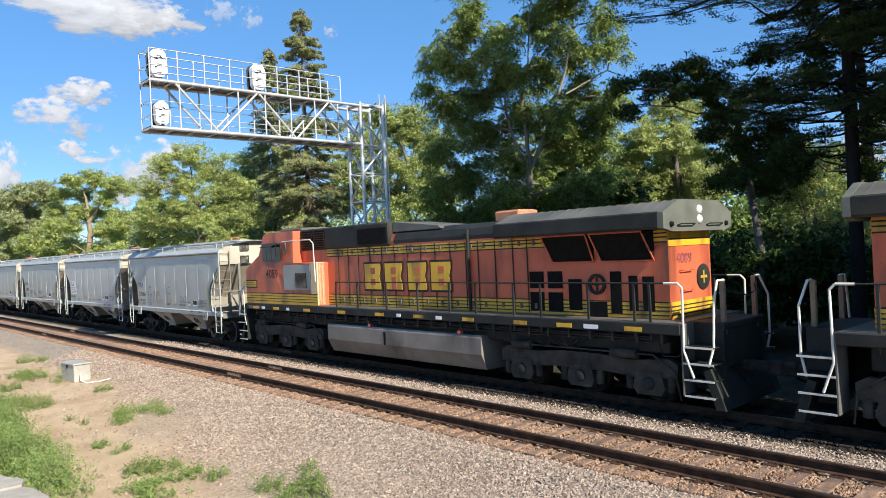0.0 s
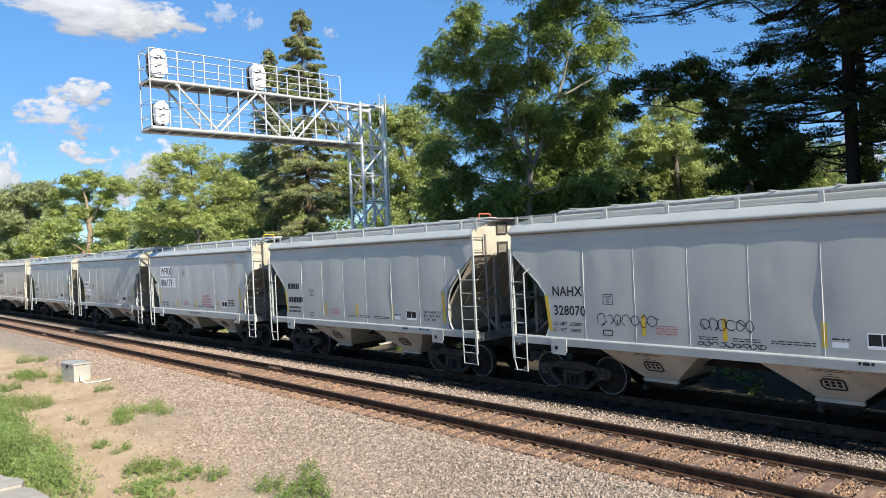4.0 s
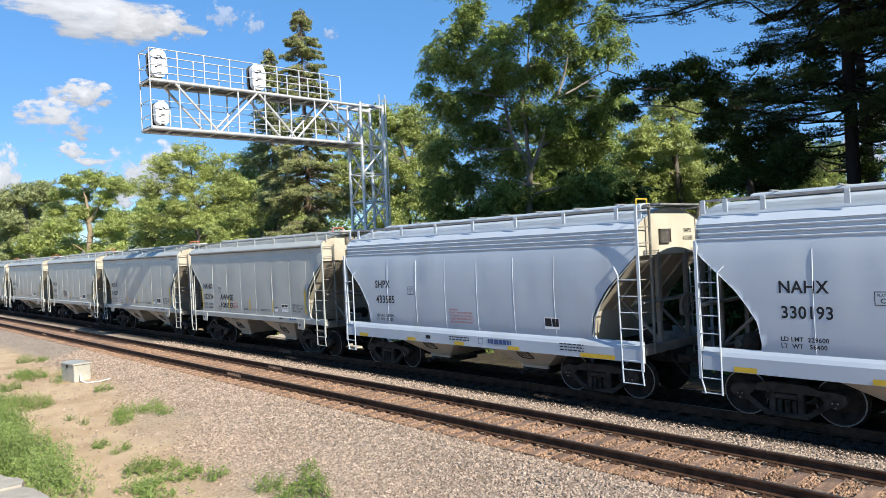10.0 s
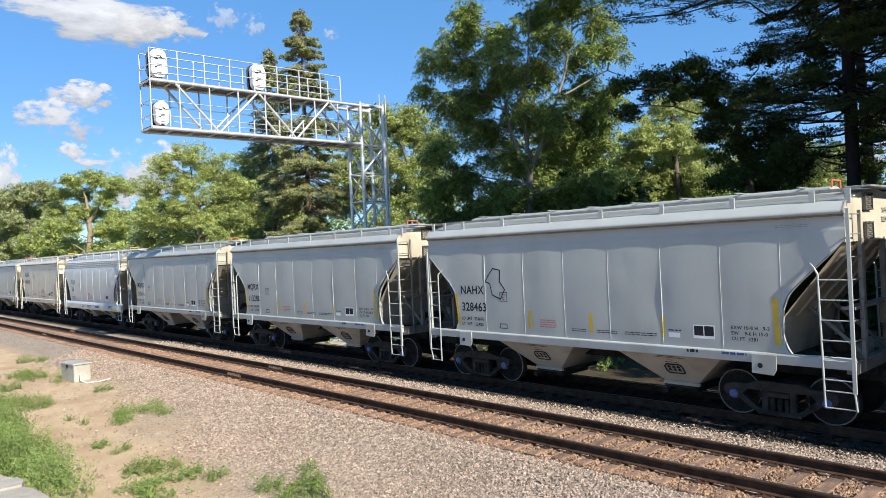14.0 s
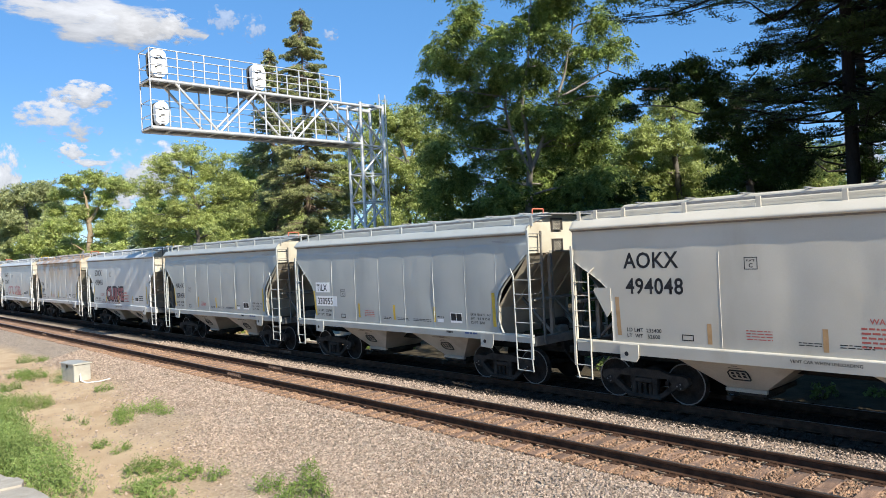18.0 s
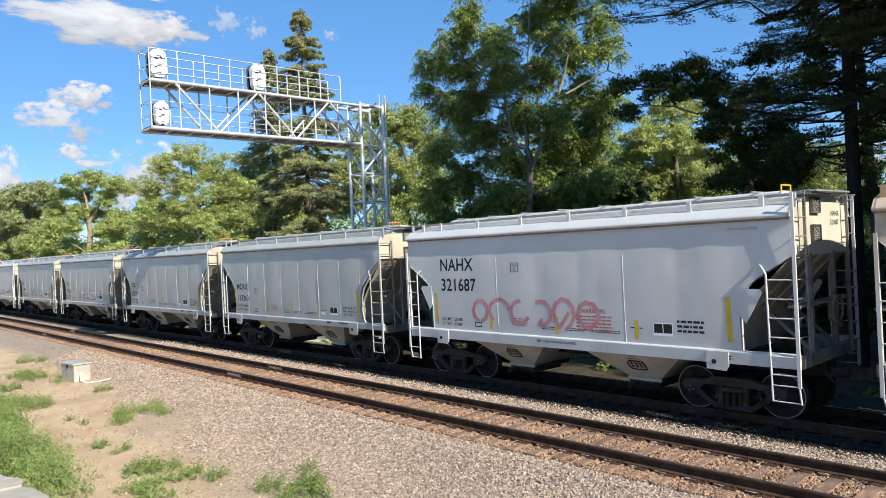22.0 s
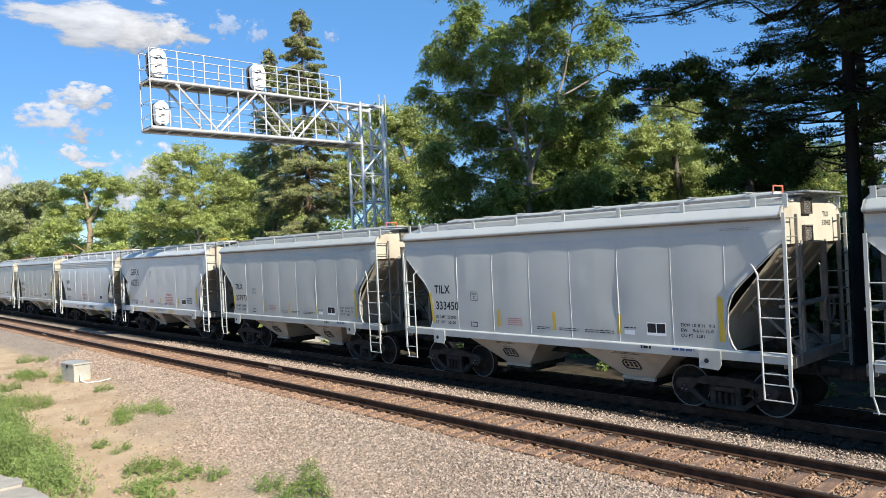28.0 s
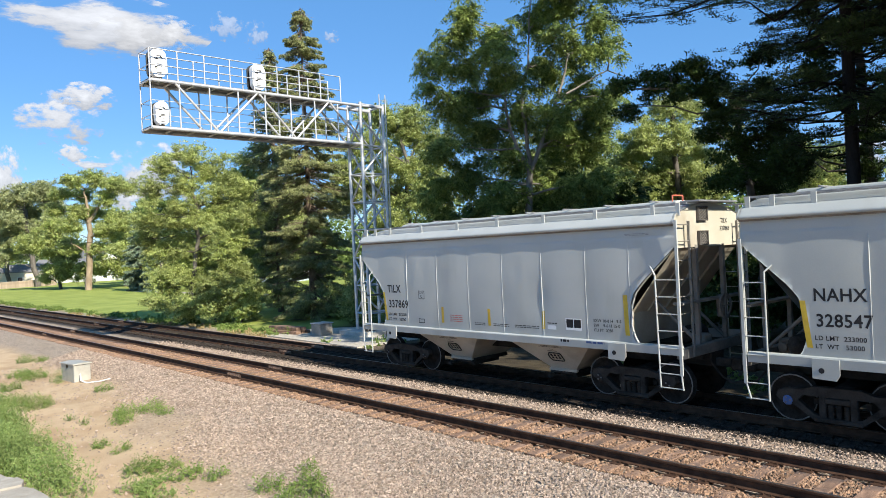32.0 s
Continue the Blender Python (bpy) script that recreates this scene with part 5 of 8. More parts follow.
def decorate(car, kind, extra):
    H0 = 5.535
    e = extra.split()
    if "g1" in e:
        graffiti(car, scrawl(2.6 - H0, 1.65, 1.6, 0.6, 6, 1) + [[(5.1 - H0, 2.15), (5.15 - H0, 1.6), (5.45 - H0, 1.6), (5.55 - H0, 2.15), (5.05 - H0, 2.15), (5.2 - H0, 2.4), (5.6 - H0, 2.5)]] + scrawl(6.7 - H0, 1.7, 0.8, 0.35, 4, 2) + scrawl(8.7 - H0, 1.5, 0.5, 0.4, 3, 3) + scrawl(0.25 - H0, 3.0, 0.35, 0.3, 3, 4), 0.016, INK, "thin black line graffiti")
    if "g2" in e:
        graffiti(car, scrawl(2.6 - H0, 1.75, 1.5, 0.3, 7, 5) + scrawl(5.1 - H0, 1.75, 1.1, 0.3, 6, 6) + scrawl(5.0 - H0, 1.45, 1.4, 0.1, 9, 8), 0.018, INK, "spray-can scrawl graffiti")
    if "g3" in e:
        graffiti(car, scrawl(3.4 - H0, 1.62, 1.8, 0.4, 5, 9), 0.03, INK, "black line graffiti")
        graffiti(car, scrawl(4.2 - H0, 1.55, 1.2, 0.3, 4, 10), 0.06, RUSTY, "brown graffiti", -1.5705)
    if "g4" in e:
        lettering("AWASE", 2.95 - H0, -1.543, 1.95, 0.24, INK, car, "hand-sprayed black graffiti word", 1.05, 0.035, name="graffiti")
        lettering("FOREVER", 2.98 - H0, -1.541, 1.62, 0.22, INK, car, "hand-sprayed black graffiti word", 0.9, 0.035, name="graffiti")
    if "g5" in e:
        graffiti(car, scrawl(3.75 - H0, 1.75, 0.75, 0.35, 4, 14), 0.035, INK, "small black tag graffiti")
    if "g6" in e:
        graffiti(car, [[(2.35 - H0, 2.9), (2.55 - H0, 3.1), (2.8 - H0, 3.05), (2.78 - H0, 2.75), (2.95 - H0, 2.55), (2.8 - H0, 2.3), (2.5 - H0, 2.4), (2.42 - H0, 2.7), (2.25 - H0, 2.75), (2.4 - H0, 2.95)]], 0.03, INK, "black outline doodle")
    if "g7" in e:
        lettering("CURSE", 3.42 - H0, -1.541, 1.66, 0.74, INK, car, "black outline of graffiti letters", 0.92, 0.10, name="graffiti")
        lettering("CURSE", 3.45 - H0, -1.545, 1.69, 0.68, DARKRED, car, "fat dark red graffiti letters", 0.99, 0.045, name="graffiti")
        graffiti(car, scrawl(2.3 - H0, 1.85, 0.8, 0.2, 4, 22) + scrawl(2.3 - H0, 1.45, 3.6, 0.12, 12, 23), 0.02, DARKRED, "dark red scribbled tags", -1.591)
    if "g8" in e:
        graffiti(car, scrawl(2.6 - H0, 1.6, 4.2, 0.75, 6, 24), 0.10, FADED, "faded red spray graffiti")
    if "g9" in e:
        graffiti(car, scrawl(4.6 - H0, 1.68, 3.6, 0.42, 10, 25), 0.05, WHITE, "white loop graffiti with black strokes", -1.5705)
        graffiti(car, scrawl(4.4 - H0, 1.65, 4.0, 0.5, 9, 26), 0.028, INK, "black strokes of graffiti")
    if "g10" in e:
        graffiti(car, scrawl(4.4 - H0, 1.6, 2.2, 0.5, 5, 27) + scrawl(1.6 - H0, 1.5, 1.6, 0.35, 6, 28), 0.014, INK, "thin grey line graffiti")
    if "g11" in e:
        graffiti(car, scrawl(3.0 - H0, 1.5, 4.5, 0.5, 12, 29), 0.018, BLUEINK, "thin line graffiti")
    if "g12" in e:
        graffiti(car, [[(2.85 - H0, 1.95), (2.95 - H0, 1.7), (3.25 - H0, 1.72)], [(3.2 - H0, 1.95), (3.25 - H0, 1.5)], [(3.4 - H0, 1.9), (3.42 - H0, 1.6), (3.75 - H0, 1.6), (3.75 - H0, 1.9), (3.4 - H0, 1.9)], [(3.95 - H0, 1.75), (4.2 - H0, 1.75), (4.1 - H0, 1.85)], [(4.2 - H0, 1.75), (4.1 - H0, 1.66)]] + scrawl(5.6 - H0, 1.6, 1.3, 0.4, 5, 31) + scrawl(7.2 - H0, 1.6, 1.5, 0.4, 5, 32), 0.028, INK, "black arrow and line graffiti")
    if "rust" in e:
        rust_patch(car, 9.35 - H0, 3.25, 0.6, 1.1, 41)
        rust_patch(car, 9.1 - H0, 3.5, 0.9, 0.4, 42)
    if "eave" in e:
        for i, (x, z, w, h) in enumerate([(9.6, 3.6, 1.0, 0.5), (8.9, 3.45, 0.9, 0.5), (8.2, 3.8, 1.6, 0.16), (6.6, 3.85, 1.8, 0.1), (4.9, 3.83, 1.4, 0.1), (2.4, 3.85, 1.6, 0.1)]):
            rust_patch(car, x - H0, z, w, h, 70 + i)
    if "sill" in e:
        for x in (1.6, 4.2, 6.6, 9.2):
            part("reflector_stripe", Shape().add([(x - H0, -1.59, 1.2), (x - H0 + 0.55, -1.59, 1.2), (x - H0 + 0.55, -1.59, 1.3), (x - H0, -1.59, 1.3)], [(0, 1, 2, 3)]), YELLOW, car, "yellow reflective stripe")


PROTO = {}
CARS = []
# copies first, so that no lettering is copied along
for kind, colour in dict.fromkeys(row[:2] for row in TRAIN):
    PROTO[kind, colour] = build_hopper(kind, colour)
first_used = set()
for i, row in enumerate(TRAIN):
    key = row[:2]
    CARS.append(copy_thing(PROTO[key], pose(-500 - PITCH * i, FAR_Y, 0)) if key in first_used else PROTO[key])
    first_used.add(key)
for car, (kind, colour, mark, number, load, light, extra) in zip(CARS, TRAIN):
    if "blue" in extra:
        for o in car.children_recursive:
            if o.name.startswith("wheelset"):
                o.data = CAPPED
    bare = set(car.children)
    letter_hopper(car, kind, mark, number, load, light, plates="plates" in extra, reflector=ORANGEY if "tan" in extra else YELLOW)
    decorate(car, kind, extra)
    lay_on(car, kind, [o for o in car.children if o not in bare])
    look_words = "%s %s covered hopper car%s%s" % (TONES[colour], NAMES[kind], " with graffiti" if "g" in extra.replace("rust", "") and any(w[0] == "g" for w in extra.split()) else "", ", lettered %s %s" % (mark, number) if mark else " with small black lettering")
    tagged(car, look_words, "rail car", "hopper cars of the train")
# ------------------------------------------------------------ locomotives
ORANGE = mat("loco_orange", (0.47, 0.092, 0.04), (0.60, 0.14, 0.066), 0.8, 0.45, 0, 0.05, 30, stain=(0.10, 0.035, 0.022), stain_scale=1.3, stain_at=(0.50, 0.74), streaks=0.18)
LYELLOW = mat("loco_yellow", (0.60, 0.335, 0.018), (0.70, 0.43, 0.035), 1.0, 0.45, 0, 0.05, 30, stain=(0.10, 0.065, 0.025), stain_scale=1.6, stain_at=(0.50, 0.72), streaks=0.25)
LDARK = mat("loco_dark_green_black", (0.014, 0.016, 0.015), (0.034, 0.034, 0.031), 1.2, 0.6, 0, 0.08, 30, stain=(0.05, 0.045, 0.038), stain_at=(0.55, 0.8), spec=0.2)
LGREY = mat("loco_dusty_roof", (0.07, 0.07, 0.062), (0.13, 0.122, 0.105), 1.2, 0.6, 0, 0.1, 30)
PANEL = mat("cabinet_grey", (0.24, 0.25, 0.24), (0.30, 0.305, 0.29), 1.4, 0.5, 0, 0.05, 30)
TANK = mat("fuel_tank_grime", (0.15, 0.13, 0.11), (0.27, 0.235, 0.20), 0.9, 0.5, 0.2, 0.06, 22, stain=(0.06, 0.05, 0.045), stain_at=(0.5, 0.7), streaks=0.4)
LTRUCK = mat("loco_truck_grime", (0.032, 0.027, 0.022), (0.085, 0.071, 0.058), 3, 0.75, 0.1, 0.4, 30, spec=0.1)
HOLE = mat("louvre_black", (0.008, 0.008, 0.008), (0.014, 0.013, 0.012), 8, 0.8, spec=0.05)
RAILW = mat("handrail_white", (0.55, 0.52, 0.45), (0.68, 0.66, 0.60), 3, 0.5)
COPPER = mat("stack_rust", (0.40, 0.16, 0.08), (0.52, 0.24, 0.14), 4, 0.7)
GLASSY = mat("cab_glass", (0.01, 0.012, 0.014), (0.02, 0.022, 0.025), 2, 0.08, spec=0.25)
LAMP = mat("lamp_lens", (0.55, 0.55, 0.52), (0.65, 0.65, 0.6), 5, 0.15, spec=0.8)


def loco_wheelset():
    w = Shape()
    for s in (-1, 1):
        w.use(0).lathe([(0.0, 0.02), (0.2, 0.02), (0.22, -0.03), (0.43, -0.04), (0.45, 0.0)], (0, s * 0.80, 0), (0, s, 0), 28)
        w.use(1).lathe([(0.45, 0.0), (0.452, 0.01), (0.515, 0.01), (0.52, 0.0)], (0, s * 0.80, 0), (0, s, 0), 28)
        w.use(0).lathe([(0.52, 0.0), (0.525, -0.1), (0.55, -0.12), (0.0, -0.14)], (0, s * 0.80, 0), (0, s, 0), 28)
        w.lathe([(0, 0.04), (0.10, 0.04), (0.12, 0.0), (0.13, -0.3)], (0, s * 1.24, 0), (0, s, 0), 14)
    w.tube((0, -0.7, 0), (0, 0.7, 0), 0.1, 10)
    return w.mesh("wheelset", WHEEL, WHEEL)


def build_loco():
    c = thing("locomotive", "orange, yellow and black diesel freight locomotive, grimy", "locomotive", group="locomotives of the train")
    part("deck", Shape().box(-9.6, 9.65, -1.5, 1.5, 1.62, 1.86, 0.02), LDARK, c, "black walkway deck")
    part("deck_top", Shape().box(-4.3, 9.6, -1.48, 1.48, 1.86, 1.875), LGREY, c, "dusty grey walkway")
    part("frame", Shape().box(-9.2, 9.2, -1.15, 1.15, 1.15, 1.62, 0.03), LDARK, c)
    # cab and nose, full width
    nose = [(-9.64, 1.86), (-9.64, 3.22), (-8.50, 3.76), (-8.28, 4.50), (-8.05, 4.60), (-6.0, 4.62), (-6.0, 1.86)]
    cab = Shape().prism(nose, "y", -1.42, 1.42)
    cab.v = [(x, y * (0.93 if z > 4.45 else 1.0), z) for x, y, z in cab.v]
    part("cab", cab, ORANGE, c, "orange cab and sloping nose")
    for s in (-1, 1):
        y = s * 1.425
        a, b = min(y, y + s * 0.012), max(y, y + s * 0.012)
        part("cab_stripe", Shape().box(-9.63, -4.3, a, b, 1.88, 2.28), LYELLOW, c, "yellow band")
        for z in (1.98, 2.08, 2.18, 2.28):
            part("cab_pinstripe", Shape().box(-9.63, -4.3, min(y, y + s * 0.018), max(y, y + s * 0.018), z - 0.012, z + 0.012), LDARK, c)
        part("nose_panel", Shape().box(-9.63, -8.72, a, b, 2.48, 2.80, 0.004), LDARK, c)
        part("nose_stripe", Shape().box(-9.63, -8.78, min(y, y + s * 0.02), max(y, y + s * 0.02), 2.53, 2.75, 0.004), LYELLOW, c)
        for z in (2.60, 2.68):
            part("nose_pinstripe", Shape().box(-9.63, -8.8, min(y, y + s * 0.026), max(y, y + s * 0.026), z - 0.012, z + 0.012), LDARK, c)
        # side windows: frame, panes and sun shade
        fr = part("window_frame", Shape().box(-8.18, -6.72, a, b, 3.50, 4.22, 0.01), LGREY, c, "dark framed cab side window")
        for x0, x1 in ((-8.13, -7.86), (-7.80, -7.48), (-7.44, -7.12), (-7.05, -6.78)):
            part("pane", Shape().box(x0, x1, min(y, y + s * 0.02), max(y, y + s * 0.02), 3.56, 4.16), GLASSY, fr)
        part("sun_shade", Shape().prism([(s * 1.43, 4.22), (s * 1.72, 4.08), (s * 1.72, 4.06), (s * 1.43, 4.19)], "x", -7.85, -7.05), LDARK, c)
        part("mirror", Shape().box(-6.50, -6.36, s * 1.44 - 0.03, s * 1.44 + 0.03, 3.75, 4.2, 0.02), LGREY, c)
        part("mirror_arm", Shape().pipe([(-6.66, s * 1.43, 4.22), (-6.45, s * 1.5, 4.24), (-4.55, s * 1.5, 4.24), (-4.35, s * 1.5, 4.1), (-4.30, s * 1.5, 2.75)], 0.022, 6), RAILW, c, "long bent grab rail")
        part("cab_lettering_box", Shape().box(-6.62, -4.75, a, b, 2.42, 3.34, 0.01), PANEL, c, "grey electrical cabinet panel")
        part("cabinet_vent", Shape().box(-5.75, -5.0, min(y, y + s * 0.02), max(y, y + s * 0.02), 2.50, 3.05, 0.004), HOLE, c)
        for k in range(10):
            x = -5.7 + k * 0.07
            part("vent_slat", Shape().box(x, x + 0.02, min(y, y + s * 0.03), max(y, y + s * 0.03), 2.5, 3.05), LGREY, c)
    part("windscreen", Shape().grid([[(-8.48, y, 3.80), (-8.33, y, 4.38)] for y in (-1.2, 1.2)], False), GLASSY, c, "dark sloping windscreen")
    part("air_conditioner", Shape().box(-8.0, -6.4, -0.7, 0.7, 4.62, 4.76, 0.04), LGREY, c)
    lettering("4089", -7.98, -1.4235, 2.86, 0.36, INK, c, "black road number on the cab", bold=0.004, wide=0.9)
    lettering("DASH 9-44CW", -9.35, -1.506, 1.68, 0.10, PANEL, c, "small grey model lettering")
    # auxiliary cab behind
    part("auxiliary_body", Shape().box(-6.0, -4.3, -1.40, 1.40, 1.86, 3.42, 0.02), ORANGE, c)
    # the cabinet's end face gets a paler tan that stands for sun on it
    part("cabinet_end", Shape().box(-4.72, -4.3, -1.43, -1.1, 1.9, 3.42, 0.01), mat("cabinet_lit_tan", (0.5, 0.38, 0.22), (0.58, 0.46, 0.29), 3, 0.6), c, "tan cabinet end, sunlight painted into its colour")
    # hood
    hood = [(-0.95, 1.86), (-0.95, 4.02), (-0.86, 4.22), (-0.6, 4.36), (0.6, 4.36), (0.86, 4.22), (0.95, 4.02), (0.95, 1.86)]
    part("long_hood", Shape().prism(hood, "x", -6.0, 9.15), ORANGE, c, "orange engine hood with grime")
    part("hood_roof", Shape().prism([(-0.965, 3.92), (-0.965, 4.03), (-0.87, 4.235), (-0.6, 4.375), (0.6, 4.375), (0.87, 4.235), (0.965, 4.03), (0.965, 3.92)], "x", -0.45, 4.6), LDARK, c, "sooty dark hood roof")
    part("blower_housing", Shape().box(-6.0, -0.62, -1.02, 1.02, 3.86, 4.64, 0.05), LDARK, c, "dark blower and brake housing")
    part("roof_box", Shape().prism([(-0.6, 4.3), (-0.6, 4.62), (1.55, 4.40), (1.7, 4.3)], "y", -0.85, 0.85), LGREY, c)
    for s in (-1, 1):
        y = s * 1.03
        for x0 in (-5.8, -5.0):
            v = part("louvre", Shape().box(x0, x0 + 0.7, min(y, y - s * 0.02), max(y, y - s * 0.02), 3.94, 4.56), HOLE, c, "slatted air intake")
            for k in range(7):
                part("slat", Shape().box(x0 + 0.03, x0 + 0.67, min(y, y + s * 0.03), max(y, y + s * 0.03), 3.97 + k * 0.083, 4.0 + k * 0.083), RUST, v)
        part("intake_screen", Shape().box(-2.3, -0.72, min(y, y + s * 0.02), max(y, y + s * 0.02), 3.95, 4.48, 0.01), HOLE, c, "black intake screen")
        y = s * 0.955
        a, b = min(y, y + s * 0.008), max(y, y + s * 0.008)
        part("hood_band_upper", Shape().box(-4.3, 9.14, a, b, 3.58, 3.86), LYELLOW, c, "yellow upper band")
        for z in (3.60, 3.71, 3.80):
            part("pinstripe", Shape().box(-4.3, 9.14, min(y, y + s * 0.013), max(y, y + s * 0.013), z - 0.016, z + 0.016), LDARK, c)
        part("hood_band_lower", Shape().box(-4.3, 9.14, a, b, 1.90, 2.26), LYELLOW, c, "yellow lower band")
        for z in (1.97, 2.07, 2.16, 2.26):
            part("pinstripe", Shape().box(-4.3, 9.14, min(y, y + s * 0.013), max(y, y + s * 0.013), z - 0.014, z + 0.014), LDARK, c)
        # engine doors: seams, latches and hinges
        for k, x in enumerate((-3.6, -3.0, -2.4, -1.75, -1.1, -0.45, 0.2, 0.85, 1.5, 2.15, 2.8, 3.3, 3.95, 4.6, 5.1)):
            part("door_seam", Shape().box(x - 0.012, x + 0.012, min(y, y + s * 0.02), max(y, y + s * 0.02), 1.92, 3.86), LDARK, c)
            part("door_latch", Shape().box(x + 0.2, x + 0.28, min(y, y + s * 0.04), max(y, y + s * 0.04), 2.02, 2.16, 0.01), LGREY, c)
            part("door_latch", Shape().box(x + 0.2, x + 0.28, min(y, y + s * 0.04), max(y, y + s * 0.04), 3.66, 3.78, 0.01), LGREY, c)
        part("upright_pipe", Shape().tube((2.95, s * 1.0, 1.9), (2.95, s * 1.0, 4.2), 0.045, 8), LDARK, c)
        for x0, x1, z0, z1 in ((5.15, 5.62, 2.55, 2.98), (5.75, 6.22, 2.55, 2.98), (5.15, 5.62, 1.98, 2.45), (5.75, 6.22, 1.98, 2.45), (6.40, 6.80, 2.02, 2.78), (7.62, 7.93, 1.98, 2.96), (8.12, 8.36, 2.05, 2.86), (8.48, 8.78, 2.05, 2.84), (6.98, 7.52, 1.88, 2.24)):
            g = part("vent_opening", Shape().box(x0, x1, min(y, y + s * 0.014), max(y, y + s * 0.014), z0, z1, 0.005), HOLE, c, "black louvred vent")
        part("inspection_fan", Shape().ring((7.25, s * 0.98, 2.66), (0, 1, 0), 0.18, 0.25, 0.05, 20).ring((7.25, s * 0.97, 2.66), (0, 1, 0), 0.0, 0.06, 0.05, 10).tube((7.0, s * 0.98, 2.66), (7.5, s * 0.98, 2.66), 0.02, 5).tube((7.25, s * 0.98, 2.42), (7.25, s * 0.98, 2.9), 0.02, 5), LDARK, c, "round spoked vent")
        # radiator screens lean outward under the wings
        for x0, x1 in ((5.85, 7.2), (7.3, 8.82)):
            part("radiator_screen", Shape().add([(x0 + 0.12, s * 0.97, 3.22), (x1, s * 0.97, 3.22), (x1 - (0.12 if x1 > 8 else 0), s * 1.28, 3.86), (x0, s * 1.28, 3.86), (x0, s * 0.95, 3.86), (x1, s * 0.95, 3.86)], [(0, 1, 2, 3), (3, 2, 5, 4), (0, 3, 4), (1, 5, 2)]), HOLE, c, "dark sloping radiator screen")
            part("screen_frame", Shape().pipe([(x0 + 0.12, s * 0.99, 3.2), (x1, s * 0.99, 3.2), (x1 - (0.12 if x1 > 8 else 0), s * 1.30, 3.86), (x0, s * 1.30, 3.86), (x0 + 0.12, s * 0.99, 3.2)], 0.022, 5), ORANGE, c)
        part("radiator_side", Shape().box(4.45, 9.3, min(s * 1.30, s * 1.56), max(s * 1.30, s * 1.56), 3.90, 4.26, 0.03), LDARK, c, "deep black radiator wing")
        part("wing_underside", Shape().box(4.45, 9.3, min(s * 0.9, s * 1.52), max(s * 0.9, s * 1.52), 3.88, 3.95), LDARK, c)
    part("radiator_top", Shape().prism([(-1.55, 4.24), (-0.9, 4.50), (0.9, 4.50), (1.55, 4.24), (1.5, 4.2), (-1.5, 4.2)], "x", 4.5, 9.28), LGREY, c, "dusty ribbed radiator roof")
    for k in range(16):
        x = 4.7 + k * 0.29
        part("radiator_rib", Shape().prism([(-1.5, 4.262), (-0.9, 4.512), (0.9, 4.512), (1.5, 4.262), (0.9, 4.49), (-0.9, 4.49)], "x", x, x + 0.04), LGREY, c)
    part("radiator_end", Shape().prism([(-1.56, 3.90), (-1.56, 4.24), (-0.9, 4.52), (0.9, 4.52), (1.56, 4.24), (1.56, 3.90), (1.2, 3.82), (-1.2, 3.82)], "x", 9.28, 9.42), mat("radiator_end_grey", (0.085, 0.09, 0.075), (0.13, 0.135, 0.115), 2, 0.6), c, "sunlit grey end of the radiator wing")
    for z in (4.08, 4.3):
        part("headlight", Shape().lathe([(0.0, 0.03), (0.085, 0.03), (0.10, 0.0), (0.11, -0.02)], (9.43, 0.0, z), (1, 0, 0), 16), LAMP, c, "round clear headlight")
    for s in (-1, 1):
        part("marker_lamp", Shape().lathe([(0.0, 0.05), (0.05, 0.05), (0.06, 0.0)], (9.42, s * 1.25, 3.98), (1, 0, 0), 12), HOLE, c)
        part("end_grab", Shape().pipe([(9.43, s * 0.3, 3.95), (9.5, s * 0.35, 3.98), (9.5, s * 0.95, 3.98), (9.43, s * 1.0, 3.95)], 0.016, 5), LDARK, c)
    # hood end wall
    part("end_wall_band", Shape().box(9.15, 9.165, -0.94, 0.94, 3.50, 3.82), LYELLOW, c)
    part("end_wall_stripe", Shape().box(9.15, 9.172, -0.94, 0.94, 3.64, 3.67), LDARK, c)
    part("end_wall_band", Shape().box(9.15, 9.165, -0.94, 0.94, 1.90, 2.26), LYELLOW, c)
    for z in (1.97, 2.07, 2.16):
        part("end_wall_stripe", Shape().box(9.15, 9.172, -0.94, 0.94, z - 0.014, z + 0.014), LDARK, c)
    lettering("4089", 9.172, -0.62, 3.12, 0.24, DARKRED, c, "road number on the hood end", turn=90, bold=0.002)
    part("round_emblem", Shape().ring((9.17, 0.55, 2.75), (1, 0, 0), 0.0, 0.3, 0.012, 24), LDARK, c, "dark round emblem")
    part("emblem_cross", Shape().box(9.176, 9.182, 0.52, 0.58, 2.6, 2.9).box(9.176, 9.1815, 0.40, 0.70, 2.72, 2.78), LYELLOW, c)
    for z in (2.5, 2.95):
        part("end_handhold", Shape().pipe([(9.16, -0.5, z), (9.24, -0.5, z), (9.24, 0.0, z), (9.16, 0.0, z)], 0.014, 5), ORANGE, c)
    # exhaust
    part("exhaust_stack", Shape().box(3.5, 4.4, -0.42, 0.42, 4.34, 4.66, 0.04).box(3.6, 4.3, -0.34, 0.34, 4.66, 4.68), COPPER, c, "rusty exhaust stack")
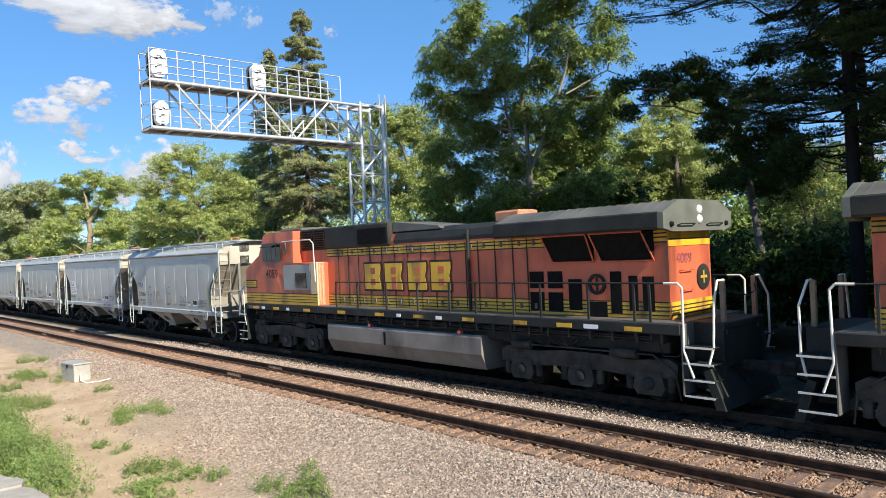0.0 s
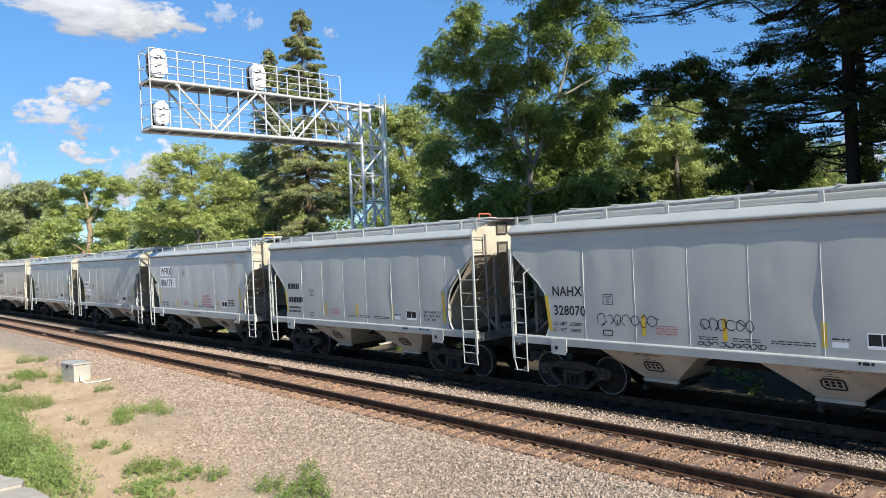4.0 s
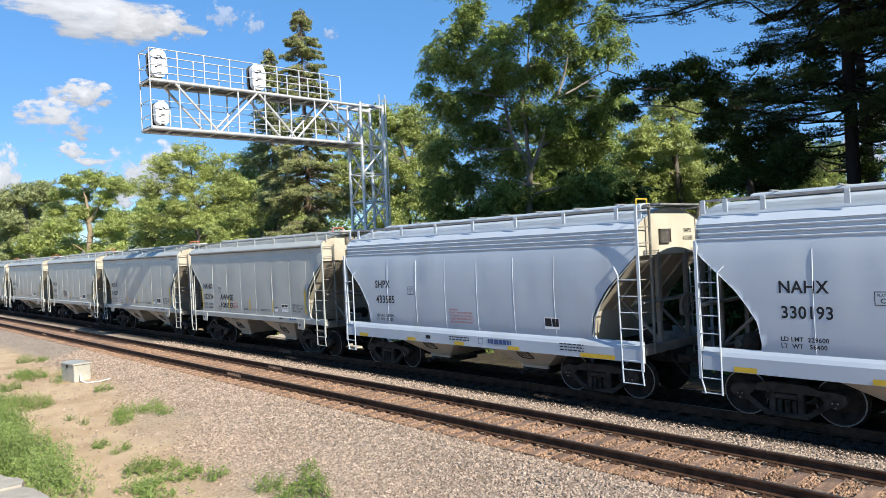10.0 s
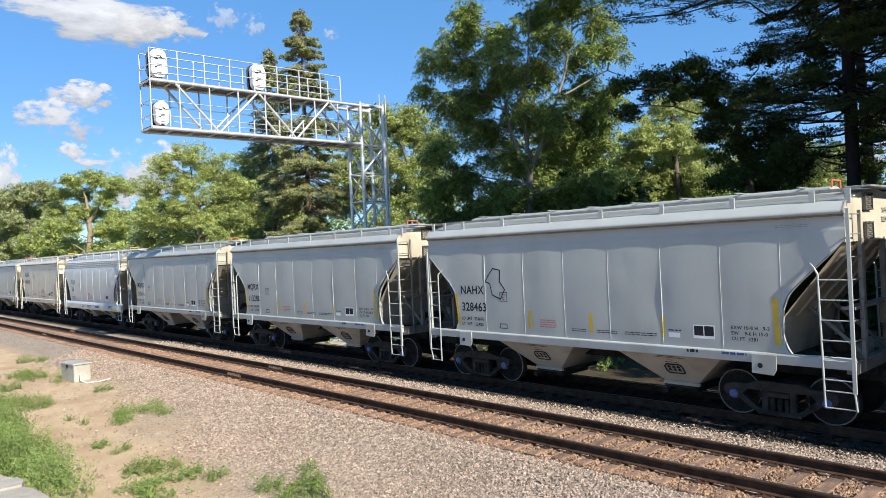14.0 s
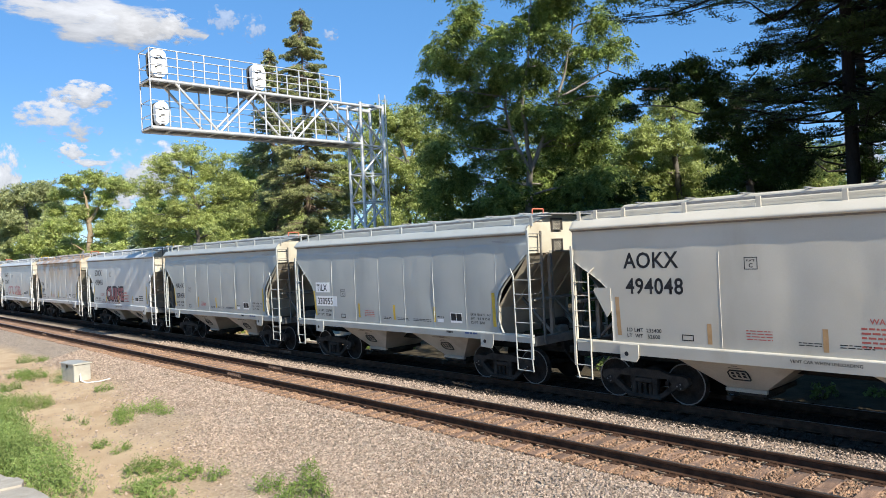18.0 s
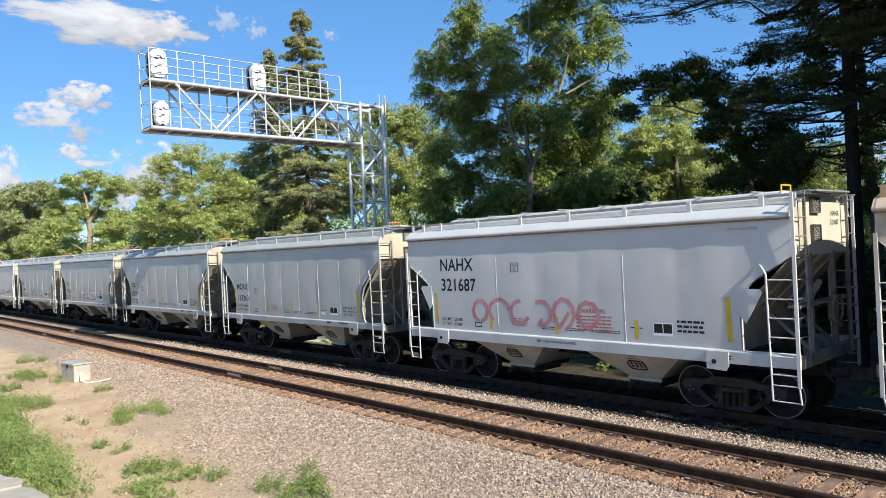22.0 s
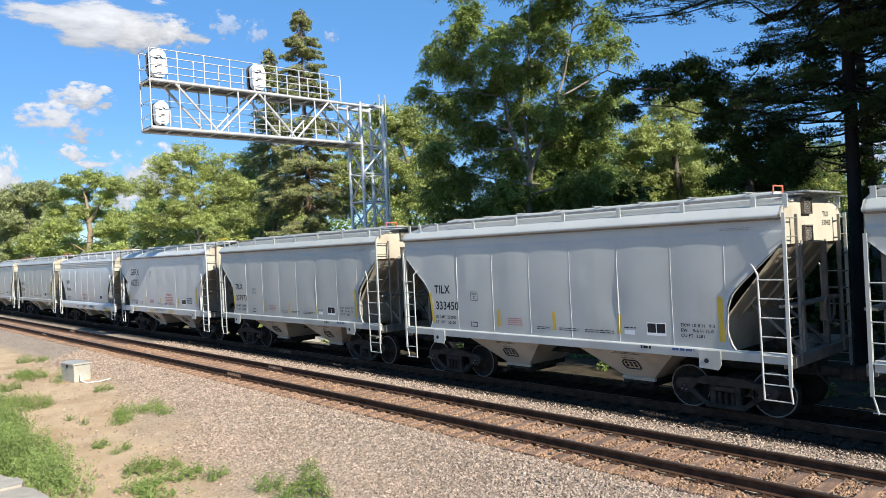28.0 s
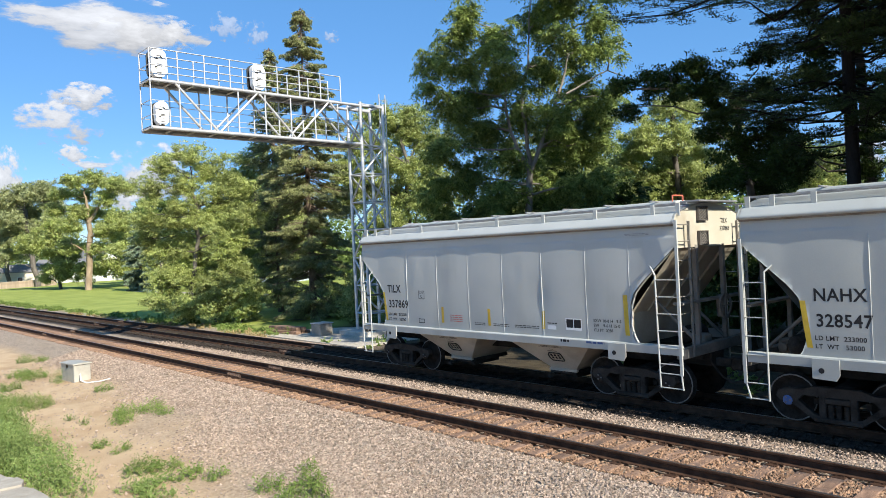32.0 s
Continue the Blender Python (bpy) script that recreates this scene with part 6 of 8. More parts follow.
    # the big emblem on the hood: four plain yellow slabs edged in black
    for k, x in enumerate((-2.05, -0.95, 0.22, 1.30)):
        w = 0.86
        part("hood_emblem_edge", Shape().prism([(x - 0.06, 2.40), (x + w + 0.06, 2.40), (x + w + 0.06, 2.62), (x + w - 0.02, 2.88), (x + w + 0.06, 3.12), (x + w + 0.06, 3.36), (x - 0.06, 3.36)], "y", -0.975, -0.966), LDARK, c)
        part("hood_emblem", Shape().prism([(x, 2.46), (x + w, 2.46), (x + w, 2.64), (x + w - 0.08, 2.88), (x + w, 3.10), (x + w, 3.30), (x, 3.30)], "y", -0.984, -0.975), LYELLOW, c, "yellow block emblem edged in black")
        part("emblem_gap", Shape().box(x + 0.34, x + 0.58, -0.990, -0.984, 2.60 if k != 1 else 2.46, 2.80 if k != 1 else 2.86).box(x + 0.34, x + 0.58, -0.990, -0.984, 2.96, 3.17), ORANGE, c)
    # handrails
    for s in (-1, 1):
        y = s * 1.46
        posts = (-3.1, -1.85, -0.33, 1.18, 2.57, 3.62, 5.0, 5.9, 7.33, 8.56, 8.95)
        for x in posts:
            part("stanchion", Shape().box(x - 0.03, x + 0.03, y - 0.02, y + 0.02, 1.5, 2.72, 0.006), LDARK, c)
        part("handrail", Shape().tube((-3.1, y, 2.72), (9.3, y, 2.72), 0.022, 6), LDARK, c)
        part("end_handrail", Shape().pipe([(9.3, y, 2.72), (9.62, y, 2.72), (9.72, y, 2.62), (9.70, y, 1.3), (9.9, y, 0.75)], 0.026, 8), RAILW, c, "pale bent step rail")
        part("end_handrail", Shape().pipe([(10.28, s * 0.75, 2.75), (10.26, s * 1.0, 2.75), (10.32, s * 1.30, 2.3), (10.30, s * 1.35, 1.4), (10.2, s * 1.4, 1.0)], 0.026, 8), RAILW, c, "pale bent step rail")
        part("end_stanchion", Shape().box(10.2, 10.3, s * 0.75 - 0.05, s * 0.75 + 0.05, 1.6, 2.75, 0.01), mat("post_brown", (0.16, 0.11, 0.07), (0.24, 0.17, 0.11), 3, 0.7), c)
        part("front_handrail", Shape().pipe([(-9.75, y, 2.6), (-9.85, y, 2.3), (-9.82, y, 1.3), (-9.7, y, 0.95)], 0.026, 8), RAILW, c, "pale bent step rail")
        part("front_handrail", Shape().pipe([(-10.3, s * 1.2, 2.6), (-10.4, s * 1.35, 2.2), (-10.42, s * 1.4, 1.3)], 0.026, 8), RAILW, c)
        # steps at both ends
        for e in (-1, 1):
            xa, xb = sorted((e * 9.68, e * 10.34))
            part("step_back", Shape().box(xa, xb, min(s * 0.9, s * 0.96), max(s * 0.9, s * 0.96), 0.45, 1.86), LDARK, c)
            for z in (0.38, 0.72, 1.06, 1.40):
                st = part("step", Shape().box(xa, xb, min(s * 0.95, s * 1.46), max(s * 0.95, s * 1.46), z - 0.02, z, 0.004), LDARK, c)
                part("step_edge", Shape().box(xa, xb, min(s * 1.46, s * 1.475), max(s * 1.46, s * 1.475), z - 0.035, z + 0.005), RAILW, st, "worn white step edge")
            part("step_side", Shape().box(e * 9.66 - 0.015, e * 9.66 + 0.015, min(s * 0.9, s * 1.47), max(s * 0.9, s * 1.47), 0.36, 1.86), LDARK if e < 0 else LGREY, c)
        # reflector plates along the deck edge
        for x in (-9.0, -7.4, -5.2, -3.0, -0.9, 1.0, 3.1, 5.0, 6.4, 8.3):
            part("deck_reflector", Shape().box(x, x + 0.45, min(s * 1.5, s * 1.508), max(s * 1.5, s * 1.508), 1.66, 1.76), LYELLOW, c)
    for e in (-1, 1):
        xa, xb = sorted((e * 9.6, e * 10.35))
        part("end_platform", Shape().box(xa, xb, -0.95, 0.95, 1.72, 1.86, 0.02), LDARK, c)
        part("pilot_plate", Shape().box(min(e * 10.1, e * 10.3), max(e * 10.1, e * 10.3), -0.95, 0.95, 0.9, 1.75, 0.02), LDARK, c)
        part("snow_plough", Shape().prism([(e * 10.2, 0.95), (e * 10.45, 0.3), (e * 10.5, 0.12), (e * 10.3, 0.12), (e * 10.05, 0.9)], "y", -1.35, 1.35), LDARK, c, "black plough plate")
        part("coupler", Shape().box(min(e * 10.2, e * 10.95), max(e * 10.2, e * 10.95), -0.09, 0.09, 0.76, 0.98, 0.03).box(min(e * 10.85, e * 11.15), max(e * 10.85, e * 11.15), -0.17, 0.17, 0.72, 1.02, 0.04), GRIME, c, "dark knuckle coupler")
        part("air_hose", Shape().pipe([(e * 10.3, -0.5, 0.95), (e * 10.6, -0.55, 0.6), (e * 10.9, -0.5, 0.5), (e * 11.1, -0.45, 0.6)], 0.03, 6), HOLE, c)
        part("safety_chain", Shape().pipe([(e * 10.25, -0.75, 2.6), (e * 10.4, -0.5, 2.45), (e * 10.45, 0, 2.38), (e * 10.4, 0.5, 2.45), (e * 10.25, 0.75, 2.6)], 0.012, 4), GRIME, c)
    # fuel tank
    part("fuel_tank", Shape().prism([(-1.42, 1.28), (-1.46, 1.2), (-1.46, 0.75), (-1.25, 0.32), (1.25, 0.32), (1.46, 0.75), (1.46, 1.2), (1.42, 1.28)], "x", -3.72, 3.75), TANK, c, "grimy steel fuel tank")
    part("sight_glass", Shape().box(-0.55, -0.45, -1.475, -1.46, 0.75, 1.15, 0.004), HOLE, c)
    for x in (-1.3, 2.9):
        part("fuel_filler", Shape().tube((x, -1.3, 1.32), (x, -1.47, 1.34), 0.06, 10), REDINK, c, "small red filler cap")
    for x in np.linspace(-3.2, 3.2, 5):
        part("tank_pipe", Shape().tube((x - 0.7, -1.36, 1.40), (x + 0.7, -1.36, 1.42), 0.03, 6), GRIME, c)
    rng = random.Random(8)
    for x in np.arange(-8.8, 9.2, 0.62):
        part("frame_bracket", Shape().box(x, x + 0.05, -1.48, -1.1, 1.42, 1.62), GRIME, c)
    for z, r in ((1.50, 0.025), (1.43, 0.018), (1.55, 0.018)):
        part("air_pipe", Shape().pipe([(-8.8, -1.40, z), (-3.0, -1.42, z - 0.01), (2.0, -1.41, z), (8.9, -1.40, z - 0.01)], r, 6), GRIME, c)
    for k in range(14):
        x = rng.uniform(4.2, 9.0) if k % 2 else rng.uniform(-8.8, -4.0)
        part("hanging_cable", Shape().pipe([(x, -1.3, 1.45), (x + 0.15, -1.34, 1.2 + rng.uniform(-0.1, 0.1)), (x + 0.5, -1.33, 1.15), (x + 0.75, -1.3, 1.4)], 0.016, 5), GRIME, c)
    for x, w in ((-8.3, 0.25), (-6.4, 0.2), (0.2, 0.2), (2.0, 0.25), (7.2, 0.4)):
        part("deck_placard", Shape().box(x, x + w, -1.508, -1.5, 1.66, 1.76), WHITE, c)
    # trucks
    wheel = loco_wheelset()
    for t in (-6.85, 6.88):
        tr = part("truck", Shape().box(-2.1, 2.1, -0.5, 0.5, 0.5, 0.9, 0.04), LTRUCK, c, "three-axle truck with coil springs", pose(t, 0, 0))
        for s in (-1, 1):
            f = Shape()
            f.prism([(-2.55, 0.95), (-2.35, 1.06), (-1.4, 0.98), (-0.5, 1.05), (0.5, 1.05), (1.4, 0.98), (2.35, 1.06), (2.55, 0.95), (2.55, 0.66), (1.5, 0.60), (0.7, 0.66), (-0.7, 0.66), (-1.5, 0.60), (-2.55, 0.66)], "y", s * 1.18 - 0.09, s * 1.18 + 0.09)
            part("side_frame", f, LTRUCK, tr)
            for q in (-1.85, 0, 1.85):
                part("axle_box", Shape().prism([(q - 0.30, 0.24), (q + 0.30, 0.24), (q + 0.40, 0.40), (q + 0.30, 0.76), (q - 0.30, 0.76), (q - 0.40, 0.40)], "y", s * 1.20 - 0.1, s * 1.20 + 0.1), LTRUCK, tr)
                part("axle_cap", Shape().lathe([(0, 0.06), (0.10, 0.06), (0.14, 0.03), (0.15, 0.0)], (q, s * 1.30, 0.50), (0, s, 0), 16), LDARK, tr)
                for d in (-0.52, 0.52):
                    sp = Shape().lathe([(0.075 + 0.04 * (k % 2), k * 0.032) for k in range(12)], (q + d, s * 1.2, 0.33), (0, 0, 1), 10)
                    part("coil_spring", sp, LTRUCK, tr)
            part("brake_cylinder", Shape().tube((-2.1, s * 1.28, 1.12), (-1.5, s * 1.28, 1.12), 0.11, 12).tube((0.9, s * 1.28, 1.12), (1.6, s * 1.28, 1.12), 0.11, 12), LTRUCK, tr)
            part("sand_pipe", Shape().pipe([(-2.4, s * 1.3, 1.2), (-2.0, s * 1.32, 1.14), (2.0, s * 1.32, 1.14), (2.5, s * 1.3, 0.8), (2.6, s * 1.25, 0.2)], 0.022, 6), LTRUCK, tr)
        for q in (-1.85, 0, 1.85):
            part("wheelset", wheel, None, tr, at=pose(q, 0, 0.52))
    return c


LOCO_B = build_loco()
LOCO_A = copy_thing(LOCO_B, pose(0, FAR_Y, 0, 0, 0, 180))
tagged(LOCO_A, "leading orange and black diesel locomotive, long hood trailing")
LOCOS = [LOCO_B, LOCO_A]
# ------------------------------------------------------------ trees and shrubs
def pine(name, label, base, height, radius, seed, trunk_r=0.21, lean=0.0, few=1.0):
    """An old pine: flat plates of soft needle tufts on bare crooked limbs, with gaps between the plates."""
    rng = np.random.default_rng(seed)
    tree = thing(name, label, "tree", pose(*base))
    wood = Shape()
    wood.tube((0, 0, -0.3), (lean * 0.5, 0, height * 0.5), trunk_r, 12, trunk_r * 0.8, caps=False).tube((lean * 0.5, 0, height * 0.5), (lean, 0, height), trunk_r * 0.8, 10, 0.04)
    cs, ax, coarse, coarse_ax = [], [], [], []
    for i in range(int(170 * few)):
        fine = i % 2 > 0 and i < 140 * few
        z = rng.uniform(6.4, 12.2) if fine else rng.uniform(11.6, height)
        f = float(np.interp(z, [5.5, 6.6, 7.3, 8.8, 9.3, 10.3, 10.7, 11.5, 24, 31], [0.16, 0.24, 0.58, 0.66, 0.42, 0.34, 0.98, 1.05, 0.95, 0.3]))
        a = rng.uniform(0, 2 * math.pi)
        ln = radius * f * rng.uniform(0.6, 1.1)
        root = np.array([lean * z / height, 0, z])
        tip = root + np.array([math.cos(a) * ln, math.sin(a) * ln, ln * rng.uniform(-0.10, 0.14)])
        limb(wood, root, tip, 0.03 + 0.022 * f, 0.01, rng, sag=-0.12, n=4, sides=5)
        side = np.array([-math.sin(a), math.cos(a), 0.0])
        for j in range(int((27 if fine else 16) * (0.5 + f))):
            t = rng.uniform(0.34, 1.05)
            fork = rng.standard_normal() * (0.10 + 0.16 * ln * t)
            c = root + (tip - root) * t + side * fork + np.array([0, 0, rng.normal(0, 0.09)])
            if j % 2 == 0:
                wood.tube(root + (tip - root) * max(0.2, t - 0.12), c, 0.010, 3, 0.005, caps=False)
            n = 54 if fine else 26
            u = rng.standard_normal((n, 3))
            u[:, 2] = np.abs(u[:, 2]) * 0.7 - 0.1
            u /= np.linalg.norm(u, axis=1, keepdims=True)
            p = c + u * rng.uniform(0.02, 0.22, (n, 1)) * np.array([1.3, 1.3, 0.6])
            (cs if fine else coarse).append(p)
            (ax if fine else coarse_ax).append(u * 1.2 + np.array([0, 0, 0.25]))
    part("trunk", wood, SHADEBARK, tree, "dark rough trunk with crooked limbs")
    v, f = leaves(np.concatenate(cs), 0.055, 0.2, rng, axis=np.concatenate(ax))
    part("crown", raw_mesh("crown", v, f, NEEDLE_SHADE), None, tree)
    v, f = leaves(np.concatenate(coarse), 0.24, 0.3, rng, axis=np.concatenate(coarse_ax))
    part("crown_top", raw_mesh("crown_top", v, f, NEEDLE_SHADE), None, tree)
    return tree


def shrub_row(name, label, spots, material, seed, n_leaf, size):
    for i, (x, y, h, r) in enumerate(spots):
        broadleaf(name, label, (x, y, -0.6), h, 0.2, r, n_leaf, size, material, seed + i, 0.08, 60, 0.75, 1, 6)


def foliage(centres, radii, per, size, ratio, rng, droop, flat=0.85):
    """Leaves gathered at the twig tips of clumps; with droop, leaflets in pairs along hanging stalks."""
    nt = max(4, per // (54 if droop else 22))
    tips = np.repeat(centres, nt, 0)
    u = rng.standard_normal((len(tips), 3))
    u /= np.linalg.norm(u, axis=1, keepdims=True)
    tips = tips + u * rng.uniform(0.25, 1.1, (len(tips), 1)) * np.repeat(radii, nt)[:, None] * np.array([1.2, 1.2, flat])
    if not droop:
        m = max(6, per // nt)
        c = np.repeat(tips, m, 0) + rng.standard_normal((len(tips) * m, 3)) * size * np.array([1.5, 1.5, 0.8])
        return leaves(c, size, ratio, rng, 0.7, normals=np.repeat(u, m, 0) * 0.7)
    fr, lf = 6, 9
    t0, u0 = np.repeat(tips, fr, 0), np.repeat(u, fr, 0)
    d = u0 * 0.6 + rng.standard_normal((len(t0), 3)) * 0.6
    d[:, 2] = d[:, 2] * 0.4
    d /= np.linalg.norm(d, axis=1, keepdims=True)
    ln = size * 4.4 * rng.uniform(0.7, 1.25, (len(t0), 1))
    side = np.cross(d, [0, 0, 1.0])
    side /= np.linalg.norm(side, axis=1, keepdims=True) + 1e-6
    cs, ax = [], []
    for k in range(lf):
        t = (k + 1.0) / lf
        c = t0 + d * ln * t
        c[:, 2] -= ln[:, 0] * droop * t * t * 1.1
        sg = 1 if k % 2 else -1
        ax.append(side * sg * (0.9 if k < lf - 1 else 0.0) + d * 0.5 + np.array([0, 0, -0.45 * droop - 0.3 * t]))
        cs.append(c + side * sg * size * 0.7)
    return leaves(np.concatenate(cs), size, ratio, rng, 0.8, normals=np.tile(u0 * 0.5, (lf, 1)), axis=np.concatenate(ax))


def grown(name, label, base, stems, lobes, n_leaf, size, leaf_material, seed, trunk_r=0.25, clump_r=0.55, crowd=7.0, boughs=1, bark=None, ratio=0.36, droop=0.0, squash=0.8):
    """A tree of crooked stems whose limbs end in separate lobes of leaves (x, y, z, radius), with gaps between them. Returns the thing and its boughs."""
    rng = np.random.default_rng(seed)
    tree = thing(name, label, "tree", pose(*base))
    wood, spine = Shape(), []
    for k, stem in enumerate(stems):
        r0, r1 = (trunk_r, trunk_r * 0.72) if k == 0 else (trunk_r * (0.55 if k < 4 else 0.25), 0.025)
        n = len(stem) - 1
        for i in range(n):
            spine += limb(wood, stem[i], stem[i + 1], r0 + (r1 - r0) * i / n, r0 + (r1 - r0) * (i + 1) / n, rng, n=3, sides=8)
    spine = np.array(spine)
    centres, owner = [], []
    for k, (x, y, z, r) in enumerate(lobes):
        lo = np.array([x, y, z])
        gap = np.linalg.norm(spine - lo, axis=1) + np.where(spine[:, 2] > z, 4.0, 0.0) + 0.8 * np.maximum(0, z - 4.0 - spine[:, 2])
        limb(wood, spine[int(np.argmin(gap))], lo, 0.03 + 0.03 * r, 0.015, rng, sag=0.1, n=4, sides=5)
        for j in range(max(4, int(crowd * r * r / clump_r))):
            u = rng.standard_normal(3)
            u /= np.linalg.norm(u)
            q = lo + u * r * rng.uniform(0.25, 1.0) * np.array([1.05, 1.05, squash])
            centres.append(q)
            owner.append(k)
            if j % 2 == 0:
                limb(wood, lo, q, 0.018, 0.006, rng, n=2, sides=3)
    centres, owner = np.array(centres), np.array(owner)
    part("trunk", wood, bark or BARK, tree, "branching bark-covered trunk")
    made = []
    for b in range(boughs):
        sel = centres[(owner % boughs) == b]
        v, f = foliage(sel, clump_r * rng.uniform(0.6, 1.3, len(sel)), n_leaf // len(centres), size, ratio, rng, droop)
        made.append(part("crown" if boughs == 1 else "bough", raw_mesh("crown", v, f, leaf_material), None, tree))
    return tree, made


WALNUT_HIGH = [(-1.5, -4.4, 15.5, 1.07), (-1.2, -3.1, 16.6, 1.15), (-4.3, -2.8, 14.9, 1.10), (-2.3, -2.1, 14.5, 1.33), (-2.3, -5.2, 12.5, 0.84), (-2.5, -3.2, 11.9, 1.37), (-0.7, -1.0, 13.4, 1.44), (0.4, -1.8, 15.5, 0.96), (-0.1, 1.3, 16.8, 1.28), (2.3, -0.1, 15.0, 1.08), (1.9, 1.3, 17.2, 1.24), (2.9, 3.1, 16.5, 1.07), (3.5, 3.3, 14.9, 0.99), (2.2, 2.9, 15.0, 1.07), (0.0, 1.5, 14.1, 1.48), (0.9, 3.9, 13.0, 1.38), (3.6, 2.5, 11.9, 1.04), (-2.1, -1.4, 12.5, 1.27), (-0.6, 0.6, 11.7, 1.47), (1.7, 0.4, 11.1, 1.34), (0.5, -2.8, 14.3, 1.06)]
WALNUT_LOW = [(2.2, 2.9, 11.1, 1.25), (1.3, 2.0, 11.0, 1.2), (-3.2, -0.5, 10.9, 1.71), (-2.5, -4.1, 9.6, 1.35), (-0.2, -1.5, 9.1, 1.53), (0.3, 2.8, 9.8, 1.70), (2.2, 2.9, 9.7, 1.39), (1.0, 0.8, 7.7, 1.56), (-3.1, -1.7, 8.2, 1.61), (3.8, 1.0, 7.4, 1.30), (-4.1, -3.2, 7.6, 1.28), (-0.4, -1.4, 7.0, 1.42), (3.2, 0.7, 18.3, 1.79), (-0.7, 0.2, 19.6, 1.91), (-3.4, -1.0, 20.1, 1.51), (1.7, -0.1, 20.6, 2.12), (3.3, 4.3, 18.7, 1.43), (2.3, 1.1, 7.2, 1.35), (-2.4, -1.1, 6.0, 1.29), (-0.2, 1.2, 5.7, 1.28), (3.0, 1.3, 5.7, 1.21), (-4.2, -2.5, 6.0, 1.17)]
WALNUT_STEMS = [[(-0.2, -0.3, -0.3), (-0.07, -0.15, 6.2), (0.04, -0.03, 8.2)], [(0.04, -0.03, 8.21), (-0.40, -0.51, 9.59), (-0.67, -0.81, 11.08), (-0.65, -0.78, 13.11), (-0.94, -1.10, 15.95)], [(0.04, -0.03, 8.21), (-0.02, -0.10, 10.25), (-0.10, -0.19, 12.29), (0.20, 0.13, 14.93), (0.39, 0.35, 17.74)], [(0.04, -0.03, 8.21), (0.44, 0.41, 9.53), (0.92, 0.92, 11.12), (1.41, 1.46, 13.12), (1.75, 1.83, 15.13), (2.08, 2.19, 17.62)], [(1.17, 1.19, 12.20), (2.14, 2.26, 12.91), (3.12, 3.32, 13.63), (3.95, 4.22, 13.10)]]
GREYBARK = mat("walnut_bark", (0.15, 0.135, 0.115), (0.28, 0.255, 0.22), 3, 0.9, 0, 1.0, 25, stretch=(1, 1, 0.25), spec=0.1)
# the low lobes beside the trunk hang behind it
WALNUT_LOBES = [(x - 1.6, y + 1.5, z, r) if abs(x * 0.68 + y * 0.74 - 0.2) < 1.5 and 6 < z < 10.6 else (x, y, z, r) for x, y, z, r in WALNUT_HIGH + WALNUT_LOW]
WALNUT, WALNUT_BOUGHS = grown("walnut_tree", "tall dark green walnut tree with a forked trunk", (-25.6, 30.3, -0.5), WALNUT_STEMS, WALNUT_LOBES, 270000, 0.105, LEAF_WALNUT, 11, 0.24, 0.56, 5.6, 5, GREYBARK, 0.28, 0.8)
spruce("spruce_tree", "tall spruce with drooping branches and bare inner twigs", (-40.6, 25.4, -0.5), 20.8, 4.6, 210000, NEEDLE, 12, 0.55, size=0.10, whorls=64, gap=2.4)
spruce("spruce_tree", "narrow spruce behind a taller one", (-48.8, 27.6, -0.5), 20.9, 3.4, 60000, NEEDLE, 13, 0.6, size=0.12, whorls=60)
ELM = [(-1.6, -2.7, 10.7, 0.99), (-0.7, -1.4, 11.3, 1.07), (-2.1, -3.4, 9.2, 0.98), (-1.6, -1.6, 9.4, 1.39), (-1.3, 0.4, 10.7, 1.26), (-2.0, -3.7, 7.4, 1.13), (-1.1, -1.6, 7.2, 1.61), (-0.3, 0.3, 8.1, 1.48), (-3.6, -2.3, 5.2, 1.57), (-2.3, -0.4, 4.9, 1.82), (1.5, 0.1, 5.5, 1.43), (-2.1, -2.2, 2.8, 1.54), (-1.6, -0.1, 2.3, 1.65), (-0.1, -2.0, 1.1, 1.28), (-2.7, -2.6, 3.3, 1.01), (1.5, 0.2, 3.4, 1.36), (-4.1, -3.4, 6.0, 0.86), (-0.1, 1.7, 9.3, 1.18), (0.2, 0.4, 1.5, 1.39), (-1.6, -3.8, 1.6, 0.67), (2.4, 0.8, 6.8, 1.28)]
grown("elm_tree", "bushy bright green tree with foliage down to the grass", (-46.0, 21.4, -0.55), [[(-1.34, -1.46, -0.29), (-1.09, -1.19, 3.54), (-0.98, -1.07, 7.00), (-1.02, -1.12, 9.71)]], ELM, 190000, 0.07, LEAF_LIGHT, 14, 0.16, 0.5, 9.0, squash=0.95)
ELM = [(-1.2, -1.7, 11.7, 1.41), (-1.5, -0.1, 10.8, 1.35), (-2.0, -3.4, 10.8, 1.21), (-2.3, -1.8, 9.0, 1.62), (-0.0, -0.5, 8.3, 1.41), (-2.2, -3.5, 7.5, 1.59), (-2.2, -1.5, 5.6, 1.72), (0.4, -0.4, 5.5, 1.40), (-0.6, -1.2, 13.0, 0.84), (-3.4, -2.5, 4.7, 1.72), (-0.5, -0.5, 3.1, 1.70)]
grown("elm_tree", "bright green tree beside a spruce", (-53.0, 30.0, -0.6), [[(0, 0, -0.3), (-0.6, -0.8, 5.0), (-1.2, -1.4, 11.0)]], ELM, 70000, 0.10, LEAF_LIGHT, 24, 0.2, 0.7, 8.0, squash=0.95)
